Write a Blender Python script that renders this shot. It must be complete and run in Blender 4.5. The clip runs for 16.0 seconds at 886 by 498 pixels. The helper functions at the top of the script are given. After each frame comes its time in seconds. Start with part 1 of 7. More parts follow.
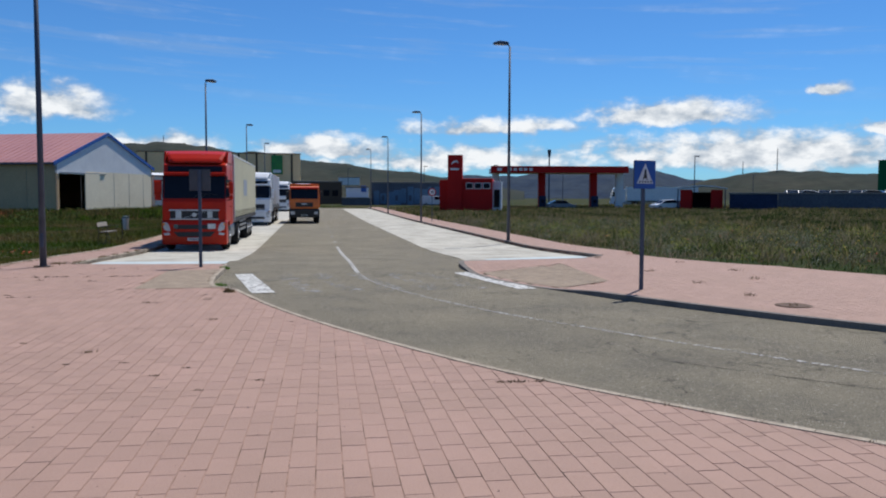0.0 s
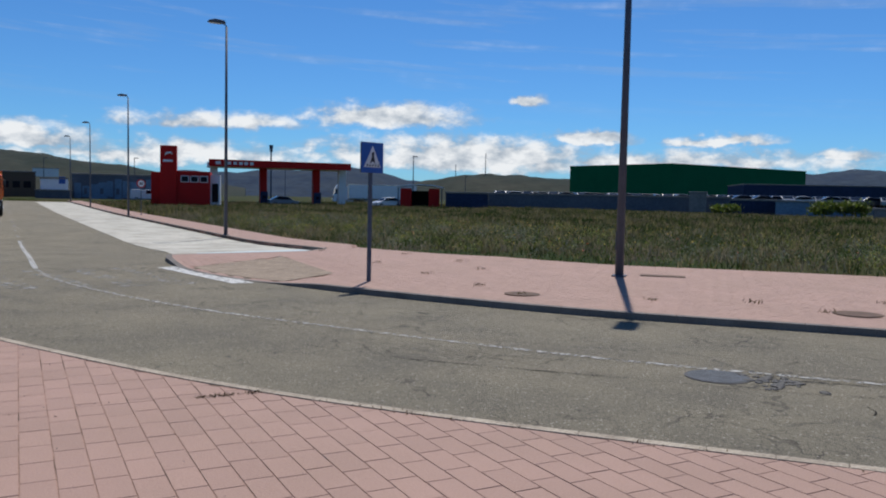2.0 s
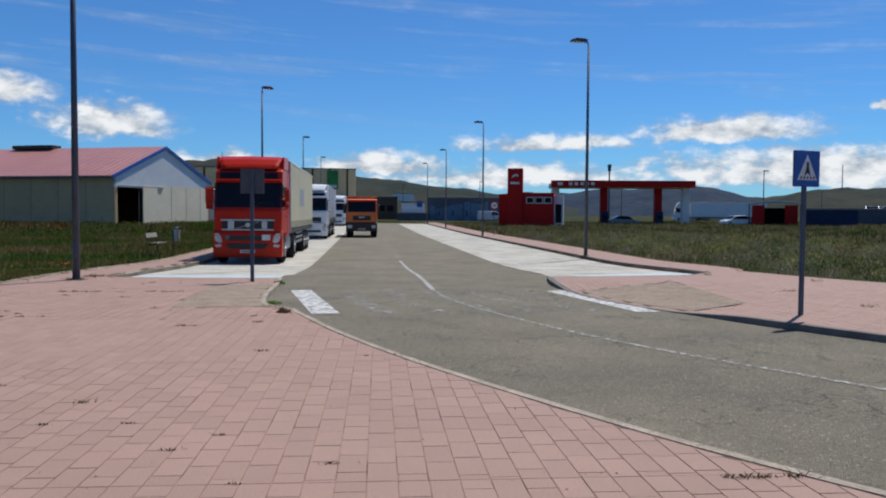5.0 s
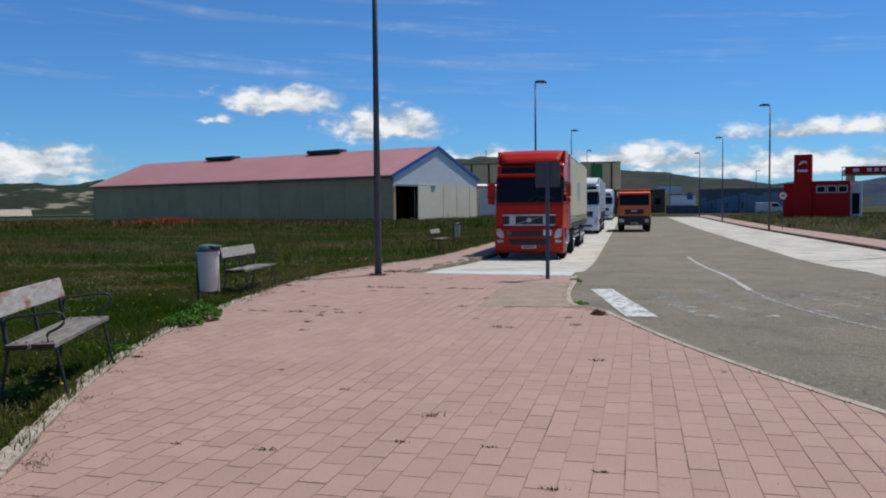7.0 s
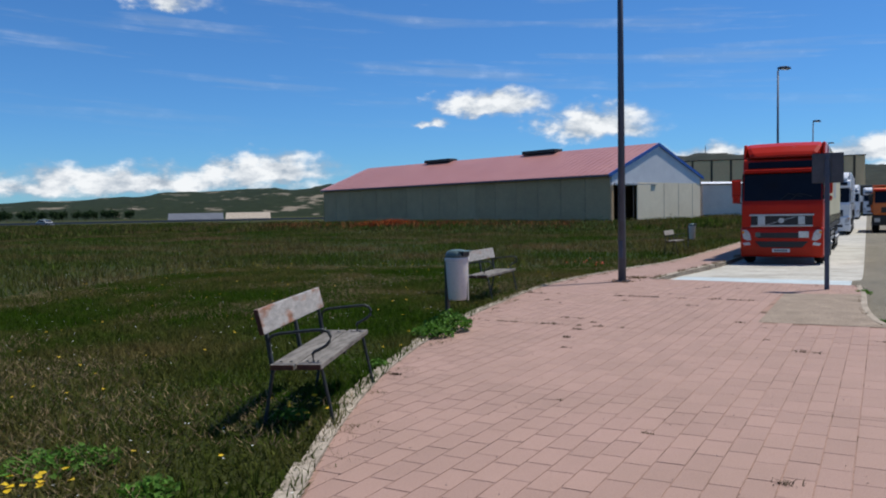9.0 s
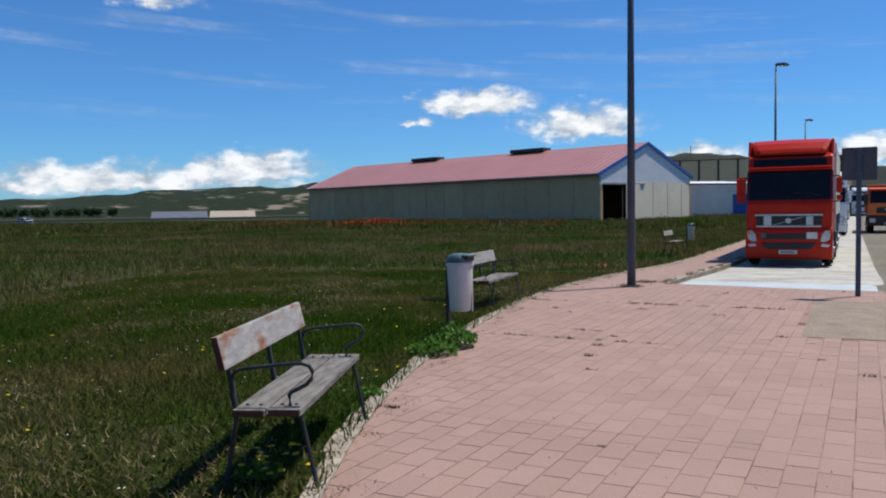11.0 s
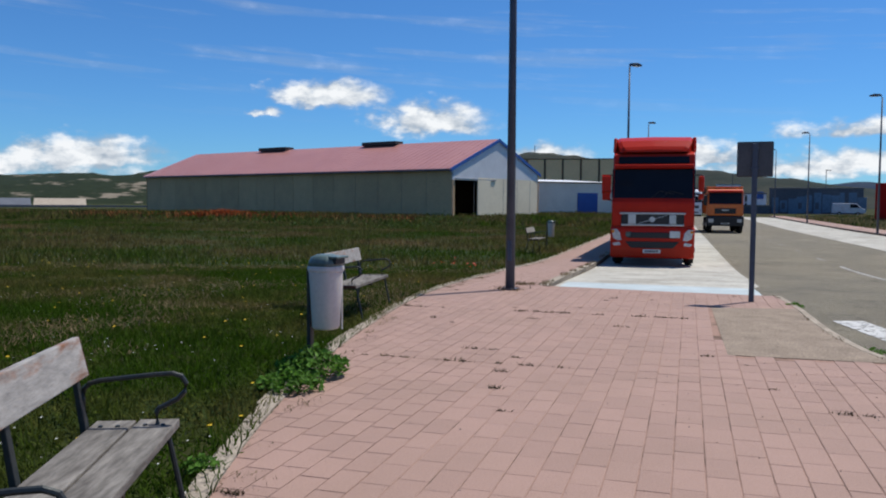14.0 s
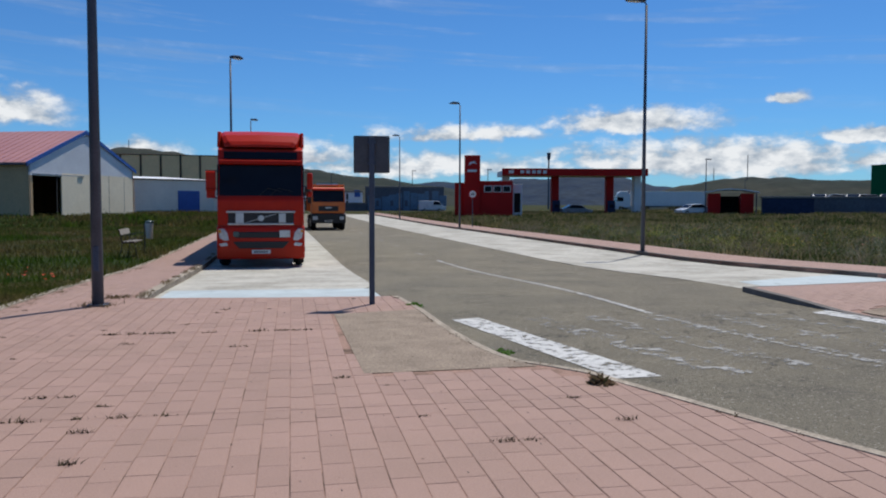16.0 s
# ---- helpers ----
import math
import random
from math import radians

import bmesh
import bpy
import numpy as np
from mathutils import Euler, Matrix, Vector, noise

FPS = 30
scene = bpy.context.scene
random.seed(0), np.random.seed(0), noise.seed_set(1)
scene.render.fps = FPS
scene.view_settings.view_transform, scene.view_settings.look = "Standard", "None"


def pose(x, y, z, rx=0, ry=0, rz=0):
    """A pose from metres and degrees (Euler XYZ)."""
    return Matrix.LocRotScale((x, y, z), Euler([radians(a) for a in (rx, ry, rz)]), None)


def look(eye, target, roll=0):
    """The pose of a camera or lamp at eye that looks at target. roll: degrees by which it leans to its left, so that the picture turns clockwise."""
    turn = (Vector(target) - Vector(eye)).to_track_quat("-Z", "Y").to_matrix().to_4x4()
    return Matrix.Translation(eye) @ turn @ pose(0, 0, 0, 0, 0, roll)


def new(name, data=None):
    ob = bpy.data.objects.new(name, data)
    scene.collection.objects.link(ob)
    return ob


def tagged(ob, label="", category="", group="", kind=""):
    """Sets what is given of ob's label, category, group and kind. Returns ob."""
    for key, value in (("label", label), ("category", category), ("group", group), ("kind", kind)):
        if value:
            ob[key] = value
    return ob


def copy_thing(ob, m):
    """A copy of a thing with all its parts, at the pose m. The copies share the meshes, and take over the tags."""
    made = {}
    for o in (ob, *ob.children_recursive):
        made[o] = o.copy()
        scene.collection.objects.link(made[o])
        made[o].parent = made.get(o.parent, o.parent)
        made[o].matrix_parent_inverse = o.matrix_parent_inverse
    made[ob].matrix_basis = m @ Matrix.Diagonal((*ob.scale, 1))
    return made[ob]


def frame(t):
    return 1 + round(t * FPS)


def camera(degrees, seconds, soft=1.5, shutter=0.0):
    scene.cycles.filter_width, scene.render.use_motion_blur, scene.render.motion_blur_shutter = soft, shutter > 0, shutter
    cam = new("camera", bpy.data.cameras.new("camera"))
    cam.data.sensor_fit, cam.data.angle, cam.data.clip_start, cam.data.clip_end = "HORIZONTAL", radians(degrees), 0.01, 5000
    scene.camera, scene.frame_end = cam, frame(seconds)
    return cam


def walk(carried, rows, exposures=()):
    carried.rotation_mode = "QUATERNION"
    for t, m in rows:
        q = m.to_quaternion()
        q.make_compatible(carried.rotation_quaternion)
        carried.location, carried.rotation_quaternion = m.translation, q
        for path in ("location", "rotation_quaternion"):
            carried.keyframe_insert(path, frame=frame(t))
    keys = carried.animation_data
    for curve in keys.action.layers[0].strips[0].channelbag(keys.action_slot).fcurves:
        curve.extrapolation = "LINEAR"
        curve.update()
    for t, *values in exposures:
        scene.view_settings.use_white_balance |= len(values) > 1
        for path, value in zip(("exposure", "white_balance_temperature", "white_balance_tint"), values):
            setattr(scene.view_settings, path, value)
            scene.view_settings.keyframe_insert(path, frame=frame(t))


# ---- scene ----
cam = camera(57.6, 16.0, soft=2.0)
EXPOSURES = ((0.0, 0.10), (0.5, -0.02), (3.5, 0.02), (5.0, 0.02), (7.5, 0.04), (11.0, 0.17), (14.5, 0.09), (16.0, -0.02))
SKY_TINT = (0.40, 0.80, 1.24, 1)
PATH = [
    (0, (0.421, -1.296, 1.776), (1.272, 0.51, 1.648), 0.2),
    (0.5, (0.626, -1.001, 1.67), (1.636, 0.72, 1.544), 0.5),
    (1, (0.794, -0.679, 1.604), (2.022, 0.894, 1.476), 1.0),
    (1.5, (1.019, -0.36, 1.556), (2.34, 1.136, 1.427), 0.9),
    (2, (1.277, -0.076, 1.519), (2.683, 1.341, 1.395), 1.2),
    (2.5, (1.413, 0.227, 1.489), (3.039, 1.387, 1.393), 1.5),
    (3, (1.492, 0.513, 1.466), (3.159, 1.614, 1.377), 1.4),
    (3.5, (1.578, 0.836, 1.484), (3.264, 1.91, 1.414), 0.7),
    (4, (1.489, 1.202, 1.484), (3.159, 2.301, 1.42), 1.0),
    (4.5, (1.226, 1.45, 1.5), (2.46, 3.022, 1.418), 0.5),
    (5, (0.966, 1.734, 1.507), (1.698, 3.593, 1.42), 0.4),
    (7.5, (0.306, 3.177, 1.491), (0.258, 5.174, 1.392), -0.9),
    (8, (0.15, 3.463, 1.539), (-0.142, 5.439, 1.441), -1.1),
    (8.5, (-0.077, 3.721, 1.524), (-0.489, 5.676, 1.432), -1.0),
    (11, (-0.722, 5.278, 1.513), (-1.096, 7.241, 1.418), -0.8),
    (11.5, (-0.786, 5.578, 1.508), (-1.118, 7.548, 1.404), -0.8),
    (12, (-0.907, 5.856, 1.52), (-1.046, 7.849, 1.422), -0.2),
    (12.5, (-0.991, 6.186, 1.475), (-1.077, 8.182, 1.378), -0.1),
    (13, (-1.041, 6.527, 1.483), (-1.127, 8.523, 1.38), 0.1),
    (13.5, (-1.143, 6.894, 1.492), (-1.197, 8.891, 1.389), 0.1),
    (14, (-1.216, 7.247, 1.471), (-1.218, 9.244, 1.36), 0.4),
    (14.5, (-1.24, 7.55, 1.489), (-1.249, 9.547, 1.381), 0.1),
    (15, (-1.2, 7.935, 1.484), (-1.001, 9.922, 1.377), 0.45),
    (15.5, (-1.128, 8.36, 1.48), (-0.569, 10.277, 1.37), 0.7),
    (16, (-0.997, 8.701, 1.469), (-0.073, 10.471, 1.358), 0.15),
]
walk(cam, [(t, look(eye, target, roll)) for t, eye, target, roll in PATH], exposures=EXPOSURES)

# ---- light ----
SUN_AZ, SUN_EL = 55.0, 64.0          # heading to the right of +y, and height, in degrees
sun_way = Vector((math.sin(radians(SUN_AZ)) * math.cos(radians(SUN_EL)), math.cos(radians(SUN_AZ)) * math.cos(radians(SUN_EL)), math.sin(radians(SUN_EL))))
sun = new("sun", bpy.data.lights.new("sun", "SUN"))
sun.data.energy, sun.data.angle, sun.data.color = 4.6, radians(0.53), (1.0, 0.965, 0.91)
sun.matrix_world = look(sun_way * 60, (0, 0, 0))

# (heading, height, half width, half height, strength) of each cloud, in degrees
CLOUDS = ((17.0, 3.5, 5.0, 1.1, 1.0), (29.0, 5.0, 7.0, 0.9, .8), (41.0, 5.8, 6.2, 1.3, 1.0), (50.6, 7.0, 1.4, 0.8, 1.0),
          (46.0, 3.2, 12.0, 1.8, 1.0), (-1.0, 6.0, 4.4, 1.7, .95), (6.0, 3.6, 5.0, .9, .8), (55.0, 4.5, 3.2, .6, 1.0),
          (63.8, 4.3, 3.9, .6, 1.0), (71.0, 3.4, 2.6, .5, .8), (80.0, 5.4, 4.8, 1.0, 1.0), (46.0, 15.4, 1.4, .7, .9),
          (49.7, 14.7, 1.9, .8, .9), (52.3, 14.8, 1.3, .7, .7), (56.0, 14.9, 2.2, .8, 1.0), (62.2, 14.9, 1.3, .4, .5),
          (71.3, 14.8, 1.1, .5, .6), (80.0, 15.4, 3.0, .6, .7), (-8.0, 7.6, 4.0, 1.4, 1.0), (-12.4, 6.2, 1.2, .5, .8),
          (-33.0, 2.4, 12.0, 1.5, .9), (-24.0, 3.2, 5.0, 1.5, 1.0), (-30.0, 14.3, 3.0, 1.2, .6), (-38.0, 14.6, 1.6, .9, .5),
          (60.0, 3.0, 16.0, 1.0, .8), (26.0, 2.8, 12.0, 1.2, .8), (120.0, 9.0, 16.0, 3.0, .8), (-100.0, 8.0, 18.0, 3.0, .8), (180.0, 8.0, 20.0, 3.0, .8))


def make_world():
    world = bpy.data.worlds.new("daylight")
    scene.world = world
    world.use_nodes = True
    nt = world.node_tree
    nt.nodes.clear()
    N = nt.nodes.new

    def op(kind, a, b=None, c=None):
        n = N("ShaderNodeMath")
        n.operation = kind
        for i, v in enumerate((a, b, c)):
            if v is None:
                continue
            if isinstance(v, (int, float)):
                n.inputs[i].default_value = v
            else:
                nt.links.new(v, n.inputs[i])
        return n.outputs[0]
    sky = N("ShaderNodeTexSky")
    sky.sky_type, sky.sun_disc = "NISHITA", False
    sky.sun_elevation, sky.sun_rotation = radians(SUN_EL), radians(SUN_AZ)
    sky.air_density, sky.dust_density, sky.ozone_density, sky.altitude = 1.0, 0.35, 2.2, 950
    tc = N("ShaderNodeTexCoord")
    sep = N("ShaderNodeSeparateXYZ")
    nt.links.new(tc.outputs["Generated"], sep.inputs[0])
    az = op("MULTIPLY", op("ARCTAN2", sep.outputs[0], sep.outputs[1]), 57.2958)
    el = op("MULTIPLY", op("ARCSINE", sep.outputs[2]), 57.2958)
    flat = N("ShaderNodeCombineXYZ")
    nt.links.new(az, flat.inputs[0]), nt.links.new(op("MULTIPLY", el, 1.7), flat.inputs[1])

    def noise_of(scale, detail, rough, src=flat):
        n = N("ShaderNodeTexNoise")
        n.inputs["Scale"].default_value, n.inputs["Detail"].default_value, n.inputs["Roughness"].default_value = scale, detail, rough
        nt.links.new(src.outputs[0], n.inputs["Vector"])
        return n
    puffs = noise_of(0.50, 7, 0.56)
    # puffs shift the outline of every cloud
    shift = N("ShaderNodeVectorMath")
    shift.operation = "MULTIPLY_ADD"
    nt.links.new(puffs.outputs["Color"], shift.inputs[0])
    shift.inputs[1].default_value, shift.inputs[2].default_value = (2.2, 1.5, 0), (-1.1, -0.75, 0)
    place = N("ShaderNodeCombineXYZ")
    nt.links.new(az, place.inputs[0]), nt.links.new(el, place.inputs[1])
    moved = N("ShaderNodeVectorMath")
    nt.links.new(place.outputs[0], moved.inputs[0]), nt.links.new(shift.outputs[0], moved.inputs[1])
    total = None
    for a, e, w, h, k in CLOUDS:
        d = N("ShaderNodeVectorMath")
        d.operation = "SUBTRACT"
        nt.links.new(moved.outputs[0], d.inputs[0])
        d.inputs[1].default_value = (a, e - 0.25 * h, 0)
        # flat bases: the lower half falls off twice as fast
        fold = N("ShaderNodeVectorMath")
        fold.operation = "MAXIMUM"
        nt.links.new(d.outputs[0], fold.inputs[0])
        low = N("ShaderNodeVectorMath")
        low.operation = "MULTIPLY"
        nt.links.new(d.outputs[0], low.inputs[0])
        low.inputs[1].default_value = (-1, -2.1, 0)
        nt.links.new(low.outputs[0], fold.inputs[1])
        d = fold
        m = N("ShaderNodeVectorMath")
        m.operation = "MULTIPLY"
        nt.links.new(d.outputs[0], m.inputs[0])
        m.inputs[1].default_value = (1 / w, 1 / h, 0)
        ln = N("ShaderNodeVectorMath")
        ln.operation = "LENGTH"
        nt.links.new(m.outputs[0], ln.inputs[0])
        v = op("MULTIPLY", op("SUBTRACT", 1.28, ln.outputs["Value"]), k)
        total = v if total is None else op("MAXIMUM", total, v)
    dens = op("ADD", total, op("MULTIPLY", op("SUBTRACT", puffs.outputs["Fac"], 0.5), 1.55))
    ramp = N("ShaderNodeMapRange")
    ramp.interpolation_type = "SMOOTHSTEP"
    nt.links.new(dens, ramp.inputs["Value"])
    ramp.inputs["From Min"].default_value, ramp.inputs["From Max"].default_value = 0.05, 0.80
    # thin high streaks
    stretch = N("ShaderNodeCombineXYZ")
    nt.links.new(op("MULTIPLY", az, 0.05), stretch.inputs[0])
    nt.links.new(op("ADD", op("MULTIPLY", el, 0.75), op("MULTIPLY", az, 0.045)), stretch.inputs[1])
    wisps = noise_of(1.0, 5, 0.6, stretch)
    wr = N("ShaderNodeMapRange")
    nt.links.new(wisps.outputs["Fac"], wr.inputs["Value"])
    wr.inputs["From Min"].default_value, wr.inputs["From Max"].default_value, wr.inputs["To Max"].default_value = 0.52, 0.85, 0.5
    high = N("ShaderNodeMapRange")
    nt.links.new(el, high.inputs["Value"])
    high.inputs["From Min"].default_value, high.inputs["From Max"].default_value = 5.0, 9.0
    cover = op("MAXIMUM", ramp.outputs[0], op("MULTIPLY", wr.outputs[0], high.outputs[0]))
    # cloud colour: grey bases, white tops
    tone = noise_of(0.35, 5, 0.6)
    above = N("ShaderNodeVectorMath")
    nt.links.new(flat.outputs[0], above.inputs[0])
    above.inputs[1].default_value = (0.35, 0.75, 0)
    puffs_above = noise_of(0.55, 4, 0.55, above)
    relief = op("SUBTRACT", puffs.outputs["Fac"], puffs_above.outputs["Fac"])
    cr = N("ShaderNodeValToRGB")
    cr.color_ramp.elements[0].position, cr.color_ramp.elements[0].color = 0.30, (4.3, 5.1, 6.1, 1)
    cr.color_ramp.elements[1].position, cr.color_ramp.elements[1].color = 0.60, (9.9, 10.2, 10.5, 1)
    nt.links.new(op("ADD", op("ADD", op("MULTIPLY", ramp.outputs[0], 0.20), op("MULTIPLY", tone.outputs["Fac"], 0.62)), op("MULTIPLY", relief, 0.75)), cr.inputs[0])
    tint = N("ShaderNodeMix")
    tint.data_type, tint.blend_type = "RGBA", "MULTIPLY"
    tint.inputs["Factor"].default_value = 1.0
    nt.links.new(sky.outputs[0], tint.inputs["A"])
    tint.inputs["B"].default_value = SKY_TINT
    mix = N("ShaderNodeMix")
    mix.data_type = "RGBA"
    nt.links.new(cover, mix.inputs["Factor"]), nt.links.new(tint.outputs["Result"], mix.inputs["A"]), nt.links.new(cr.outputs[0], mix.inputs["B"])
    bg, out = N("ShaderNodeBackground"), N("ShaderNodeOutputWorld")
    bg.inputs[1].default_value = 0.085
    nt.links.new(mix.outputs["Result"], bg.inputs[0]), nt.links.new(bg.outputs[0], out.inputs[0])


make_world()


# ---- materials ----
def mat(name, col, col2=None, rough=0.7, scale=3.0, fine=40.0, bump=0.15, metal=0.0, dark=0.25, vary=0.0, spec=0.5, leaf=0.0, coat=0.0, stretch=(1, 1, 1), low=0.35, high=0.68):
    """Base colour between col and col2 by noise of that scale, with a finer grain, relief and variation from piece to piece."""
    m = bpy.data.materials.new(name)
    m.use_nodes = True
    nt = m.node_tree
    b = nt.nodes["Principled BSDF"]
    N, L = nt.nodes.new, nt.links.new
    geo = N("ShaderNodeNewGeometry")
    mp = N("ShaderNodeVectorMath")
    mp.operation = "MULTIPLY"
    mp.inputs[1].default_value = stretch
    L(geo.outputs["Position"], mp.inputs[0])
    big, small = N("ShaderNodeTexNoise"), N("ShaderNodeTexNoise")
    for n, s, d in ((big, scale, 5), (small, fine, 4)):
        n.inputs["Scale"].default_value, n.inputs["Detail"].default_value, n.inputs["Roughness"].default_value = s, d, 0.6
        L(mp.outputs[0], n.inputs["Vector"])
    c2 = col2 or tuple(v * 0.78 for v in col)
    r = N("ShaderNodeMapRange")
    r.inputs["From Min"].default_value, r.inputs["From Max"].default_value = low, high
    L(big.outputs["Fac"], r.inputs["Value"])
    mix = N("ShaderNodeMix")
    mix.data_type = "RGBA"
    L(r.outputs[0], mix.inputs["Factor"])
    mix.inputs["A"].default_value, mix.inputs["B"].default_value = (*col, 1), (*c2, 1)
    grain = N("ShaderNodeMapRange")
    grain.inputs["From Min"].default_value, grain.inputs["From Max"].default_value = 0.25, 0.75
    grain.inputs["To Min"].default_value, grain.inputs["To Max"].default_value = 1 - dark, 1 + dark
    L(small.outputs["Fac"], grain.inputs["Value"])
    val = grain.outputs[0]
    if vary:
        info = N("ShaderNodeObjectInfo")
        add = N("ShaderNodeMath")
        add.operation = "ADD"
        L(geo.outputs["Random Per Island"], add.inputs[0]), L(info.outputs["Random"], add.inputs[1])
        fr = N("ShaderNodeMath")
        fr.operation = "FRACT"
        L(add.outputs[0], fr.inputs[0])
        rr = N("ShaderNodeMapRange")
        rr.inputs["To Min"].default_value, rr.inputs["To Max"].default_value = 1 - vary, 1 + vary
        L(fr.outputs[0], rr.inputs["Value"])
        mul = N("ShaderNodeMath")
        mul.operation = "MULTIPLY"
        L(rr.outputs[0], mul.inputs[0]), L(val, mul.inputs[1])
        val = mul.outputs[0]
    sc = N("ShaderNodeVectorMath")
    sc.operation = "SCALE"
    L(mix.outputs["Result"], sc.inputs[0]), L(val, sc.inputs["Scale"])
    L(sc.outputs[0], b.inputs["Base Color"])
    b.inputs["Roughness"].default_value, b.inputs["Metallic"].default_value = rough, metal
    b.inputs["Specular IOR Level"].default_value, b.inputs["Coat Weight"].default_value = min(spec, 0.08) if rough >= 0.8 else spec, coat
    b.inputs["Coat Roughness"].default_value = 0.08
    if bump:
        bp = N("ShaderNodeBump")
        bp.inputs["Strength"].default_value, bp.inputs["Distance"].default_value = bump, 0.02
        L(small.outputs["Fac"], bp.inputs["Height"]), L(bp.outputs[0], b.inputs["Normal"])
    if leaf:
        tr, ms = N("ShaderNodeBsdfTranslucent"), N("ShaderNodeMixShader")
        L(sc.outputs[0], tr.inputs[0])
        ms.inputs[0].default_value = leaf
        L(b.outputs[0], ms.inputs[1]), L(tr.outputs[0], ms.inputs[2])
        L(ms.outputs[0], nt.nodes["Material Output"].inputs["Surface"])
    return m


def asphalt_material():
    m = mat("asphalt", (0.205, 0.182, 0.136), (0.148, 0.134, 0.106), rough=0.9, scale=0.55, fine=95, bump=0.9, dark=0.62, spec=0.25)
    nt = m.node_tree
    N, L = nt.nodes.new, nt.links.new
    b = nt.nodes["Principled BSDF"]
    src = b.inputs["Base Color"].links[0].from_socket
    geo = N("ShaderNodeNewGeometry")
    warp = N("ShaderNodeTexNoise")
    warp.inputs["Scale"].default_value, warp.inputs["Detail"].default_value = 2.0, 5
    L(geo.outputs["Position"], warp.inputs["Vector"])
    ad = N("ShaderNodeVectorMath")
    ad.operation = "MULTIPLY_ADD"
    L(warp.outputs["Color"], ad.inputs[0])
    ad.inputs[1].default_value = (0.9, 0.9, 0)
    L(geo.outputs["Position"], ad.inputs[2])
    vo = N("ShaderNodeTexVoronoi")
    vo.feature = "DISTANCE_TO_EDGE"
    vo.inputs["Scale"].default_value = 0.75
    L(ad.outputs[0], vo.inputs["Vector"])
    where = N("ShaderNodeTexNoise")
    where.inputs["Scale"].default_value, where.inputs["Detail"].default_value = 0.45, 3
    L(geo.outputs["Position"], where.inputs["Vector"])
    wr = N("ShaderNodeMapRange")
    wr.inputs["From Min"].default_value, wr.inputs["From Max"].default_value = 0.50, 0.60
    L(where.outputs["Fac"], wr.inputs["Value"])
    cr = N("ShaderNodeMapRange")
    cr.inputs["From Min"].default_value, cr.inputs["From Max"].default_value = 0.004, 0.020
    cr.inputs["To Min"].default_value, cr.inputs["To Max"].default_value = 0.5, 0.0
    L(vo.outputs["Distance"], cr.inputs["Value"])
    mu = N("ShaderNodeMath")
    mu.operation = "MULTIPLY"
    L(cr.outputs[0], mu.inputs[0]), L(wr.outputs[0], mu.inputs[1])
    v2 = N("ShaderNodeTexVoronoi")
    v2.feature = "DISTANCE_TO_EDGE"
    v2.inputs["Scale"].default_value = 2.6
    L(ad.outputs[0], v2.inputs["Vector"])
    w2 = N("ShaderNodeTexNoise")
    w2.inputs["Scale"].default_value, w2.inputs["Detail"].default_value = 0.8, 3
    L(geo.outputs["Position"], w2.inputs["Vector"])
    r2, c2 = N("ShaderNodeMapRange"), N("ShaderNodeMapRange")
    r2.inputs["From Min"].default_value, r2.inputs["From Max"].default_value = 0.50, 0.64
    L(w2.outputs["Fac"], r2.inputs["Value"])
    c2.inputs["From Min"].default_value, c2.inputs["From Max"].default_value = 0.006, 0.035
    c2.inputs["To Min"].default_value, c2.inputs["To Max"].default_value = 0.7, 0.0
    L(v2.outputs["Distance"], c2.inputs["Value"])
    m2 = N("ShaderNodeMath")
    m2.operation = "MULTIPLY"
    L(r2.outputs[0], m2.inputs[0]), L(c2.outputs[0], m2.inputs[1])
    both = N("ShaderNodeMath")
    both.operation = "MAXIMUM"
    L(mu.outputs[0], both.inputs[0]), L(m2.outputs[0], both.inputs[1])
    mu = both
    mx = N("ShaderNodeMix")
    mx.data_type = "RGBA"
    L(mu.outputs[0], mx.inputs["Factor"]), L(src, mx.inputs["A"])
    mx.inputs["B"].default_value = (0.035, 0.033, 0.03, 1)
    # pale aggregate stones worn bare, and dark pits
    st = N("ShaderNodeTexVoronoi")
    st.inputs["Scale"].default_value = 42
    L(geo.outputs["Position"], st.inputs["Vector"])
    hue = N("ShaderNodeSeparateColor")
    L(st.outputs["Color"], hue.inputs[0])
    for sock, lo, hi, col in (("Red", 0.86, 0.92, (0.44, 0.41, 0.34, 1)), ("Green", 0.88, 0.94, (0.06, 0.056, 0.05, 1))):
        pick, spot, both, mm = N("ShaderNodeMapRange"), N("ShaderNodeMapRange"), N("ShaderNodeMath"), N("ShaderNodeMix")
        pick.inputs["From Min"].default_value, pick.inputs["From Max"].default_value = lo, hi
        L(hue.outputs[sock], pick.inputs["Value"])
        spot.inputs["From Min"].default_value, spot.inputs["From Max"].default_value = 0.30, 0.45
        spot.inputs["To Min"].default_value, spot.inputs["To Max"].default_value = 0.75, 0.0
        L(st.outputs["Distance"], spot.inputs["Value"])
        both.operation = "MULTIPLY"
        L(pick.outputs[0], both.inputs[0]), L(spot.outputs[0], both.inputs[1])
        mm.data_type = "RGBA"
        L(both.outputs[0], mm.inputs["Factor"]), L(mx.outputs["Result"], mm.inputs["A"])
        mm.inputs["B"].default_value = col
        mx = mm
    L(mx.outputs["Result"], b.inputs["Base Color"])
    return m


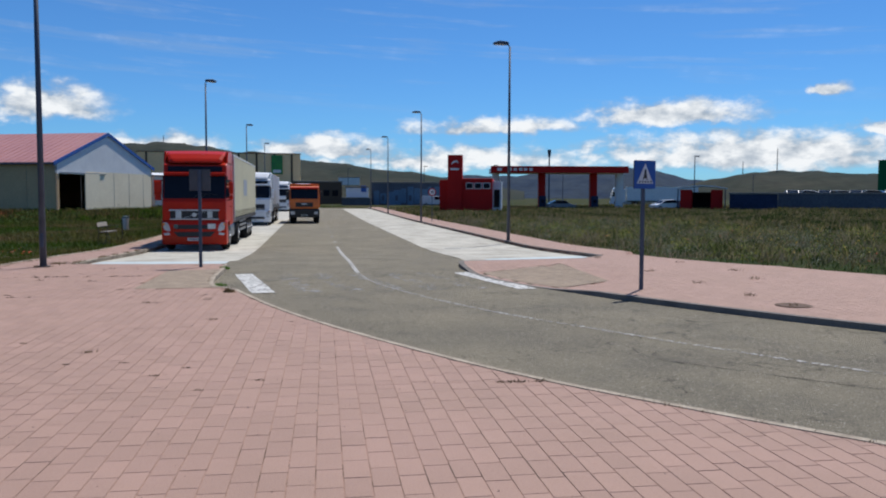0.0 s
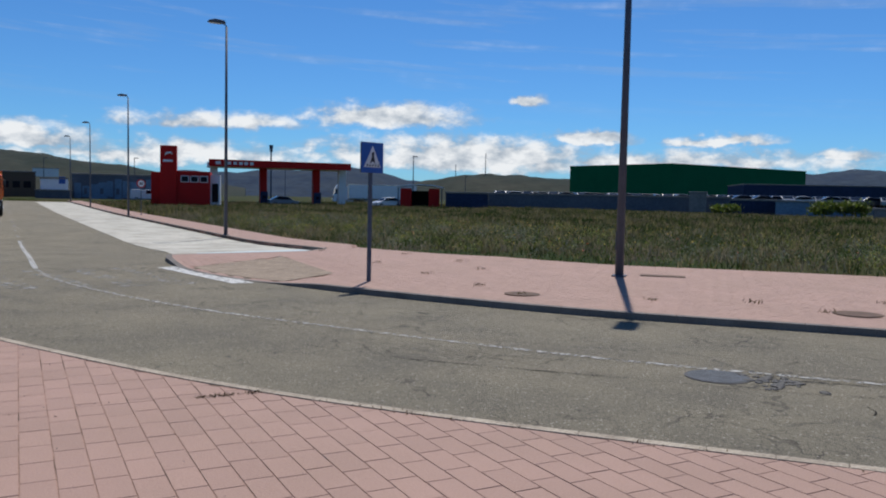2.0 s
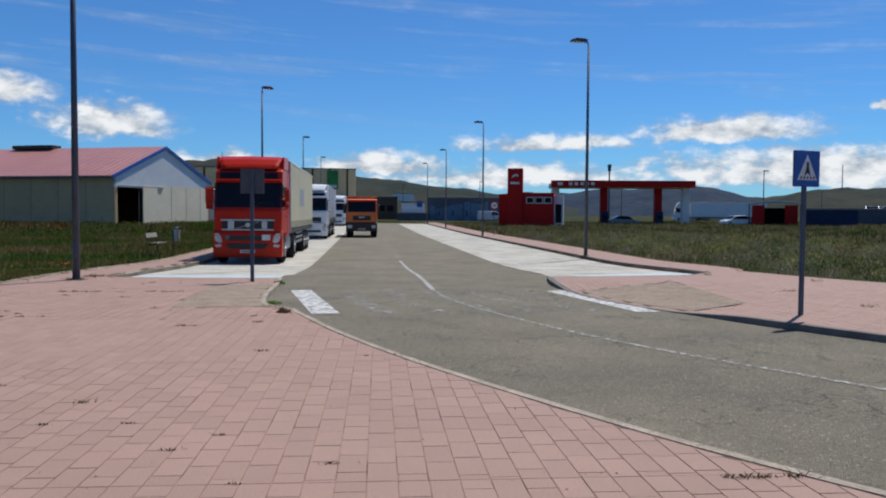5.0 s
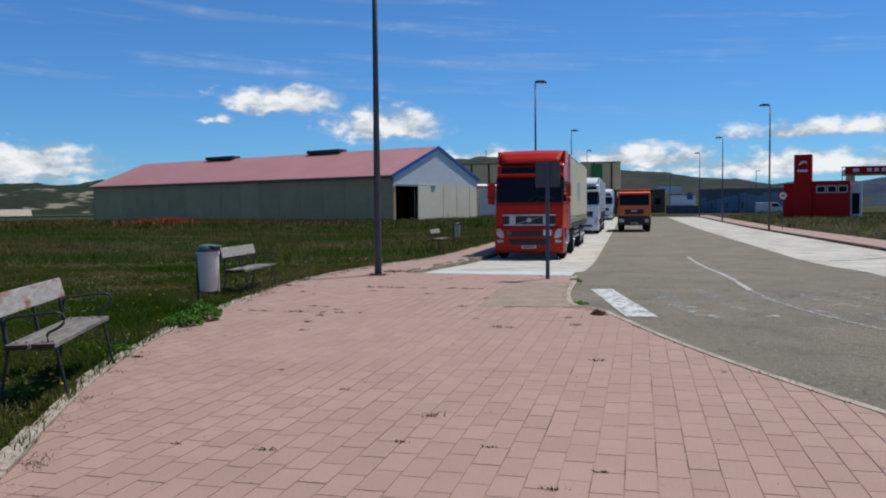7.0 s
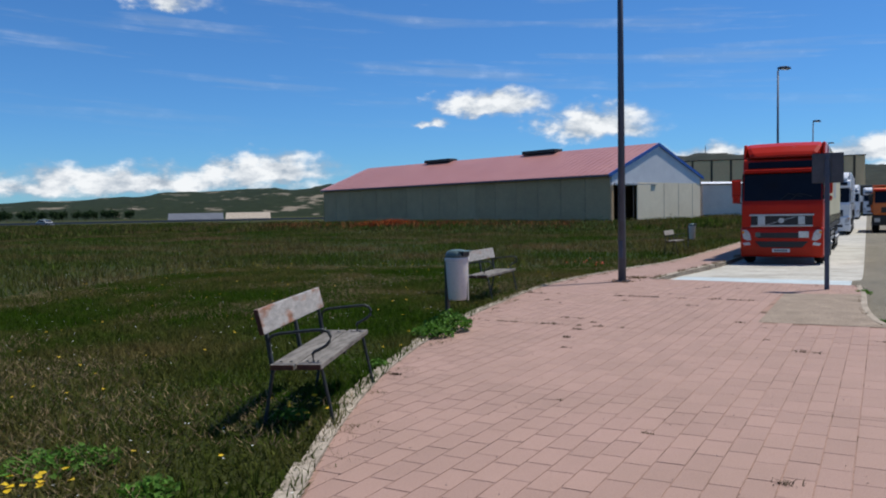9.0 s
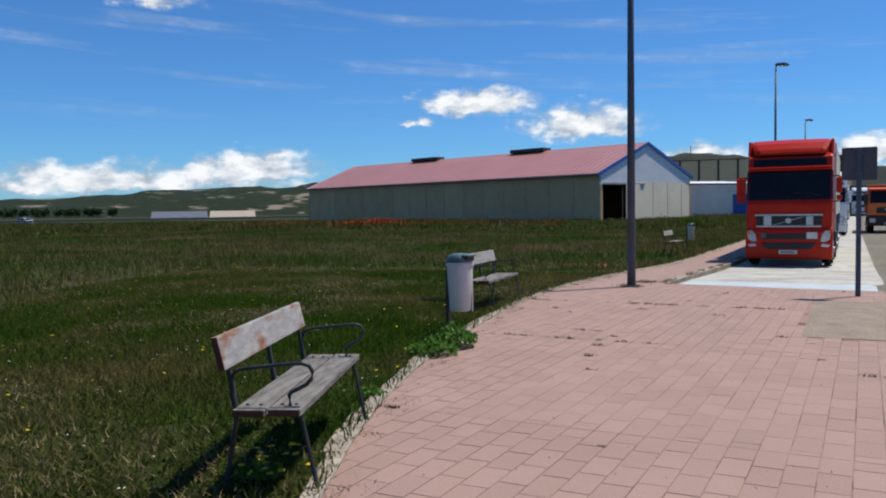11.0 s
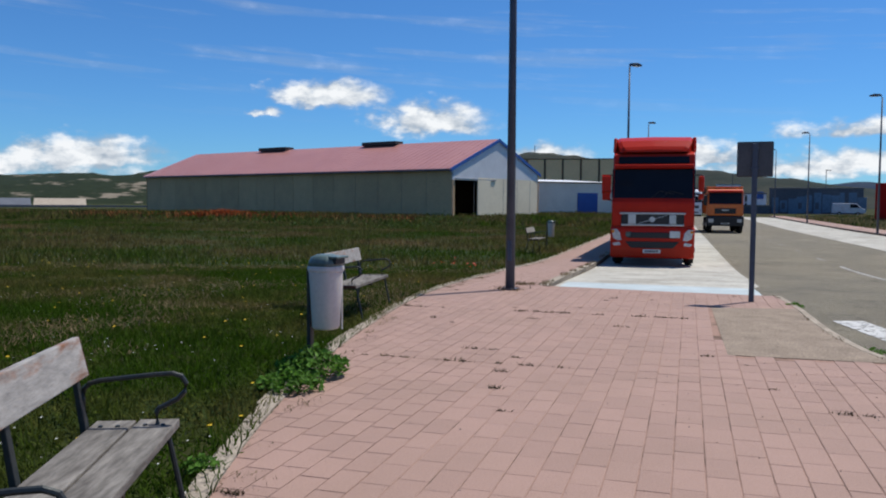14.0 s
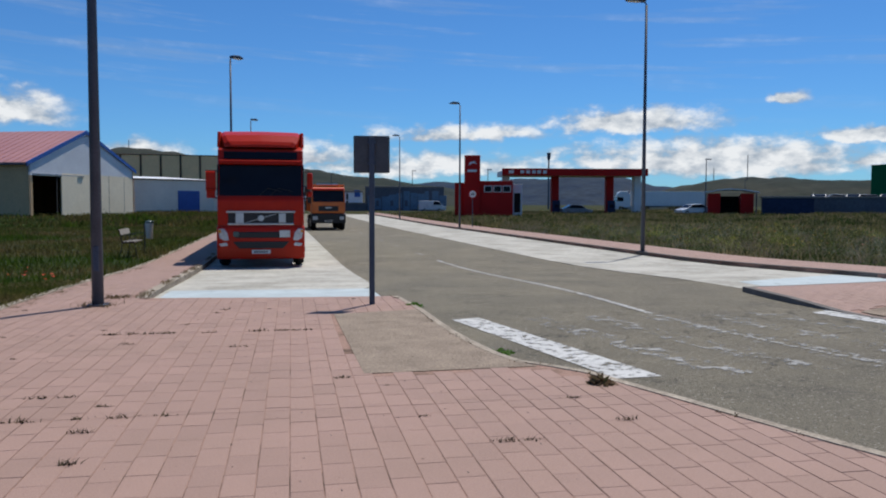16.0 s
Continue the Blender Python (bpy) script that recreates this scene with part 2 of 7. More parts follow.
def worn_paint(name, col, cover=0.5, scale=9.0):
    """Paint that has worn off in patches, so that the surface below shows through."""
    m = mat(name, col, tuple(v * 0.8 for v in col), rough=0.75, scale=2.0, fine=70, bump=0.3, dark=0.15)
    nt = m.node_tree
    N, L = nt.nodes.new, nt.links.new
    geo, n, r = N("ShaderNodeNewGeometry"), N("ShaderNodeTexNoise"), N("ShaderNodeMapRange")
    n.inputs["Scale"].default_value, n.inputs["Detail"].default_value, n.inputs["Roughness"].default_value = scale, 8, 0.7
    L(geo.outputs["Position"], n.inputs["Vector"])
    r.inputs["From Min"].default_value, r.inputs["From Max"].default_value = cover - 0.05, cover + 0.05
    L(n.outputs["Fac"], r.inputs["Value"])
    ms, tr = N("ShaderNodeMixShader"), N("ShaderNodeBsdfTransparent")
    L(r.outputs[0], ms.inputs[0])
    L(nt.nodes["Principled BSDF"].outputs[0], ms.inputs[1]), L(tr.outputs[0], ms.inputs[2])
    L(ms.outputs[0], nt.nodes["Material Output"].inputs["Surface"])
    return m


ASPHALT = asphalt_material()
PAVER = mat("paver", (0.325, 0.206, 0.162), (0.296, 0.190, 0.146), rough=0.72, scale=0.9, fine=95, bump=0.4, dark=0.20, vary=0.055, spec=0.30)
JOINT = mat("joint_sand", (0.295, 0.190, 0.148), (0.085, 0.058, 0.042), rough=0.95, scale=1.7, fine=30, bump=0.3, dark=0.35, low=0.49, high=0.64)
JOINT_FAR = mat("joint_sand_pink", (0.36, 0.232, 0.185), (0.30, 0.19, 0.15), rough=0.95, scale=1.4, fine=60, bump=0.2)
KERB = mat("kerb_concrete", (0.40, 0.345, 0.275), (0.25, 0.21, 0.165), rough=0.9, scale=2.6, fine=38, bump=0.6, dark=0.32)
# darkened all over so the colour includes the shade on the road face
KERB_GREY = mat("shade_grey_kerb_concrete", (0.19, 0.172, 0.155), (0.13, 0.12, 0.11), rough=0.9, scale=1.6, fine=50, bump=0.4, dark=0.22)
CONCRETE = mat("bay_concrete", (0.45, 0.43, 0.375), (0.27, 0.255, 0.215), rough=0.85, scale=0.8, fine=9, bump=0.2, dark=0.24, low=0.40, high=0.72)
BLUE_PAINT = worn_paint("worn_pale_blue_paint", (0.42, 0.48, 0.485), 0.66, 1.3)
WHITE_PAINT = worn_paint("worn_white_paint", (0.52, 0.515, 0.49), 0.56, 9.0)
LINE_PAINT = worn_paint("dusty_line_paint", (0.42, 0.41, 0.38), 0.55, 14.0)
FADED_PAINT = worn_paint("nearly_gone_white_paint", (0.30, 0.29, 0.265), 0.435, 6.0)
THIN_PAINT = worn_paint("worn_line_paint", (0.36, 0.35, 0.32), 0.495, 12.0)
RAMP = mat("rough_ramp_concrete", (0.30, 0.24, 0.185), (0.22, 0.175, 0.135), rough=0.95, scale=3.0, fine=38, bump=0.9, dark=0.42)
SOIL = mat("field_soil", (0.022, 0.034, 0.007), (0.065, 0.048, 0.022), rough=0.95, scale=0.16, fine=6, bump=0.6, dark=0.35, low=0.42, high=0.72)
GRASS = mat("grass_blades", (0.033, 0.068, 0.004), (0.125, 0.098, 0.034), spec=0.12, rough=0.8, scale=0.30, fine=3.0, bump=0, dark=0.25, vary=0.5, leaf=0.45, low=0.45, high=0.68)
WEEDS = mat("weed_blades", (0.092, 0.105, 0.028), (0.215, 0.170, 0.090), spec=0.12, rough=0.8, scale=0.7, fine=2.0, bump=0, dark=0.4, vary=0.5, leaf=0.35, low=0.38, high=0.56)
LEAF = mat("leaf_green", (0.065, 0.165, 0.016), (0.095, 0.19, 0.03), spec=0.2, rough=0.7, scale=4, fine=20, bump=0, vary=0.4, leaf=0.35)
DRY = mat("dry_stalks", (0.22, 0.17, 0.09), (0.13, 0.08, 0.05), rough=0.85, scale=3, fine=20, bump=0, vary=0.4, leaf=0.2)
YELLOW = mat("yellow_petals", (0.75, 0.50, 0.01), rough=0.6, bump=0, leaf=0.3)
WHITE_PETAL = mat("white_petals", (0.75, 0.75, 0.68), rough=0.6, bump=0, leaf=0.3)
POPPY = mat("poppy_petals", (0.70, 0.07, 0.02), rough=0.6, bump=0, leaf=0.3)
GALV = mat("galvanised_steel", (0.075, 0.092, 0.125), (0.058, 0.072, 0.10), rough=0.5, scale=3, fine=40, bump=0.05, metal=0.0, spec=0.3)
SIGN_BACK = mat("sign_back_grey", (0.10, 0.10, 0.105), (0.08, 0.08, 0.085), rough=0.6, scale=4, fine=60, bump=0.05, metal=0.3)
SIGN_BLUE = mat("sign_blue", (0.012, 0.085, 0.36), (0.012, 0.075, 0.31), rough=0.35, scale=4, fine=30, bump=0, dark=0.08)
SIGN_WHITE = mat("sign_white", (0.78, 0.78, 0.76), rough=0.4, bump=0, dark=0.05)
BLACK = mat("black_plastic", (0.012, 0.012, 0.014), rough=0.5, bump=0.05)
TYRE = mat("tyre_rubber", (0.018, 0.018, 0.018), rough=0.85, bump=0.2)
CHASSIS = mat("chassis_black", (0.02, 0.02, 0.022), (0.05, 0.045, 0.04), rough=0.7, scale=4)
RIM = mat("rim_steel", (0.35, 0.35, 0.35), rough=0.45, metal=0.8, scale=6)
CHROME = mat("silver_trim", (0.55, 0.56, 0.57), rough=0.3, metal=0.8, scale=5, bump=0)
RED = mat("truck_red_paint", (0.47, 0.018, 0.004), (0.42, 0.015, 0.004), spec=0.22, rough=0.3, scale=1.5, fine=8, bump=0, dark=0.06, coat=0.0)
TRUCK_WHITE = mat("truck_white_paint", (0.72, 0.73, 0.74), (0.66, 0.67, 0.68), rough=0.35, scale=1.5, fine=8, bump=0, dark=0.06, coat=0.4)
ORANGE = mat("truck_orange_paint", (0.68, 0.155, 0.010), (0.55, 0.115, 0.010), rough=0.45, scale=1.5, fine=8, bump=0, dark=0.12, coat=0.2)
CURTAIN = mat("cream_curtain", (0.50, 0.46, 0.30), (0.43, 0.40, 0.27), rough=0.6, scale=0.5, fine=10, bump=0.1, dark=0.08)
GREY_CURTAIN = mat("grey_curtain", (0.30, 0.33, 0.38), (0.25, 0.28, 0.32), rough=0.6, scale=0.5, fine=10, bump=0.1, dark=0.08)
LAMP_GLASS = mat("headlight_glass", (0.62, 0.64, 0.66), (0.40, 0.42, 0.44), rough=0.12, scale=14, fine=60, bump=0, metal=0.3)
AMBER = mat("amber_lens", (0.75, 0.25, 0.02), rough=0.2, bump=0)
PLATE = mat("plate_white", (0.70, 0.70, 0.66), rough=0.5, bump=0)
INK = mat("dark_ink", (0.03, 0.03, 0.035), rough=0.6, bump=0)
WIND_GLASS = mat("dark_window_glass", (0.010, 0.013, 0.020), (0.008, 0.010, 0.016), rough=0.05, bump=0, scale=2, dark=0.05, spec=0.16)
WOOD = mat("weathered_wood", (0.20, 0.185, 0.165), (0.105, 0.095, 0.085), rough=0.8, scale=5, fine=16, bump=0.3, dark=0.36, stretch=(3.0, 0.5, 3.0))
WOOD_BACK = mat("peeling_varnished_wood", (0.27, 0.255, 0.235), (0.20, 0.085, 0.04), rough=0.7, scale=3.2, fine=11, bump=0.3, dark=0.34, stretch=(2.0, 0.7, 2.4), low=0.54, high=0.66)
WOOD_END = mat("brown_end_grain", (0.12, 0.05, 0.03), (0.07, 0.035, 0.025), rough=0.8, scale=20)
IRON = mat("dark_green_iron", (0.020, 0.028, 0.030), (0.035, 0.035, 0.03), rough=0.5, scale=12, metal=0.3)
BIN = mat("bin_beige_plastic", (0.60, 0.575, 0.54), (0.53, 0.50, 0.46), rough=0.55, scale=3, fine=30, bump=0.05, dark=0.08)
BIN_LID = mat("bin_grey_green_lid", (0.10, 0.145, 0.135), (0.08, 0.12, 0.11), rough=0.35, scale=5, bump=0.03)
RUST = mat("rusty_iron_cover", (0.15, 0.10, 0.075), (0.10, 0.075, 0.06), rough=0.8, scale=9, bump=0.4, metal=0.2)
COVER = mat("grey_iron_cover", (0.10, 0.105, 0.115), (0.07, 0.075, 0.08), rough=0.75, scale=9, fine=70, bump=0.8, metal=0.0, spec=0.2)
HANGAR_WALL = mat("hangar_precast", (0.60, 0.41, 0.225), (0.52, 0.355, 0.20), rough=0.9, scale=0.5, fine=6, bump=0.2, dark=0.12, vary=0.07)
HANGAR_FRONT = mat("hangar_front_render", (0.86, 0.75, 0.55), (0.79, 0.68, 0.49), rough=0.9, scale=0.35, fine=5, bump=0.2, dark=0.08)
WHITE_METAL = mat("white_sheet_metal", (0.70, 0.71, 0.71), (0.62, 0.63, 0.64), rough=0.5, scale=0.6, fine=8, bump=0.05, dark=0.06)
# roof red paled to carry the sky's sheen in its base colour
RED_ROOF = mat("red_sheet_roof_sheen", (0.46, 0.215, 0.18), (0.41, 0.185, 0.155), rough=0.32, scale=0.25, fine=3, bump=0.05, dark=0.08, spec=0.6)
BLUE_TRIM = mat("blue_sheet_trim", (0.02, 0.10, 0.38), rough=0.5, bump=0)
SHADE_IN = mat("shaded_interior", (0.03, 0.03, 0.03), rough=0.9, bump=0)
TAN = mat("tan_panel", (0.88, 0.62, 0.32), (0.82, 0.57, 0.29), rough=0.7, scale=0.25, fine=3, bump=0.05, dark=0.08)
BROWN = mat("brown_trim", (0.10, 0.06, 0.035), rough=0.7)
STATION_RED = mat("station_red_cladding", (0.46, 0.012, 0.010), (0.41, 0.011, 0.009), spec=0.15, rough=0.6, scale=0.5, fine=5, bump=0, dark=0.06)
DARK_BLUE = mat("navy_cladding", (0.030, 0.044, 0.09), (0.025, 0.036, 0.07), rough=0.8, scale=0.4, fine=4, bump=0)
SLATE = mat("slate_grey_wall", (0.125, 0.135, 0.155), (0.10, 0.11, 0.13), rough=0.8, scale=0.3, fine=4, bump=0.1)
PALE_BLUE = mat("pale_blue_wall", (0.16, 0.24, 0.32), (0.12, 0.18, 0.25), rough=0.8, scale=0.3, fine=4, bump=0.1)
GREY_WALL = mat("grey_concrete_wall", (0.23, 0.215, 0.20), (0.18, 0.17, 0.16), rough=0.9, scale=0.5, fine=5, bump=0.2)
GREEN_CLAD = mat("green_cladding", (0.006, 0.125, 0.050), (0.005, 0.11, 0.043), rough=0.8, scale=0.2, fine=3, bump=0, dark=0.05)
HILL = mat("hill_scrub", (0.018, 0.025, 0.019), (0.043, 0.043, 0.032), rough=0.95, scale=0.012, fine=0.09, bump=0, dark=0.35)
# blue of distance haze is put into the colour of these woods
HILL_FAR = mat("hazy_ridge_woods", (0.015, 0.027, 0.050), (0.033, 0.046, 0.062), rough=0.95, scale=0.011, fine=0.05, bump=0, dark=0.35)
WORKSHOP_WHITE = mat("workshop_render", (0.86, 0.78, 0.66), (0.79, 0.71, 0.60), rough=0.85, scale=0.5, fine=6, bump=0.1, dark=0.08)
FIELD_GRASS = mat("field_grass_blades", (0.046, 0.084, 0.008), (0.150, 0.104, 0.045), spec=0.12, rough=0.8, scale=0.16, fine=1.5, bump=0, dark=0.25, vary=0.5, leaf=0.4, low=0.40, high=0.64)
QUARRY = mat("quarry_hill", (0.018, 0.026, 0.013), (0.17, 0.145, 0.11), rough=0.95, scale=0.030, fine=0.12, bump=0, dark=0.3, low=0.58, high=0.66)
TREE_DARK = mat("far_tree_leaves", (0.022, 0.045, 0.016), (0.035, 0.060, 0.022), rough=0.9, scale=0.2, fine=2, bump=0, vary=0.3)
BARK = mat("bark", (0.09, 0.065, 0.045), rough=0.9)
CAR_WHITE = mat("car_white_paint", (0.70, 0.71, 0.72), rough=0.25, bump=0, coat=0.5, dark=0.03)
CAR_GREY = mat("car_grey_paint", (0.22, 0.23, 0.25), rough=0.3, bump=0, coat=0.5, dark=0.03)
CAR_DARK = mat("car_dark_paint", (0.03, 0.035, 0.05), rough=0.3, bump=0, coat=0.5, dark=0.03)
BUSH = mat("bush_olive_leaves", (0.085, 0.13, 0.016), (0.13, 0.15, 0.02), rough=0.7, scale=1.5, fine=6, bump=0, vary=0.4, leaf=0.3)
POSTER_GREEN = mat("green_poster", (0.03, 0.26, 0.04), (0.02, 0.17, 0.05), rough=0.5, scale=0.7, bump=0)


# ---- builders ----
def thing(name, label, category, m=Matrix(), group="", kind=""):
    ob = new(name)
    ob.empty_display_size = 0.2
    ob.matrix_world = m
    return tagged(ob, label, category, group, kind)


def mesh_of(bm, name, *materials, smooth=False):
    me = bpy.data.meshes.new(name)
    bm.to_mesh(me)
    bm.free()
    for m in materials:
        me.materials.append(m)
    if smooth:
        me.polygons.foreach_set("use_smooth", [True] * len(me.polygons))
    return me


def part(name, bm, material, parent=None, label="", smooth=False):
    ob = new(name, mesh_of(bm, name, material, smooth=smooth))
    ob.parent = parent
    if label:
        tagged(ob, label)
    return ob


def raw(name, verts, faces, material, parent=None, smooth=False):
    me = bpy.data.meshes.new(name)
    me.from_pydata(verts, [], faces)
    me.materials.append(material)
    if smooth:
        me.polygons.foreach_set("use_smooth", [True] * len(me.polygons))
    ob = new(name, me)
    ob.parent = parent
    return ob


def box(x0, y0, z0, x1, y1, z1, bevel=0.0, bm=None, m=None):
    """A box between two corners, bevelled, in bm or a new bmesh."""
    own = bmesh.new()
    bmesh.ops.create_cube(own, size=1)
    for v in own.verts:
        v.co = Vector(((x0 + x1) / 2 + v.co.x * (x1 - x0), (y0 + y1) / 2 + v.co.y * (y1 - y0), (z0 + z1) / 2 + v.co.z * (z1 - z0)))
    if bevel:
        bmesh.ops.bevel(own, geom=own.edges[:], offset=bevel, segments=2, affect="EDGES", profile=0.5)
    if m is not None:
        own.transform(m)
    return join(bm, own)


def join(bm, own):
    if bm is None:
        return own
    me = bpy.data.meshes.new("joined")
    own.to_mesh(me)
    own.free()
    bm.from_mesh(me)
    bpy.data.meshes.remove(me)
    return bm


def prism(points, axis, a, b, bevel=0.0, bm=None):
    """A polygon in the plane across axis, pushed from a to b along it. points: (y, z) for x, (x, z) for y, (x, y) for z."""
    own = bmesh.new()

    def at(p, h):
        return {"x": (h, p[0], p[1]), "y": (p[0], h, p[1]), "z": (p[0], p[1], h)}[axis]
    lo, hi = [own.verts.new(at(p, a)) for p in points], [own.verts.new(at(p, b)) for p in points]
    own.faces.new(lo), own.faces.new(hi)
    for i in range(len(points)):
        j = (i + 1) % len(points)
        own.faces.new((lo[i], lo[j], hi[j], hi[i]))
    bmesh.ops.recalc_face_normals(own, faces=own.faces[:])
    if bevel:
        bmesh.ops.bevel(own, geom=own.edges[:], offset=bevel, segments=2, affect="EDGES", profile=0.5)
    return join(bm, own)


def rod(p, q, r, r2=None, seg=10, bm=None):
    own = bmesh.new()
    p, q = Vector(p), Vector(q)
    bmesh.ops.create_cone(own, cap_ends=True, segments=seg, radius1=r, radius2=r if r2 is None else r2, depth=(q - p).length)
    own.transform(Matrix.Translation((p + q) / 2) @ (q - p).to_track_quat("Z", "Y").to_matrix().to_4x4())
    return join(bm, own)


def tube(points, r, seg=8, bm=None):
    """A round bar along points."""
    own = bmesh.new()
    pts = [Vector(p) for p in points]
    rings = []
    for i, p in enumerate(pts):
        way = (pts[min(i + 1, len(pts) - 1)] - pts[max(i - 1, 0)]).normalized()
        q = way.to_track_quat("Z", "Y")
        rings.append([own.verts.new(p + q @ Vector((r * math.cos(k * math.tau / seg), r * math.sin(k * math.tau / seg), 0))) for k in range(seg)])
    for a, b in zip(rings, rings[1:]):
        for k in range(seg):
            own.faces.new((a[k], a[(k + 1) % seg], b[(k + 1) % seg], b[k]))
    own.faces.new(rings[0][::-1]), own.faces.new(rings[-1])
    bmesh.ops.recalc_face_normals(own, faces=own.faces[:])
    return join(bm, own)


def curve_through(points, step):
    """Points at even steps on a smooth curve through the given ones."""
    p = [np.array(q, float) for q in points]
    p = [2 * p[0] - p[1]] + p + [2 * p[-1] - p[-2]]
    fine = []
    for i in range(1, len(p) - 2):
        for t in np.linspace(0, 1, 24, endpoint=False):
            fine.append(0.5 * (2 * p[i] + (p[i + 1] - p[i - 1]) * t + (2 * p[i - 1] - 5 * p[i] + 4 * p[i + 1] - p[i + 2]) * t * t + (3 * p[i] - p[i - 1] - 3 * p[i + 1] + p[i + 2]) * t ** 3))
    fine = np.array(fine + [p[-2]])
    run = np.concatenate(([0], np.cumsum(np.linalg.norm(np.diff(fine, axis=0), axis=1))))
    at = np.linspace(0, run[-1], max(2, int(round(run[-1] / step)) + 1))
    return np.stack([np.interp(at, run, fine[:, k]) for k in range(2)], axis=1)


def inside(points, poly):
    points, poly = np.atleast_2d(points), np.asarray(poly)
    x, y = points[:, 0], points[:, 1]
    hit = np.zeros(len(points), bool)
    for (ax, ay), (bx, by) in zip(poly, np.roll(poly, -1, axis=0)):
        cross = (ay > y) != (by > y)
        with np.errstate(divide="ignore", invalid="ignore"):
            hit ^= cross & (x < (bx - ax) * (y - ay) / (by - ay) + ax)
    return hit


def away(points, line):
    """Distance of points from a polyline."""
    points, line = np.atleast_2d(points), np.asarray(line)
    best = np.full(len(points), 1e9)
    for a, b in zip(line, line[1:]):
        ab = b - a
        t = np.clip(((points - a) @ ab) / max(ab @ ab, 1e-9), 0, 1)
        best = np.minimum(best, np.linalg.norm(points - a - t[:, None] * ab, axis=1))
    return best


DISTANCE_GRIDS = {}


def near_enough(points, line):
    """Distance of very many points from a polyline, read from a grid."""
    key = id(line)
    x0, x1, y0, y1, st = -130.0, 120.0, -46.0, 146.0, 1.0
    if key not in DISTANCE_GRIDS:
        xs, ys = np.arange(x0, x1 + st, st), np.arange(y0, y1 + st, st)
        gx, gy = np.meshgrid(xs, ys)
        DISTANCE_GRIDS[key] = away(np.stack((gx.ravel(), gy.ravel()), 1), line[::3]).reshape(gx.shape)
    g = DISTANCE_GRIDS[key]
    points = np.atleast_2d(points)
    u = np.clip((points[:, 0] - x0) / st, 0, g.shape[1] - 1.001)
    v = np.clip((points[:, 1] - y0) / st, 0, g.shape[0] - 1.001)
    i, j = u.astype(int), v.astype(int)
    fu, fv = u - i, v - j
    return (g[j, i] * (1 - fu) + g[j, i + 1] * fu) * (1 - fv) + (g[j + 1, i] * (1 - fu) + g[j + 1, i + 1] * fu) * fv


# ---- plan ----
ROAD_TURN = 16.0
CORNER = np.array((4.2, 20.3))      # where the parking bay meets the road
ALONG = np.array((math.sin(radians(ROAD_TURN)), math.cos(radians(ROAD_TURN))))
ACROSS = np.array((ALONG[1], -ALONG[0]))


def plan(s, d):
    """A place s along and d across the straight road."""
    return CORNER + s * ALONG + d * ACROSS


def road_sd(p):
    r = np.atleast_2d(p) - CORNER
    return r @ ALONG, r @ ACROSS


def ease(a, b, v):
    t = np.clip((np.asarray(v, float) - a) / (b - a), 0, 1)
    return t * t * (3 - 2 * t)


def road_z(p):
    s, d = road_sd(p)
    return -0.09 - 0.05 * ease(0, 8, s) - 0.26 * ease(-1, 13, s) + 0.35 * ease(45, 120, s)


def walk_z(p):
    """Height of the pavements beside the near plaza and the bay."""
    s, d = road_sd(p)
    return -0.26 * ease(-1, 13, s) + 0.35 * ease(45, 120, s)


def far_z(p):
    """Height of the far pavement, which dips to the road at the crossing."""
    d = near_enough(p, FAR_KERB) if len(np.atleast_2d(p)) > 20000 else away(p, FAR_KERB)
    dip = 1 - ease(1.2, 2.7, np.linalg.norm((np.atleast_2d(p) - (9.75, 14.4)) * (1.0, 0.8), axis=1))
    return walk_z(p) + 0.028 * np.minimum(d, 7) - 0.085 * dip


def road_pose(s, d, turn=0.0, lift=0.0):
    """A frame on the straight road: y ahead along it, x to its right."""
    p = plan(s, d)
    return pose(p[0], p[1], float(road_z(p)[0]) + lift, 0, 0, -ROAD_TURN + turn)


def polar(heading, dist):
    return np.array((0.5 + dist * math.sin(radians(heading)), dist * math.cos(radians(heading))))


NEAR_KERB = curve_through(((24, -34), (18, -21), (14, -14), (10.6, -7), (8, -2.2), (6.05, 1.9), (5.45, 3.2), (5.05, 4.15), (4.68, 5.1), (4.3, 6.35), (3.92, 8.1), (3.66, 9.6), (3.5, 10.9),
                           (3.4, 12.2), (3.37, 13.2), (3.34, 14.0), (3.33, 14.5), (3.12, 14.82), (3.06, 15.25), (3.18, 16.1), (3.4, 17.1), (3.62, 17.9), (3.92, 19.0), (4.25, 20.5)), 0.4)
FIELD_EDGE = curve_through(((14, -40), (8, -25), (3, -14), (0.2, -6), (-0.9, 0), (-1.35, 4.0), (-1.8, 7.3), (-2.1, 8.9), (-2.33, 10.6), (-2.42, 12.2), (-2.38, 14), (-2.2, 16.2), (-1.75, 19.3),
                            (-1.3, 21.2), tuple(plan(4.4, -5.5)), tuple(plan(25, -5.4)), tuple(plan(60, -5.4)), tuple(plan(118, -5.4))), 0.5)
FAR_CURVE = curve_through(((33, -32), (26, -21), (20, -11), (17, -6), (14.7, -1.6), (13.1, 1.5), (12.05, 3.85), (10.85, 6.5), (9.95, 9.7), (9.55, 12.2), (9.35, 13.9), (9.5, 15.7), (10.0, 17.6), (10.65, 19.0)), 0.4)
BAY_BACK = np.array([plan(s, 11.35) for s in np.arange(2.6, 112, 1.0)])
FAR_KERB = np.concatenate((FAR_CURVE, [(12.6, 18.75), (14.4, 18.6)], BAY_BACK))
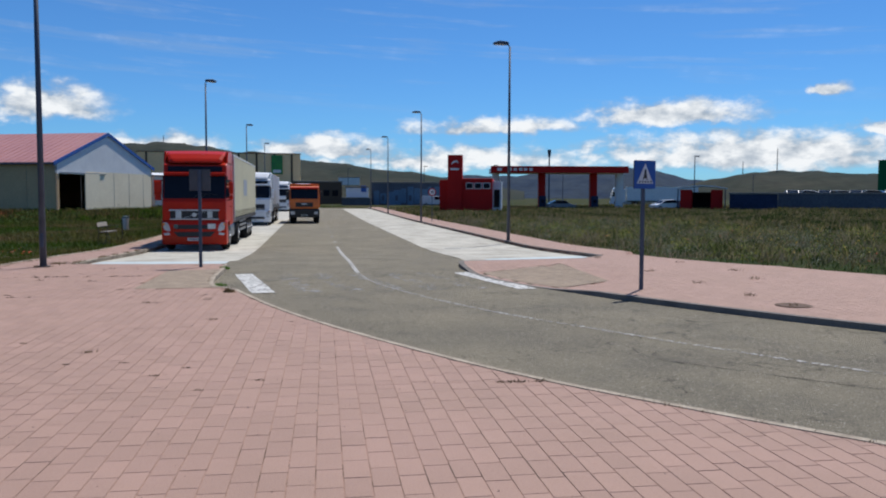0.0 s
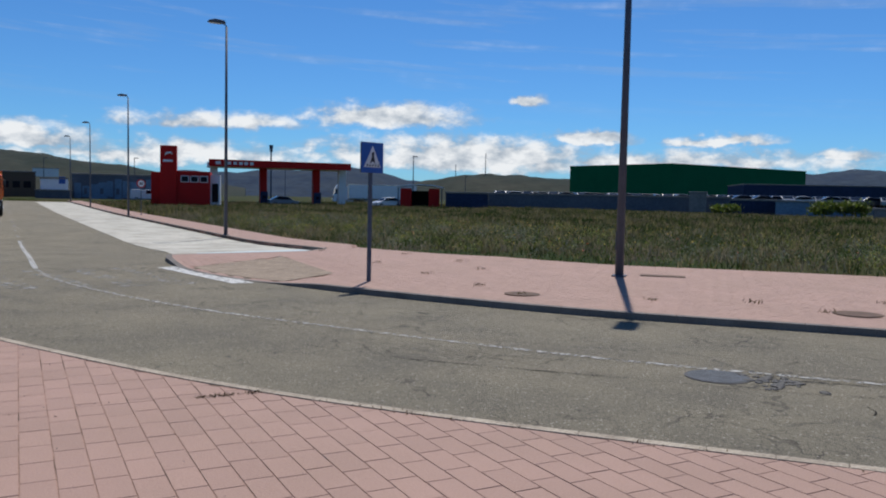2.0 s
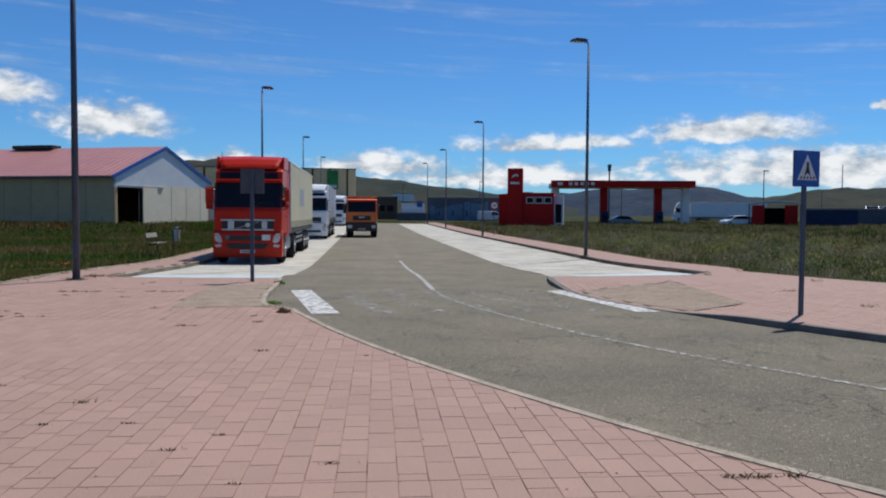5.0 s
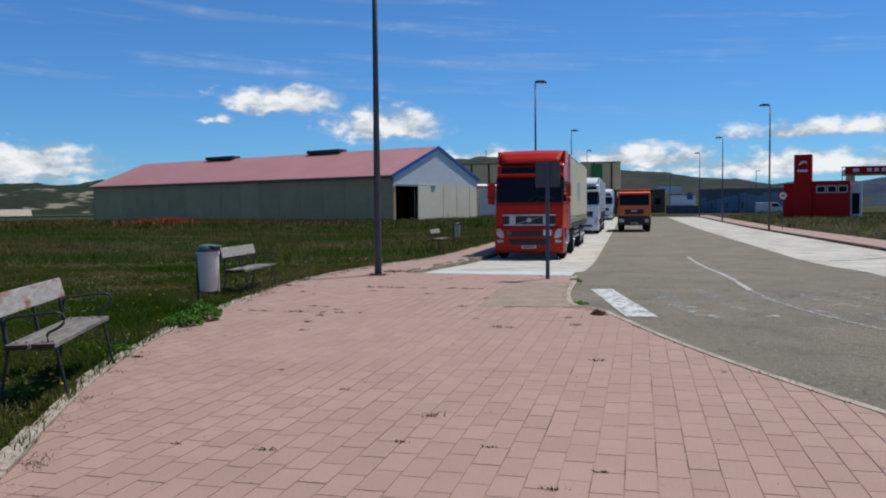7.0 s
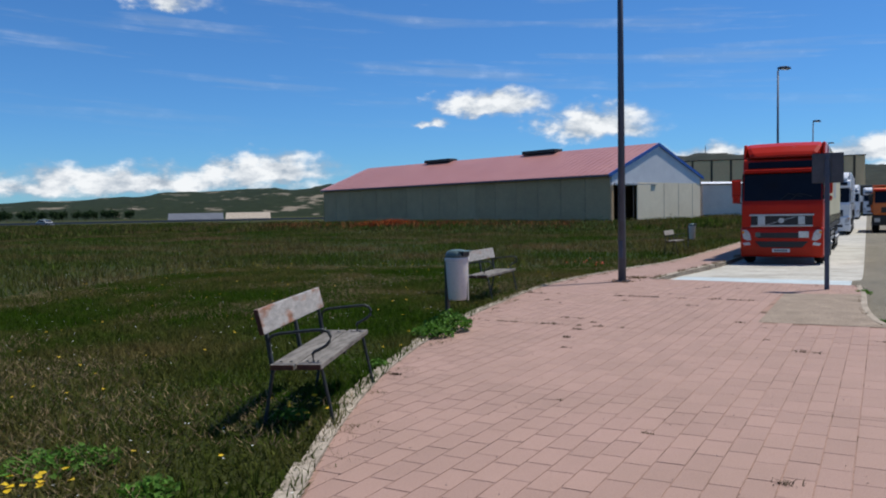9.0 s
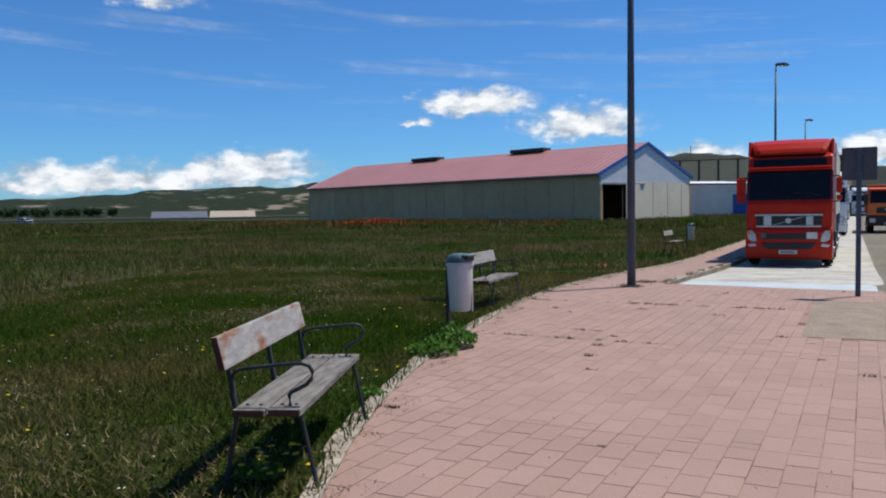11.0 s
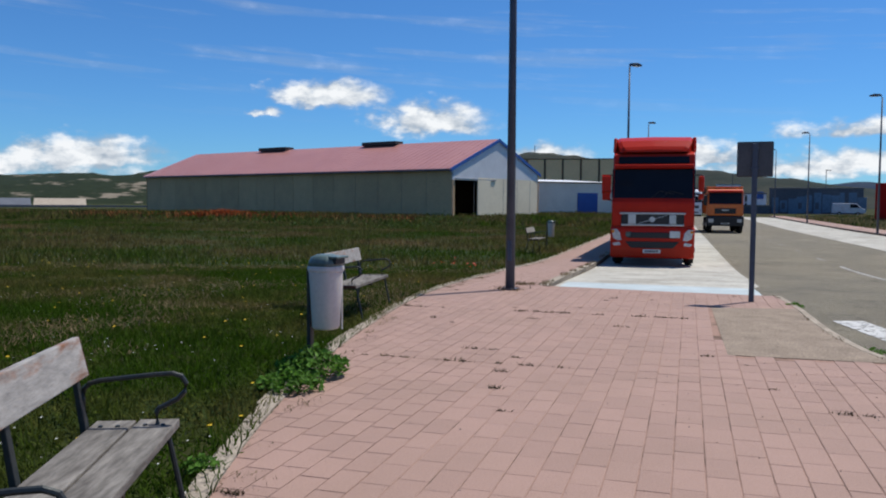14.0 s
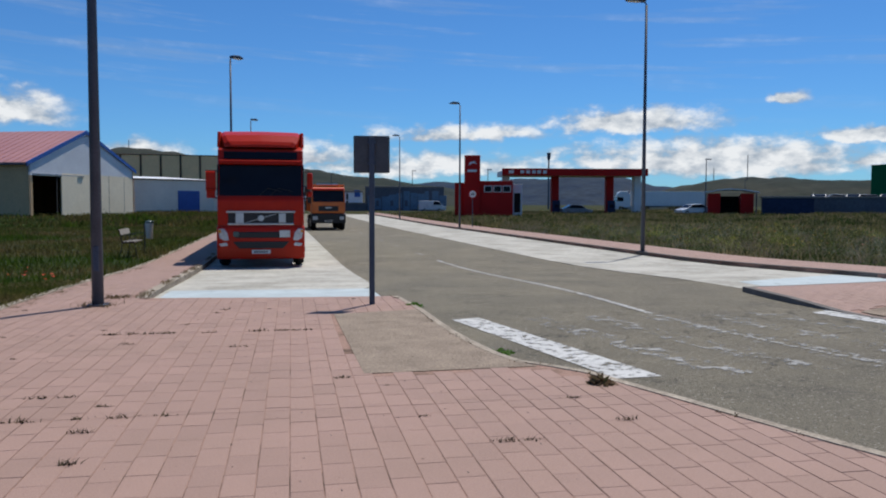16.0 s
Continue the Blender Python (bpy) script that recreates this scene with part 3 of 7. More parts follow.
FAR_FIELD = curve_through(((43, -35), (34, -20), (27, -9), (22.4, -2.6), (19.9, 2), (17.7, 6.7), (16.2, 9.9), (15.75, 13.3), (16.1, 16.8), (17.0, 19.6), tuple(plan(6, 13.0)), tuple(plan(30, 13.2)), tuple(plan(111, 13.2))), 0.5)
CORRIDOR = np.concatenate((FIELD_EDGE, FAR_FIELD[::-1]))
PLAZA = np.concatenate((NEAR_KERB, [plan(0.35, -1.9), plan(0.68, -3.85)], [plan(s, -3.85) for s in np.arange(2, 117, 2.0)], FIELD_EDGE[::-1]))
FAR_WALK = np.concatenate((FAR_KERB, FAR_FIELD[::-1]))


# ---- setting ----
def field_z(p):
    p = np.atleast_2d(p)
    s, d = road_sd(p)
    left = np.where(s > 0, walk_z(p), 0.0) - 0.02
    right = far_z(p) - 0.02 + 0.35 * ease(20, 60, near_enough(p, FAR_FIELD))
    z = np.where(d > 3.5, right, left * (1 - ease(10, 40, near_enough(p, FIELD_EDGE))))
    return z


def make_ground():
    def lines(lo, a, b, hi, step):
        mid = list(np.arange(a, b, step))
        out, v, w = [], b, step
        while v < hi:
            out.append(v)
            w *= 1.18
            v += w
        low, v, w = [], a - step, step
        while v > lo:
            low.append(v)
            w *= 1.18
            v -= w
        return np.array([lo] + low[::-1] + mid + out + [hi])
    xs, ys = lines(-4000, -11, 48, 4000, 0.42), lines(-4000, -16, 62, 4000, 0.42)
    ys = np.unique(np.concatenate((ys[ys < 62], np.arange(62, 140, 0.9), ys[ys > 140])))
    gx, gy = np.meshgrid(xs, ys)
    p = np.stack((gx.ravel(), gy.ravel()), axis=1)
    z = np.zeros(len(p))
    far = (np.abs(p[:, 0]) > 400) | (np.abs(p[:, 1]) > 400)
    near = ~far
    z[near] = field_z(p[near])
    inn = np.zeros(len(p), bool)
    inn[near] = inside(p[near], CORRIDOR)
    depth = np.zeros(len(p))
    depth[inn] = away(p[inn], np.concatenate((CORRIDOR, CORRIDOR[:1])))
    bumps = np.array([noise.noise((x * 0.9, y * 0.9, 3)) * 0.025 + noise.noise((x * 0.11, y * 0.11, 7)) * 0.06 for x, y in p])
    out = np.minimum(near_enough(p[near], FIELD_EDGE), near_enough(p[near], FAR_FIELD))
    amp = np.ones(len(p))
    amp[near] = ease(0.2, 4, out)
    z += bumps * amp
    z[inn] = np.where(depth[inn] < 0.55, z[inn] - 0.06, -0.85)
    z[far] = -0.2
    verts = [(float(a), float(b), float(c)) for (a, b), c in zip(p, z)]
    nx = len(xs)
    faces = [(j * nx + i, j * nx + i + 1, (j + 1) * nx + i + 1, (j + 1) * nx + i) for j in range(len(ys) - 1) for i in range(nx - 1)]
    tagged(raw("ground", verts, faces, SOIL, smooth=True), "open field of rough grass and dry soil", "ground", kind="structure")


def sheet(name, poly, height, material, step=0.8, skirt=0.0, lift=0.0, parent=None):
    """A surface over a polygon that follows height(points), with a skirt down its edge."""
    from mathutils import geometry
    poly = np.asarray(poly, float)
    lo, hi = poly.min(axis=0), poly.max(axis=0)
    gx, gy = np.meshgrid(np.arange(lo[0], hi[0], step), np.arange(lo[1], hi[1], step))
    g = np.stack((gx.ravel(), gy.ravel()), axis=1)
    g = g[inside(g, poly)]
    if len(g):
        g = g[away(g, np.concatenate((poly, poly[:1]))) > step * 0.35]
    n = len(poly)
    pts = [Vector((float(a), float(b))) for a, b in np.concatenate((poly, g) if len(g) else (poly,))]
    v2, _, f2, *_ = geometry.delaunay_2d_cdt(pts, [(i, (i + 1) % n) for i in range(n)], [], 1, 1e-5)
    arr = np.array([(v.x, v.y) for v in v2])
    mids = np.array([arr[list(f)].mean(axis=0) for f in f2])
    keep = inside(mids, poly)
    z = height(arr) + lift
    verts = [(float(a), float(b), float(c)) for (a, b), c in zip(arr, z)]
    faces = [tuple(f) for f, k in zip(f2, keep) if k]
    if skirt:
        zb = height(poly) + lift
        base = len(verts)
        for (a, b), c in zip(poly, zb):
            verts += [(float(a), float(b), float(c)), (float(a), float(b), float(c) - skirt)]
        for i in range(n):
            j = (i + 1) % n
            faces.append((base + 2 * i, base + 2 * i + 1, base + 2 * j + 1, base + 2 * j))
    ob = raw(name, verts, faces, material, parent)
    bm = bmesh.new()
    bm.from_mesh(ob.data)
    bmesh.ops.recalc_face_normals(bm, faces=bm.faces[:])
    if sum(f.normal.z for f in bm.faces) < 0:
        bmesh.ops.reverse_faces(bm, faces=bm.faces[:])
    bm.to_mesh(ob.data)
    bm.free()
    return ob


def strip(name, line, width, height, material, lift=0.0, drop=0.3, parent=None, side=1, rough=0.0, joints=0.0):
    """A kerb of that width beside a line, made of stones of the length joints, with its sides."""
    line = np.asarray(line, float)
    way = np.gradient(line, axis=0)
    way /= np.linalg.norm(way, axis=1)[:, None]
    out = np.stack((way[:, 1], -way[:, 0]), axis=1) * side
    a, b = line, line + out * width
    za = height(a) + lift
    rnd = random.Random(5)
    verts, faces = [], []
    run = 0.0
    for i in range(len(line) - 1):
        seg = np.linalg.norm(line[i + 1] - line[i])
        jo = rnd.uniform(-1, 1) * rough
        ga = 0.003 if joints else 0.0
        t = way[i] * ga / 2
        q = [a[i] + t, b[i] + t + out[i] * jo, b[i + 1] - t + out[i + 1] * jo, a[i + 1] - t]
        zz = [za[i], za[i], za[i + 1], za[i + 1]]
        dz = rnd.uniform(-1, 0) * rough * 0.35
        k = len(verts)
        ch = 0.006
        cen = sum(q) / 4
        for w, (c, z) in enumerate(zip(q, zz)):
            verts.append((*(c + (cen - c) / max(np.linalg.norm(cen - c), 1e-6) * ch), z + dz))
        for c, z in zip(q, zz):
            verts.append((*c, z + dz - ch))
        for c, z in zip(q, zz):
            verts.append((*c, z + dz - drop))
        faces.append((k, k + 1, k + 2, k + 3))
        for u in range(4):
            w = (u + 1) % 4
            faces.append((k + u, k + 4 + u, k + 4 + w, k + w))
            faces.append((k + 4 + u, k + 8 + u, k + 8 + w, k + 4 + w))
    ob = raw(name, [tuple(map(float, v)) for v in verts], faces, material, parent)
    bm = bmesh.new()
    bm.from_mesh(ob.data)
    bmesh.ops.recalc_face_normals(bm, faces=bm.faces[:])
    bm.to_mesh(ob.data)
    bm.free()
    return ob


make_ground()

road_poly = np.concatenate(([plan(-60, -2), plan(-60, 48), plan(-20, 48), plan(-12, 12.2)], [plan(s, 12.2) for s in np.arange(-6, 112, 3.0)],
                            [plan(112, 60), plan(121, 60), plan(121, -60), plan(112, -60)], [plan(s, -4.4) for s in np.arange(112, -3, -3.0)]))
road = tagged(sheet("road", road_poly, road_z, ASPHALT, step=1.6), "worn grey asphalt road with cracks and patches", "road", kind="structure")

plaza = tagged(sheet("pavement", PLAZA, walk_z, JOINT, step=0.9, skirt=0.35, lift=-0.0045), "pink brick-paved plaza with sandy joints", "pavement", kind="structure")
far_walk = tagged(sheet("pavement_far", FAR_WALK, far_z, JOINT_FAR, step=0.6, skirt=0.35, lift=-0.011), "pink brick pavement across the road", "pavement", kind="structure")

tagged(strip("kerb", NEAR_KERB, 0.085, walk_z, KERB, lift=0.004, drop=0.4, joints=1.0), "flush cream concrete kerb round the plaza", "kerb", kind="structure")
tagged(strip("kerb_far", FAR_CURVE, 0.14, far_z, KERB_GREY, lift=0.004, drop=0.4, side=-1, joints=1.0), "raised grey concrete kerb", "kerb", kind="structure")
tagged(strip("kerb_bay", np.concatenate(([(10.65, 19.0), (12.6, 18.75), (14.4, 18.6)], BAY_BACK)), 0.14, far_z, KERB_GREY, lift=0.004, drop=0.35, side=1, joints=1.0), "raised grey kerb behind the parking bay", "kerb", kind="structure")
tagged(strip("kerb_truck_bay", np.array([plan(s, -3.85) for s in np.arange(0.7, 114, 1.0)]), 0.16, walk_z, KERB, lift=0.006, drop=0.3, side=-1, joints=1.0), "pale concrete kerb beside the truck bay", "kerb", kind="structure")
edge_line = FIELD_EDGE[(FIELD_EDGE[:, 1] > -20)]
tagged(strip("kerb_field", edge_line, 0.13, walk_z, KERB, lift=0.022, drop=0.25, side=-1, rough=0.03, joints=1.0), "crumbling pale concrete edging against the grass", "kerb", kind="structure")

# parking bays
bay_left = np.concatenate(([plan(0.02, 0.0), plan(0.35, -1.9), plan(0.68, -3.85)], [plan(s, -3.85) for s in np.arange(3, 111, 3.0)], [plan(s, 0.1) for s in np.arange(110, 2, -3.0)]))
tagged(sheet("parking_bay", bay_left, road_z, CONCRETE, step=1.5, lift=0.012), "pale concrete lorry parking bay", "parking bay", kind="structure")
bay_right = np.concatenate(([plan(0.4, 6.75), (12.6, 18.75), (14.4, 18.6)], [plan(s, 11.35) for s in np.arange(3, 108, 3.0)], [plan(s, 7.0) for s in np.arange(106, 2, -3.0)]))
tagged(sheet("parking_bay_far", bay_right, road_z, CONCRETE, step=1.5, lift=0.012), "pale stained concrete parking bay", "parking bay", kind="structure")
tagged(sheet("bay_paint", np.array((plan(0.05, -0.1), plan(0.36, -1.9), plan(0.7, -3.75), plan(2.9, -3.75), plan(2.6, -0.1))), road_z, BLUE_PAINT, step=0.6, lift=0.017), "worn pale blue paint on concrete", "road marking", kind="structure")
tagged(sheet("bay_paint_far", np.array((plan(0.75, 7.3), (12.6, 18.88), (14.3, 18.75), plan(2.6, 11.2), plan(4.3, 11.2), plan(2.6, 7.6))), road_z, BLUE_PAINT, step=0.6, lift=0.017), "worn pale blue paint on concrete", "road marking", kind="structure")

# ramps of rough concrete at the crossing
RAMP_NEAR = np.array(((2.66, 18.85), (3.86, 18.8), (3.4, 17.1), (3.18, 16.1), (3.06, 15.25), (3.12, 14.82), (3.14, 14.74), (1.6, 15.15)))
RAMP_FAR = np.array(((9.75, 16.2), (12.1, 16.3), (11.05, 12.85), (9.68, 12.6), (9.5, 13.9), (9.6, 15.4)))
tagged(sheet("crossing_ramp", RAMP_NEAR, walk_z, RAMP, step=0.4, lift=0.002), "rough brown concrete crossing ramp", "ramp", kind="structure")
tagged(sheet("crossing_ramp_far", RAMP_FAR, far_z, RAMP, step=0.4, lift=0.002), "rough brown concrete crossing ramp", "ramp", kind="structure")


def painted(name, poly, material, label, step=0.5):
    return tagged(sheet(name, np.array(poly), road_z, material, step=step, lift=0.008), label, "road marking", kind="structure")


painted("crossing_stripe", ((4.1, 18.2), (4.52, 18.2), (4.12, 14.2), (3.68, 14.3)), WHITE_PAINT, "bright white crossing stripe, worn")
painted("crossing_stripe_far", ((9.1, 16.5), (9.55, 16.6), (9.18, 12.75), (8.78, 12.85)), WHITE_PAINT, "bright white crossing stripe, worn")
for k in range(5):
    x = 4.95 + k * 0.82
    painted("faded_stripe", ((x, 17.9 - 0.25 * k), (x + 0.42, 17.9 - 0.25 * k), (x + 0.05, 13.9 - 0.2 * k), (x - 0.37, 14.0 - 0.2 * k)), FADED_PAINT, "crossing stripe worn almost away")


def line_mark(name, points, width, material, label):
    c = curve_through(points, 0.5)
    w = np.gradient(c, axis=0)
    w /= np.linalg.norm(w, axis=1)[:, None]
    o = np.stack((w[:, 1], -w[:, 0]), axis=1) * width / 2
    n = len(c)
    p = np.concatenate((c + o, c - o))
    z = road_z(p) + 0.009
    tagged(raw(name, [(float(a), float(b), float(q)) for (a, b), q in zip(p, z)], [(i, i + 1, n + i + 1, n + i) for i in range(n - 1)], material), label, "road marking", kind="structure")


line_mark("centre_line", ((24, -24), (17, -12.5), (12.6, -4.6), (9.7, 1.3), (8.9, 3), (8.3, 4.4), (7.75, 6.1), (7.25, 8.0), (6.78, 10), (6.55, 12), (6.5, 14.0), (6.6, 15.7), (6.9, 17.3)), 0.085, THIN_PAINT, "thin worn white centre line")
line_mark("centre_line_straight", ((6.95, 17.5), (7.2, 18.4), (7.65, 20.0), tuple(plan(3.5, 3.4)), tuple(plan(13.7, 3.4))), 0.11, LINE_PAINT, "white centre line")
for s in np.arange(16.5, 100, 5.5):
    line_mark("centre_dash", (tuple(plan(s, 3.4)), tuple(plan(s + 1.0, 3.4)), tuple(plan(s + 1.6, 3.4))), 0.11, THIN_PAINT, "short white centre dash")


# ---- vehicles ----
def wheel(parent, x, y, r=0.5, w=0.3, side=1):
    bm = bmesh.new()
    bmesh.ops.create_cone(bm, cap_ends=True, segments=28, radius1=r, radius2=r, depth=w)
    bmesh.ops.bevel(bm, geom=[e for e in bm.edges if e.is_boundary or abs(e.calc_face_angle(0)) > 1], offset=0.05 * r / 0.5, segments=2, affect="EDGES")
    bm.transform(Matrix.Translation((x, y, r)) @ Matrix.Rotation(math.pi / 2, 4, "Y"))
    hub = part("wheel", bm, TYRE, parent, smooth=True)
    f = x + side * w / 2
    bm = rod((f - side * 0.02, y, r), (f + side * 0.012, y, r), r * 0.60, r * 0.52, 24)
    rod((f, y, r), (f + side * 0.05, y, r), r * 0.22, r * 0.18, 12, bm)
    part("rim", bm, RIM, hub, "dull steel rim")
    return hub


def mirror_pair(t, paint, y=0.15, z0=2.05, z1=2.75, x=1.27):
    for s in (-1, 1):
        m = part("mirror", box(s * (x + 0.05), y - 0.02, z0 + 0.22, s * (x + 0.22), y + 0.14, z1, 0.05), paint, t)
        part("mirror_lower", box(s * (x + 0.06), y - 0.01, z0 + 0.0, s * (x + 0.21), y + 0.12, z0 + 0.16, 0.04), paint, t)
        part("mirror_arm", tube([(s * (x - 0.08), y + 0.1, z1 + 0.03), (s * (x + 0.12), y + 0.06, z1 + 0.04), (s * (x + 0.2), y + 0.06, z1 - 0.02)], 0.022), BLACK, t)
        part("mirror_arm", tube([(s * (x - 0.08), y + 0.1, z0 - 0.05), (s * (x + 0.14), y + 0.06, z0 - 0.02)], 0.02), BLACK, t)


def lorry(m, paint, body_mat, label, modern=False, trailer_len=13.6, body_label=""):
    """A tractor unit with a curtain-sided trailer. Its front is at y = 0, and it reaches towards +y."""
    t = thing("lorry", label, "lorry", m, "lorries in the bay")
    prof = [(0.05, 0.62), (0.0, 1.2), (0.0, 1.95), (0.10, 2.10), (0.34, 3.02), (0.42, 3.42), (0.75, 3.56), (2.2, 3.60), (2.28, 0.95), (1.55, 0.92), (1.50, 1.12), (0.62, 1.12), (0.55, 0.62)]
    part("cab", prism(prof, "x", -1.22, 1.22, 0.05), paint, t)
    part("windscreen", prism([(0.075, 2.06), (0.315, 2.98), (0.36, 2.98), (0.12, 2.06)], "x", -1.17, 1.17, 0.015), WIND_GLASS, t, "dark curved windscreen")
    part("sun_visor", prism([(0.16, 3.0), (0.19, 3.10), (0.42, 3.13), (0.40, 3.02)], "x", -1.18, 1.18, 0.02), paint, t)
    part("roof_window", prism([(0.325, 3.14), (0.372, 3.36), (0.42, 3.36), (0.40, 3.14)], "x", -1.05, 1.05, 0.01), WIND_GLASS, t, "narrow dark roof window")
    for s in (-1, 1):
        part("windscreen_corner", prism([(0.10, 2.08), (0.30, 2.98), (0.66, 2.98), (0.66, 2.16), (0.42, 2.08)], "x", s * 1.19, s * 1.232, 0.012), WIND_GLASS, t, "dark wrap-round corner glass")
        part("side_window", box(s * 1.215, 0.62, 2.1, s * 1.232, 1.45, 2.85, 0.005), WIND_GLASS, t)
        part("door_handle", box(s * 1.22, 1.42, 1.72, s * 1.25, 1.58, 1.77, 0.008), BLACK, t)
        part("air_fairing", prism([(2.05, 1.0), (2.75, 1.0), (2.75, 3.5), (2.05, 3.5)], "x", s * 1.16, s * 1.23, 0.02), paint, t)
    # roof deflector with swept shoulders
    d = bmesh.new()
    rows = ((0.43, 3.56, 0.93), (0.50, 3.66, 1.02), (0.72, 3.86, 1.12), (1.1, 3.99, 1.17), (2.3, 4.03, 1.18))
    rings = []
    for y, z, w in rows:
        rings.append([d.verts.new(v) for v in ((-w, y, 3.5), (-w, y, z - 0.06), (-w + 0.1, y, z), (0, y, z + 0.02), (w - 0.1, y, z), (w, y, z - 0.06), (w, y, 3.5))])
    for a, b in zip(rings, rings[1:]):
        for k in range(6):
            d.faces.new((a[k], a[k + 1], b[k + 1], b[k]))
    d.faces.new(rings[0]), d.faces.new(rings[-1][::-1])
    bmesh.ops.recalc_face_normals(d, faces=d.faces[:])
    part("roof_deflector", d, paint, t)
    for s in (-1, 1):
        part("side_deflector", prism([(0.62, 3.50), (0.86, 3.97), (2.3, 4.03), (2.3, 3.5)], "x", s * 1.15, s * 1.25, 0.03), paint, t)
    part("bumper", prism([(-0.05, 0.25), (-0.10, 0.55), (-0.10, 1.10), (-0.04, 1.22), (0.3, 1.22), (0.62, 0.62), (0.58, 0.25)], "x", -1.24, 1.24, 0.05), paint, t)
    if modern:
        part("grille", prism([(-0.115, 0.5), (-0.02, 1.6), (0.02, 1.6), (0.0, 0.5)], "x", -0.82, 0.82, 0.03), BLACK, t, "large black grille")
        for z in (0.75, 1.0, 1.25):
            part("grille_bar", box(-0.78, -0.125, z, 0.78, -0.08 + 0.03, z + 0.035, 0.008), CHROME, t)
    else:
        g = part("grille", box(-0.93, -0.03, 1.27, 0.93, 0.05, 1.60, 0.03), BLACK, t, "dark grille in a silver frame")
        bm = box(-0.97, -0.045, 1.585, 0.97, 0.02, 1.64, 0.012)
        box(-0.93, -0.045, 1.235, 0.93, 0.02, 1.285, 0.012, bm)
        part("grille_frame", bm, CHROME, g, "silver frame")
        for s in (-1, 1):
            part("grille_block", box(s * 0.50, -0.05, 1.30, s * 0.70, 0.0, 1.57, 0.012), CHROME, g)
        bm = bmesh.new()
        bmesh.ops.create_cone(bm, cap_ends=True, segments=20, radius1=0.085, radius2=0.085, depth=0.03)
        bm.transform(Matrix.Translation((0, -0.05, 1.43)) @ Matrix.Rotation(math.pi / 2, 4, "X"))
        part("badge", bm, CHROME, g)
        part("badge_bar", prism([(-0.45, 1.30), (-0.40, 1.30), (0.45, 1.555), (0.40, 1.555)], "y", -0.04, -0.028), CHROME, g)
        part("upper_slot", prism([(-0.72, 0.86), (0.72, 0.86), (0.76, 1.04), (-0.76, 1.04)], "y", -0.125, -0.02, 0.02), BLACK, t)
        part("lower_slot", prism([(-0.62, 0.56), (0.62, 0.56), (0.80, 0.76), (-0.80, 0.76)], "y", -0.125, -0.02, 0.02), BLACK, t)
        part("toll_tag", box(0.52, -0.14, 0.88, 0.82, -0.12, 1.08, 0.006), PLATE, t, "white square tag")
        part("round_badge", box(-0.78, -0.14, 0.90, -0.62, -0.12, 1.05, 0.03), BIN_LID, t)
    for s in (-1, 1):
        h = part("headlight", prism([(s * 0.90, 0.80), (s * 1.02, 0.78), (s * 1.16, 0.86), (s * 1.20, 1.12), (s * 1.05, 1.14), (s * 0.95, 1.02)], "y", -0.125, 0.0, 0.015), LAMP_GLASS, t, "clear headlight")
        part("indicator", box(s * 1.12, -0.13, 1.02, s * 1.19, -0.10, 1.10, 0.006), AMBER, h)
        part("fog_light", prism([(s * 0.92, 0.64), (s * 1.12, 0.62), (s * 1.18, 0.70), (s * 0.96, 0.74)], "y", -0.118, -0.02, 0.01), LAMP_GLASS, t)
        part("step", box(s * 1.16, 0.6, 0.45, s * 1.24, 0.75, 1.05, 0.02), CHASSIS, t)
    p = part("number_plate", box(-0.26, -0.13, 0.41, 0.26, -0.10, 0.52, 0.004), PLATE, t)
    bm = bmesh.new()
    for k in range(6):
        box(-0.20 + k * 0.068, -0.134, 0.435, -0.155 + k * 0.068, -0.129, 0.495, bm=bm)
    part("plate_bars", bm, INK, p)
    for s in (-1, 1):
        part("wiper", tube([(s * 0.15 + 0.1, 0.06, 2.08), (s * 0.15 + 0.35, 0.12, 2.30), (s * 0.15 + 0.75, 0.10, 2.20)], 0.012), BLACK, t)
    mirror_pair(t, paint)
    part("chassis", box(-0.45, 0.8, 0.55, 0.45, 6.0, 0.95, 0.02), CHASSIS, t)
    for s in (-1, 1):
        wheel(t, s * 1.08, 1.10, 0.5, 0.31, s)
        wheel(t, s * 1.0, 4.75, 0.5, 0.55, s)
        part("fuel_tank", box(s * 0.62, 2.3, 0.42, s * 1.18, 3.9, 1.0, 0.1), RIM, t, "aluminium fuel tank")
        part("mudguard", prism([(4.1, 0.62), (4.3, 1.02), (4.75, 1.12), (5.2, 1.02), (5.4, 0.62), (5.36, 0.62), (5.17, 0.98), (4.75, 1.07), (4.33, 0.98), (4.14, 0.62)], "x", s * 0.72, s * 1.2), CHASSIS, t)
    # trailer
    y0, y1 = 2.95, 2.95 + trailer_len
    part("trailer_floor", box(-1.27, y0, 1.05, 1.27, y1, 1.22, 0.02), CHASSIS, t)
    part("trailer_body", box(-1.26, y0, 1.24, 1.26, y1, 3.93, 0.03), body_mat, t, body_label)
    part("trailer_roof", box(-1.275, y0 - 0.02, 3.90, 1.275, y1 + 0.02, 3.98, 0.02), PLATE, t)
    for s in (-1, 1):
        part("corner_post", box(s * 1.20, y0 - 0.03, 1.05, s * 1.285, y0 + 0.12, 3.95, 0.015), CHROME, t)
        strap = None
        for k in range(int(trailer_len / 0.62)):
            y = y0 + 0.4 + k * 0.62
            if strap is None:
                strap = part("curtain_strap", box(-0.006, 0, 1.02, 0.006, 0.05, 1.55), CHASSIS, t)
                strap.location = (s * 1.268, y, 0)
            else:
                o = new("curtain_strap", strap.data)
                o.parent, o.location = t, (s * 1.268, y, 0)
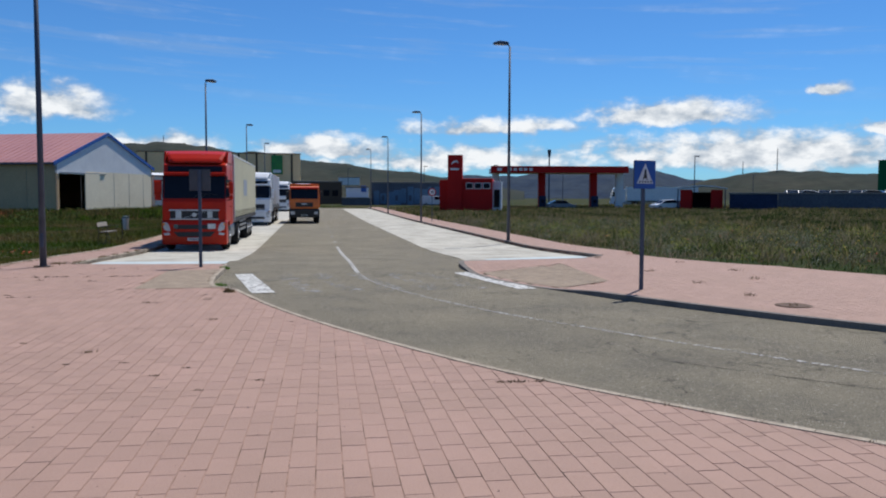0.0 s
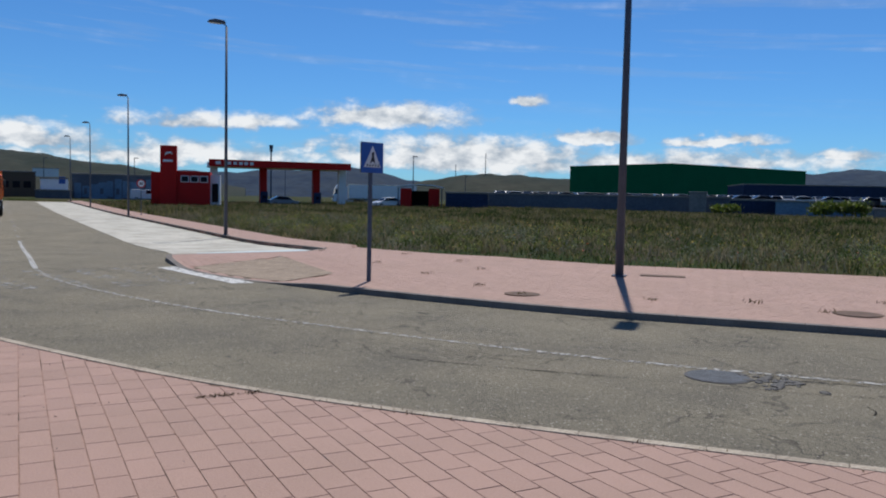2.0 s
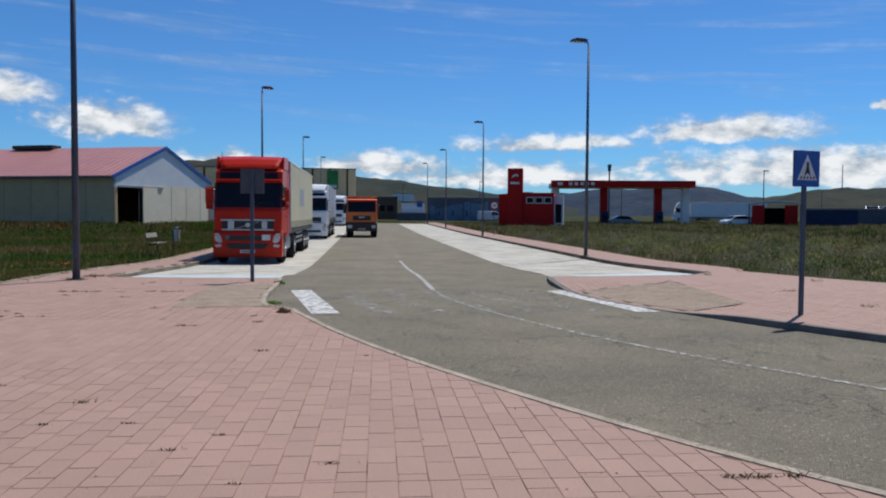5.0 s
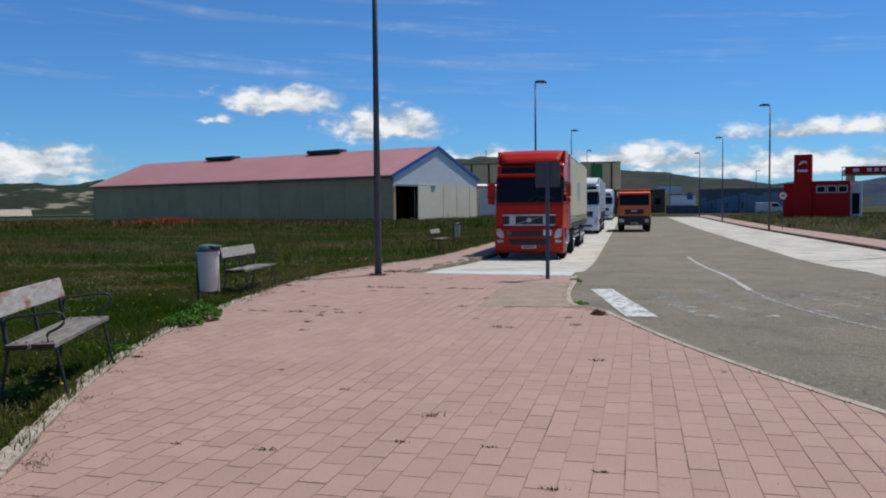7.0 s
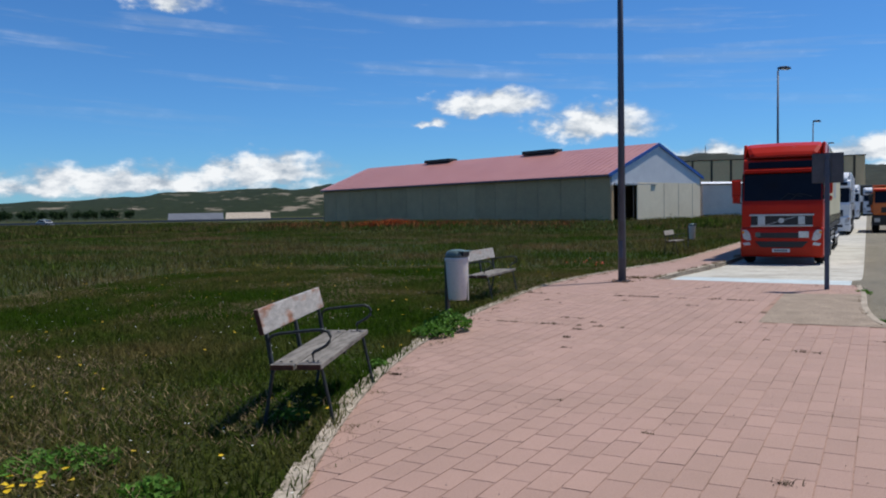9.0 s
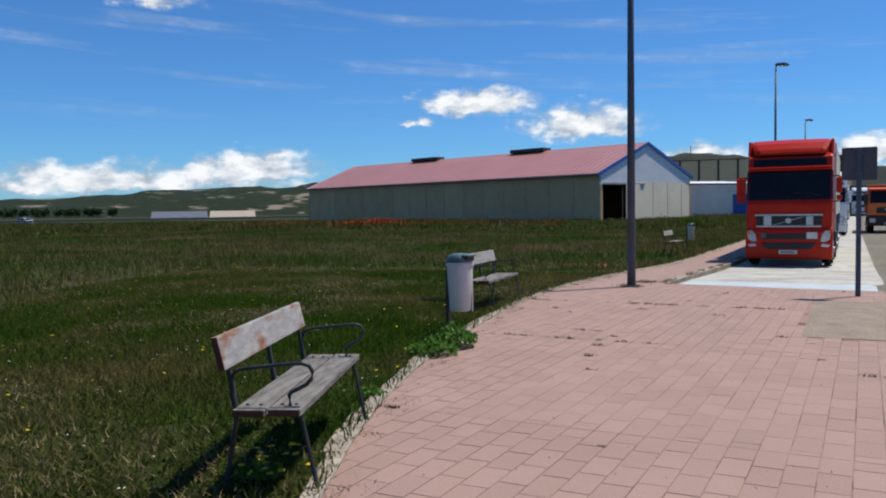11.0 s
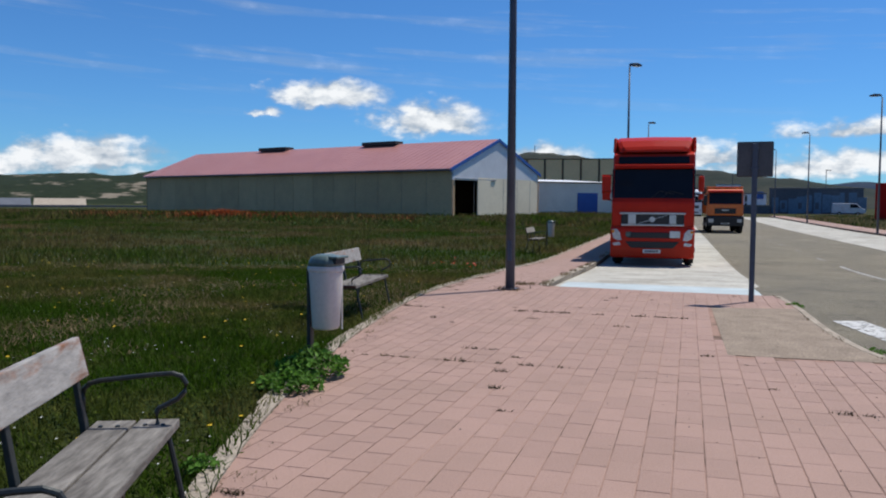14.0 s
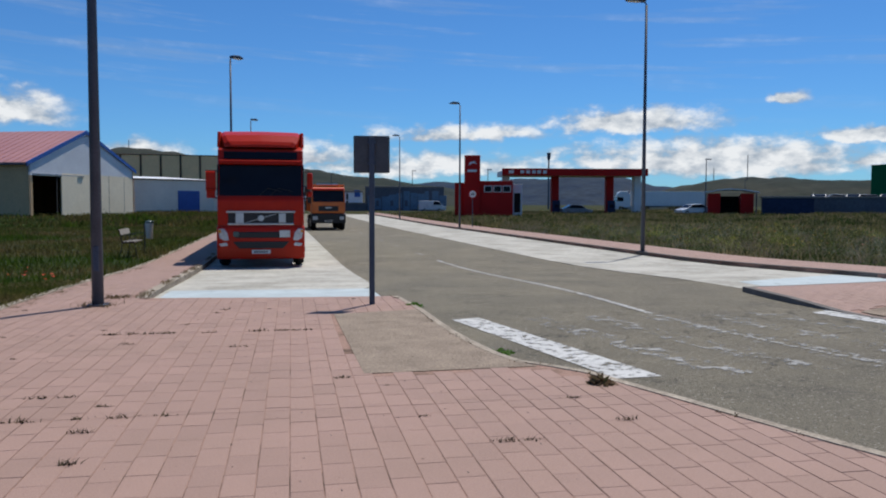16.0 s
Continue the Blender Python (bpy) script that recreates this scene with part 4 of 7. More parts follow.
        for zz in (0.55, 0.75, 0.95):
            part("side_guard", box(s * 1.18, 6.2, zz, s * 1.22, 9.6, zz + 0.11), RIM, t)
        part("landing_leg", box(s * 0.75, 6.3, 0.35, s * 0.9, 6.5, 1.05, 0.01), CHASSIS, t)
        for y in (10.4, 11.7, 13.0):
            if y < y1 - 0.6:
                wheel(t, s * 1.0, y, 0.5, 0.5, s)
    return t


red = lorry(road_pose(11.3, -2.28, 0, 0.012), RED, CURTAIN, "red articulated lorry with a cream curtain-sided trailer parked in the bay", body_label="cream curtain side")
# lettering on the roof deflector, unreadable: plain bars
bm = bmesh.new()
tilt = Matrix.Translation((0, 0.655, 3.775)) @ Matrix.Rotation(radians(-34), 4, "X")
for k, w in enumerate((0.10, 0.12, 0.10)):
    box(-0.36 + k * 0.17, -0.02, -0.035, -0.36 + k * 0.17 + w, 0.0, 0.035, 0, bm, tilt)
box(0.14, -0.02, -0.045, 0.36, 0.0, 0.045, 0, bm, tilt)
part("deflector_lettering", bm, SIGN_WHITE, red)
part("curtain_print", box(1.262, 8.0, 2.2, 1.268, 10.0, 3.0), GREY_CURTAIN, red, "faded grey print on the curtain")
lorry(road_pose(40.0, -2.0, 0, 0.012), TRUCK_WHITE, GREY_CURTAIN, "white articulated lorry with a grey trailer parked in the bay", True, body_label="grey trailer side")
lorry(road_pose(88.0, -1.9, 0, 0.012), TRUCK_WHITE, GREY_CURTAIN, "white lorry far down the parking bay", True, 10.0)
lorry(road_pose(112.0, 0.9, 0, 0.0), TRUCK_WHITE, DARK_BLUE, "white lorry standing at the far junction", True, 10.0)


def tipper(m):
    t = thing("tipper_truck", "orange tipper truck with a black bumper on the road", "truck", m)
    part("cab", prism([(0.0, 1.25), (0.02, 1.95), (0.30, 2.95), (0.55, 3.05), (1.75, 3.02), (1.8, 1.1), (0.1, 1.1)], "x", -1.18, 1.18, 0.05), ORANGE, t)
    part("windscreen", prism([(0.02, 2.02), (0.255, 2.82), (0.3, 2.82), (0.08, 2.02)], "x", -1.08, 1.08, 0.01), WIND_GLASS, t)
    part("sun_visor", prism([(0.08, 2.84), (0.14, 2.96), (0.5, 3.0), (0.4, 2.84)], "x", -1.14, 1.14, 0.02), RED, t)
    g = part("grille", box(-0.7, -0.03, 1.35, 0.7, 0.03, 1.72, 0.02), BLACK, t)
    part("badge", box(-0.22, -0.045, 1.55, 0.22, -0.025, 1.64, 0.006), CHROME, g)
    part("bumper", prism([(-0.08, 0.5), (-0.1, 1.15), (0.1, 1.25), (0.6, 1.2), (0.6, 0.5)], "x", -1.22, 1.22, 0.04), BLACK, t)
    for s in (-1, 1):
        part("headlight", box(s * 0.78, -0.12, 0.75, s * 1.08, -0.06, 0.98, 0.02), LAMP_GLASS, t)
        part("side_window", box(s * 1.175, 0.55, 2.0, s * 1.192, 1.35, 2.7, 0.005), WIND_GLASS, t)
        wheel(t, s * 1.02, 1.0, 0.53, 0.36, s)
        wheel(t, s * 1.02, 2.7, 0.53, 0.36, s)
        wheel(t, s * 0.98, 5.2, 0.53, 0.5, s)
        wheel(t, s * 0.98, 6.5, 0.53, 0.5, s)
    p = part("number_plate", box(-0.26, -0.125, 0.62, 0.26, -0.09, 0.73, 0.004), PLATE, t)
    part("plate_bars", box(-0.2, -0.13, 0.645, 0.2, -0.124, 0.705), INK, p)
    mirror_pair(t, BLACK, 0.1, 1.95, 2.6, 1.2)
    part("chassis", box(-0.45, 0.8, 0.6, 0.45, 7.3, 1.05, 0.02), CHASSIS, t)
    bed = bmesh.new()
    prism([(2.0, 1.3), (2.0, 3.25), (1.2, 3.25), (1.2, 3.15), (1.95, 3.15)], "x", -1.22, 1.22, 0.02, bed)
    for s in (-1, 1):
        box(s * 1.16, 2.0, 1.35, s * 1.25, 7.3, 2.75, 0.02, bed)
    box(-1.16, 2.0, 1.25, 1.16, 7.3, 1.4, 0.02, bed)
    box(-1.2, 7.2, 1.3, 1.2, 7.3, 2.7, 0.02, bed)
    part("tipping_body", bed, ORANGE, t, "orange steel tipping body")
    for s in (-1, 1):
        for y in (2.6, 3.6, 4.6, 5.6, 6.6):
            part("body_rib", box(s * 1.24, y, 1.35, s * 1.29, y + 0.1, 2.7, 0.01), ORANGE, t)
    part("beacon", rod((0.8, 0.8, 3.0), (0.8, 0.8, 3.16), 0.07, 0.06, 12), AMBER, t)


tipper(road_pose(45.0, 1.7, 0, 0.0))


def car(m, paint, label, van=False):
    t = thing("car", label, "car", m, "cars by the road")
    if van:
        prof = [(-2.3, 0.35), (-2.35, 0.9), (-1.75, 1.15), (-1.1, 1.85), (2.2, 1.9), (2.35, 0.9), (2.3, 0.35)]
    else:
        prof = [(-2.05, 0.32), (-2.1, 0.68), (-1.25, 0.88), (-0.55, 1.38), (0.85, 1.44), (1.75, 0.98), (2.08, 0.90), (2.1, 0.35)]
    part("body", prism(prof, "x", -0.87, 0.87, 0.06), paint, t)
    win = [(-1.05, 0.95), (-0.55, 1.33), (0.8, 1.38), (1.5, 0.98)] if not van else [(-1.6, 1.2), (-1.08, 1.75), (-0.2, 1.78), (-0.2, 1.2)]
    for s in (-1, 1):
        part("side_glass", prism(win, "x", s * 0.865, s * 0.882), WIND_GLASS, t)
        for y in (-1.3, 1.3):
            wheel(t, s * 0.78, y, 0.31, 0.2, s)
        part("headlight", box(s * 0.5, -2.12, 0.6, s * 0.8, -2.02, 0.74, 0.02), LAMP_GLASS, t)
    part("windscreen", prism([(-1.2, 0.93), (-0.6, 1.36), (-0.57, 1.33), (-1.14, 0.91)] if not van else [(-1.76, 1.2), (-1.14, 1.84), (-1.1, 1.8), (-1.7, 1.17)], "x", -0.76, 0.76), WIND_GLASS, t)
    part("rear_window", prism([(0.9, 1.42), (1.74, 1.0), (1.7, 0.97), (0.87, 1.39)], "x", -0.74, 0.74), WIND_GLASS, t)
    return t


# ---- street furniture ----
def street_lamp(m, label):
    """Pole with a short arm towards +x and a flat head."""
    t = thing("street_lamp", label, "street lamp", m, "lamps along the road")
    part("base_plate", box(-0.13, -0.13, -0.02, 0.13, 0.13, 0.025, 0.006), GALV, t)
    part("pole", rod((0, 0, 0.0), (0, 0, 9.0), 0.082, 0.045, 20), GALV, t, smooth=True)
    part("door_flap", box(-0.04, -0.088, 0.5, 0.04, -0.07, 0.85, 0.006), GALV, t)
    part("arm", tube([(0, 0, 8.9), (0.02, 0, 9.05), (0.12, 0, 9.14), (0.34, 0, 9.17)], 0.028), GALV, t)
    h = bmesh.new()
    prism([(0.05, 9.11), (0.10, 9.24), (0.50, 9.28), (0.78, 9.20), (0.80, 9.13)], "y", -0.15, 0.15, 0.03, h)
    head = part("lamp_head", h, GALV, t)
    part("lens", box(0.25, -0.11, 9.095, 0.72, 0.11, 9.115, 0.01), PLATE, head)
    return t


def place_lamp(p, z, turn, label):
    return street_lamp(pose(p[0], p[1], z, 0, 0, turn), label)


place_lamp((-0.06, 21.2), 0.0, -16, "tall grey steel street lamp at the corner of the bay")
for s in (30.0, 61.5, 93):
    p = plan(s, -4.1)
    place_lamp(p, float(walk_z(p)[0]), 32, "tall grey steel street lamp beside the lorry bay")
for s in (15.2, 46.0, 76.2, 105.0):
    p = plan(s, 11.45)
    place_lamp(p, float(far_z(p)[0]), 164, "tall grey steel street lamp behind the parking bay")
place_lamp((14.5, 8.45), float(far_z((14.5, 8.45))[0]), 205, "tall grey steel street lamp on the far pavement")


def crossing_sign(m, label):
    """A post with a square plate; the printed face looks to -y."""
    t = thing("crossing_sign", label, "road sign", m, "crossing signs")
    part("post", box(-0.04, -0.02, -0.05, 0.04, 0.02, 2.44, 0.008), GALV, t)
    plate = part("plate", box(-0.262, -0.045, 1.93, 0.262, -0.022, 2.47, 0.02), SIGN_BACK, t, "grey plate back")
    face = part("blue_face", box(-0.258, -0.050, 1.934, 0.258, -0.0452, 2.466, 0.0), SIGN_BLUE, plate, "blue face")
    part("white_triangle", prism([(-0.20, 2.03), (0.20, 2.03), (0.0, 2.41)], "y", -0.056, -0.0505), SIGN_WHITE, plate)
    bm = prism([(-0.022, 2.13), (0.03, 2.13), (0.028, 2.30), (-0.018, 2.30)], "y", -0.061, -0.0565)
    prism([(-0.06, 2.10), (-0.035, 2.10), (0.0, 2.20), (-0.02, 2.22)], "y", -0.061, -0.0565, bm=bm)
    prism([(0.035, 2.10), (0.06, 2.10), (0.03, 2.21), (0.0, 2.20)], "y", -0.061, -0.0565, bm=bm)
    for k in range(5):
        x = -0.145 + k * 0.065
        prism([(x, 2.045), (x + 0.03, 2.045), (x + 0.04, 2.085), (x + 0.012, 2.085)], "y", -0.061, -0.0565, bm=bm)
    part("dark_symbol", bm, INK, plate)
    for z in (2.05, 2.35):
        part("clamp", box(-0.06, -0.03, z, 0.06, 0.028, z + 0.03, 0.004), GALV, t)
    return t


crossing_sign(pose(3.53, 19.62, -0.01, 0, 0, 180 - 20), "grey-backed square road sign on a steel post")
crossing_sign(pose(10.46, 11.05, float(far_z((10.46, 11.05))[0]), 0, 0, 2), "blue square pedestrian crossing sign on a steel post")


def round_sign(m, label):
    """A round plate with a coloured rim on a thin post; the face looks to -y."""
    t = thing("round_sign", label, "road sign", m)
    part("post", rod((0, 0, -0.1), (0, 0, 2.75), 0.03, 0.03, 10), GALV, t)
    plate = part("plate", rod((0, -0.02, 2.45), (0, -0.045, 2.45), 0.34, 0.34, 28), STATION_RED, t, "red rim")
    part("white_disc", rod((0, -0.046, 2.45), (0, -0.052, 2.45), 0.25, 0.25, 28), SIGN_WHITE, plate)
    bm = box(-0.11, -0.058, 2.36, -0.02, -0.0525, 2.54)
    box(0.02, -0.058, 2.36, 0.11, -0.0525, 2.54, bm=bm)
    part("dark_bars", bm, INK, plate)
    return t


p = (28.6, 60.7)
round_sign(pose(p[0], p[1], float(far_z(p)[0]), 0, 0, -16), "round white sign with a red rim on a thin post")


def bench(m, label):
    """Length along y, facing +x, with the top of the back above the origin."""
    t = thing("park_bench", label, "bench", m, "benches along the grass")
    back = part("backrest", prism([(-0.012, 0.86), (0.024, 0.865), (0.066, 0.685), (0.030, 0.680)], "y", -0.83, 0.83, 0.006), WOOD_BACK, t, "peeling varnished wooden back plank")
    for s in (-1, 1):
        part("end_cap", prism([(-0.01, 0.858), (0.022, 0.863), (0.064, 0.687), (0.032, 0.682)], "y", s * 0.831, s * 0.836), WOOD_END, back)
    for x0, x1, dz in ((0.095, 0.270, 0.0), (0.288, 0.465, 0.004)):
        p = part("seat_plank", box(x0, -0.83, 0.435 + dz, x1, 0.83, 0.475 + dz, 0.006), WOOD, t, "weathered grey seat plank")
        for s in (-1, 1):
            part("end_cap", box(x0 + 0.004, s * 0.831, 0.438 + dz, x1 - 0.004, s * 0.836, 0.472 + dz), WOOD_END, p)
            for x in (x0 + 0.05, x1 - 0.05):
                part("bolt", rod((x, s * 0.72, 0.47 + dz), (x, s * 0.72, 0.482 + dz), 0.012, 0.009, 10), IRON, p)
    for s in (-1, 1):
        y = s * 0.72
        part("back_support", prism([(0.100, 0.40), (0.072, 0.40), (0.016, 0.80), (0.036, 0.80)], "y", y - 0.02, y + 0.02, 0.004), IRON, t, "flat iron back support")
        part("back_leg", tube([(0.0, y, -0.06), (0.085, y, 0.42), (0.14, y, 0.43)], 0.014), IRON, t)
        part("front_leg", tube([(0.54, y, -0.06), (0.44, y, 0.425), (0.10, y, 0.43)], 0.014), IRON, t)
        bends = [(0.085, 0.44), (0.072, 0.52), (0.066, 0.60), (0.072, 0.645), (0.095, 0.668), (0.14, 0.68), (0.26, 0.692), (0.38, 0.704), (0.455, 0.708), (0.495, 0.695), (0.515, 0.662),
                 (0.508, 0.625), (0.48, 0.595), (0.43, 0.568), (0.395, 0.552), (0.383, 0.535), (0.388, 0.478)]
        part("armrest", tube([(x, y + s * 0.02, z) for x, z in bends], 0.0115), IRON, t, "bent iron armrest")
        part("foot_plate", box(-0.04, y - 0.04, -0.05, 0.04, y + 0.04, -0.035, 0.004), IRON, t)
    part("centre_brace", prism([(0.100, 0.40), (0.072, 0.40), (0.022, 0.76), (0.042, 0.76)], "y", -0.02, 0.02, 0.004), IRON, t)
    part("seat_bar", tube([(0.08, 0, 0.42), (0.45, 0, 0.42)], 0.015), IRON, t)
    return t


bench(pose(-2.81, 10.05, -0.005, 0, 0, 5.8), "weathered wooden bench with iron armrests beside the paving")
bench(pose(-2.62, 18.15, -0.03, 0, 0, -10), "weathered wooden bench in the grass behind the bin")
p = plan(15, -6.7)
bench(pose(p[0], p[1], float(walk_z(p)[0]) + 0.05, 0, 0, -16), "weathered wooden bench far along the grass verge")


def litter_bin(m, label):
    t = thing("litter_bin", label, "bin", m, "litter bins")
    n = 24

    def shell(z, a, b, cy=0.0):
        return [(a * math.copysign(abs(math.cos(k * math.tau / n)) ** 0.7, math.cos(k * math.tau / n)), cy + b * math.copysign(abs(math.sin(k * math.tau / n)) ** 0.7, math.sin(k * math.tau / n)), z) for k in range(n)]

    def loft(rows):
        bm = bmesh.new()
        rings = [[bm.verts.new(v) for v in r] for r in rows]
        for a, b in zip(rings, rings[1:]):
            for k in range(n):
                bm.faces.new((a[k], a[(k + 1) % n], b[(k + 1) % n], b[k]))
        bm.faces.new(rings[0][::-1]), bm.faces.new(rings[-1])
        return bm
    part("body", loft([shell(0.41, 0.098, 0.098), shell(0.43, 0.110, 0.110), shell(0.9, 0.135, 0.135), shell(0.93, 0.138, 0.138)]), BIN, t, "beige plastic bin body", smooth=True)
    part("rim", loft([shell(0.915, 0.141, 0.141), shell(0.93, 0.146, 0.146), shell(0.955, 0.146, 0.146), shell(0.965, 0.140, 0.140)]), BIN, t)
    part("lid", loft([shell(0.96, 0.140, 0.140), shell(1.0, 0.138, 0.138), shell(1.045, 0.112, 0.121), shell(1.065, 0.065, 0.084)]), BIN_LID, t, "rounded grey-green lid", smooth=True)
    part("opening", box(0.115, -0.075, 0.985, 0.152, 0.075, 1.035, 0.008), BLACK, t, "dark litter opening")
    part("hood", box(0.06, -0.095, 1.034, 0.175, 0.095, 1.055, 0.008), BIN_LID, t)
    part("post", box(-0.185, -0.03, -0.08, -0.145, 0.03, 0.95, 0.006), IRON, t)
    part("bracket", box(-0.15, -0.05, 0.82, -0.11, 0.05, 0.87, 0.004), IRON, t)
    part("seam", box(0.10, 0.085, 0.40, 0.112, 0.10, 0.9, 0.003), BIN, t)
    return t


litter_bin(pose(-2.25, 14.3, -0.04, 0, 0, -25), "beige litter bin with a grey-green lid on a post")
p = plan(18.3, -6.4)
litter_bin(pose(p[0], p[1], float(walk_z(p)[0]) + 0.04, 0, 0, -16), "beige litter bin far along the grass verge")


def cover(name, p, z, r, material, label, ratio=1.0, turn=0.0):
    t = thing(name, label, "cover", pose(p[0], p[1], z, 0, 0, turn))
    bm = rod((0, 0, -0.05), (0, 0, 0.005), r, r, 36)
    bmesh.ops.scale(bm, vec=(1, ratio, 1), verts=bm.verts[:])
    part("frame", bm, CHASSIS if material is COVER else RUST, t)
    bm = rod((0, 0, -0.02), (0, 0, 0.008), r * 0.92, r * 0.915, 36)
    bmesh.ops.scale(bm, vec=(1, ratio, 1), verts=bm.verts[:])
    part("lid", bm, material, t)


cover("manhole_cover", (8.37, 3.39), float(road_z((8.37, 3.39))[0]), 0.30, COVER, "round grey iron manhole cover in cracked asphalt", turn=30)
for p, r in (((11.25, 8.15), 0.29), ((13.3, 3.78), 0.33), ((15.2, 3.55), 0.32)):
    cover("inspection_cover", p, float(far_z(p)[0]), r, RUST, "round rusty cover in the brick pavement")
t = thing("access_hatch", "rusty rectangular hatch in the brick pavement", "cover", pose(15.15, 7.9, float(far_z((15.15, 7.9))[0]), 0, 0, -60))
part("frame", box(-0.42, -0.16, -0.03, 0.42, 0.16, 0.006, 0.002), RUST, t)
part("lid", box(-0.38, -0.13, -0.02, 0.38, 0.13, 0.010, 0.003), RUST, t)
# open cracks in the asphalt: flat strips, their inner shadow put into the colour
CRACK = mat("crack_shadow", (0.022, 0.020, 0.018), rough=0.95, bump=0)
rnd = random.Random(31)


def crack(points, width):
    """A jagged open crack along a line."""
    c = curve_through(points, 0.07)
    w = np.gradient(c, axis=0)
    w /= np.linalg.norm(w, axis=1)[:, None]
    o = np.stack((w[:, 1], -w[:, 0]), axis=1)
    n = len(c)
    wander = np.cumsum([rnd.uniform(-.012, .012) for _ in range(n)])
    wide = np.array([width * rnd.uniform(.15, 1.0) for _ in range(n)])
    c = c + o * (wander - np.linspace(0, wander[-1], n))[:, None]
    p = np.concatenate((c + o * wide[:, None], c - o * wide[:, None]))
    z = road_z(p) + 0.006
    tagged(raw("road_crack", [(float(a), float(b), float(q)) for (a, b), q in zip(p, z)], [(i, i + 1, n + i + 1, n + i) for i in range(n - 1)], CRACK), "dark open crack in the asphalt", "crack", kind="structure")


for pts, width in ((((6.6, 5.9), (7.1, 4.9), (7.5, 4.1)), 0.011), (((7.5, 4.2), (8.0, 3.2), (8.6, 2.1)), 0.007), (((7.3, 5.9), (7.6, 5.2), (7.9, 4.7)), 0.007), (((6.9, 6.4), (7.2, 5.6), (7.5, 5.0)), 0.006),
                   (((8.15, 4.7), (8.45, 4.1), (8.62, 3.8)), 0.012), (((8.6, 3.2), (8.85, 2.75), (9.3, 1.9)), 0.016), (((8.75, 3.1), (9.2, 2.6), (9.7, 1.5)), 0.009), (((8.9, 1.9), (9.4, 0.9), (10.1, -0.4)), 0.015),
                   (((8.7, 2.1), (9.2, 1.1), (9.8, 0.0)), 0.011), (((6.2, 7.4), (6.5, 6.5), (6.8, 5.6)), 0.006), (((8.0, 6.4), (8.5, 5.3), (9.0, 4.4)), 0.005), (((10.2, 4.6), (10.8, 3.4), (11.5, 2.0)), 0.006)):
    crack(pts, width)
for k in range(26):
    x, y = 9.3 + rnd.gauss(0, .45), 1.3 + rnd.gauss(0, .7)
    a, l = rnd.uniform(-0.9, 0.3), rnd.uniform(.12, .4)
    crack(((x, y), (x + l * .5 * math.cos(a), y + l * .5 * math.sin(a)), (x + l * math.cos(a + .3), y + l * math.sin(a + .3))), rnd.uniform(.004, .010))
# broken asphalt round the manhole
rnd = random.Random(8)
rub = thing("broken_asphalt", "crumbled dark asphalt beside the manhole cover", "rubble", pose(8.60, 2.98, float(road_z((8.6, 3.0))[0])), kind="stuff")
bm = bmesh.new()
for k in range(46):
    x, y, r = rnd.gauss(0, .14), rnd.gauss(0, .16), rnd.uniform(.02, .06)
    own = bmesh.new()
    bmesh.ops.create_icosphere(own, subdivisions=1, radius=r)
    for v in own.verts:
        v.co = Vector((v.co.x * rnd.uniform(.7, 1.3) + x, v.co.y * rnd.uniform(.7, 1.3) + y, v.co.z * 0.4))
    join(bm, own)
part("chunks", bm, CHASSIS, rub)


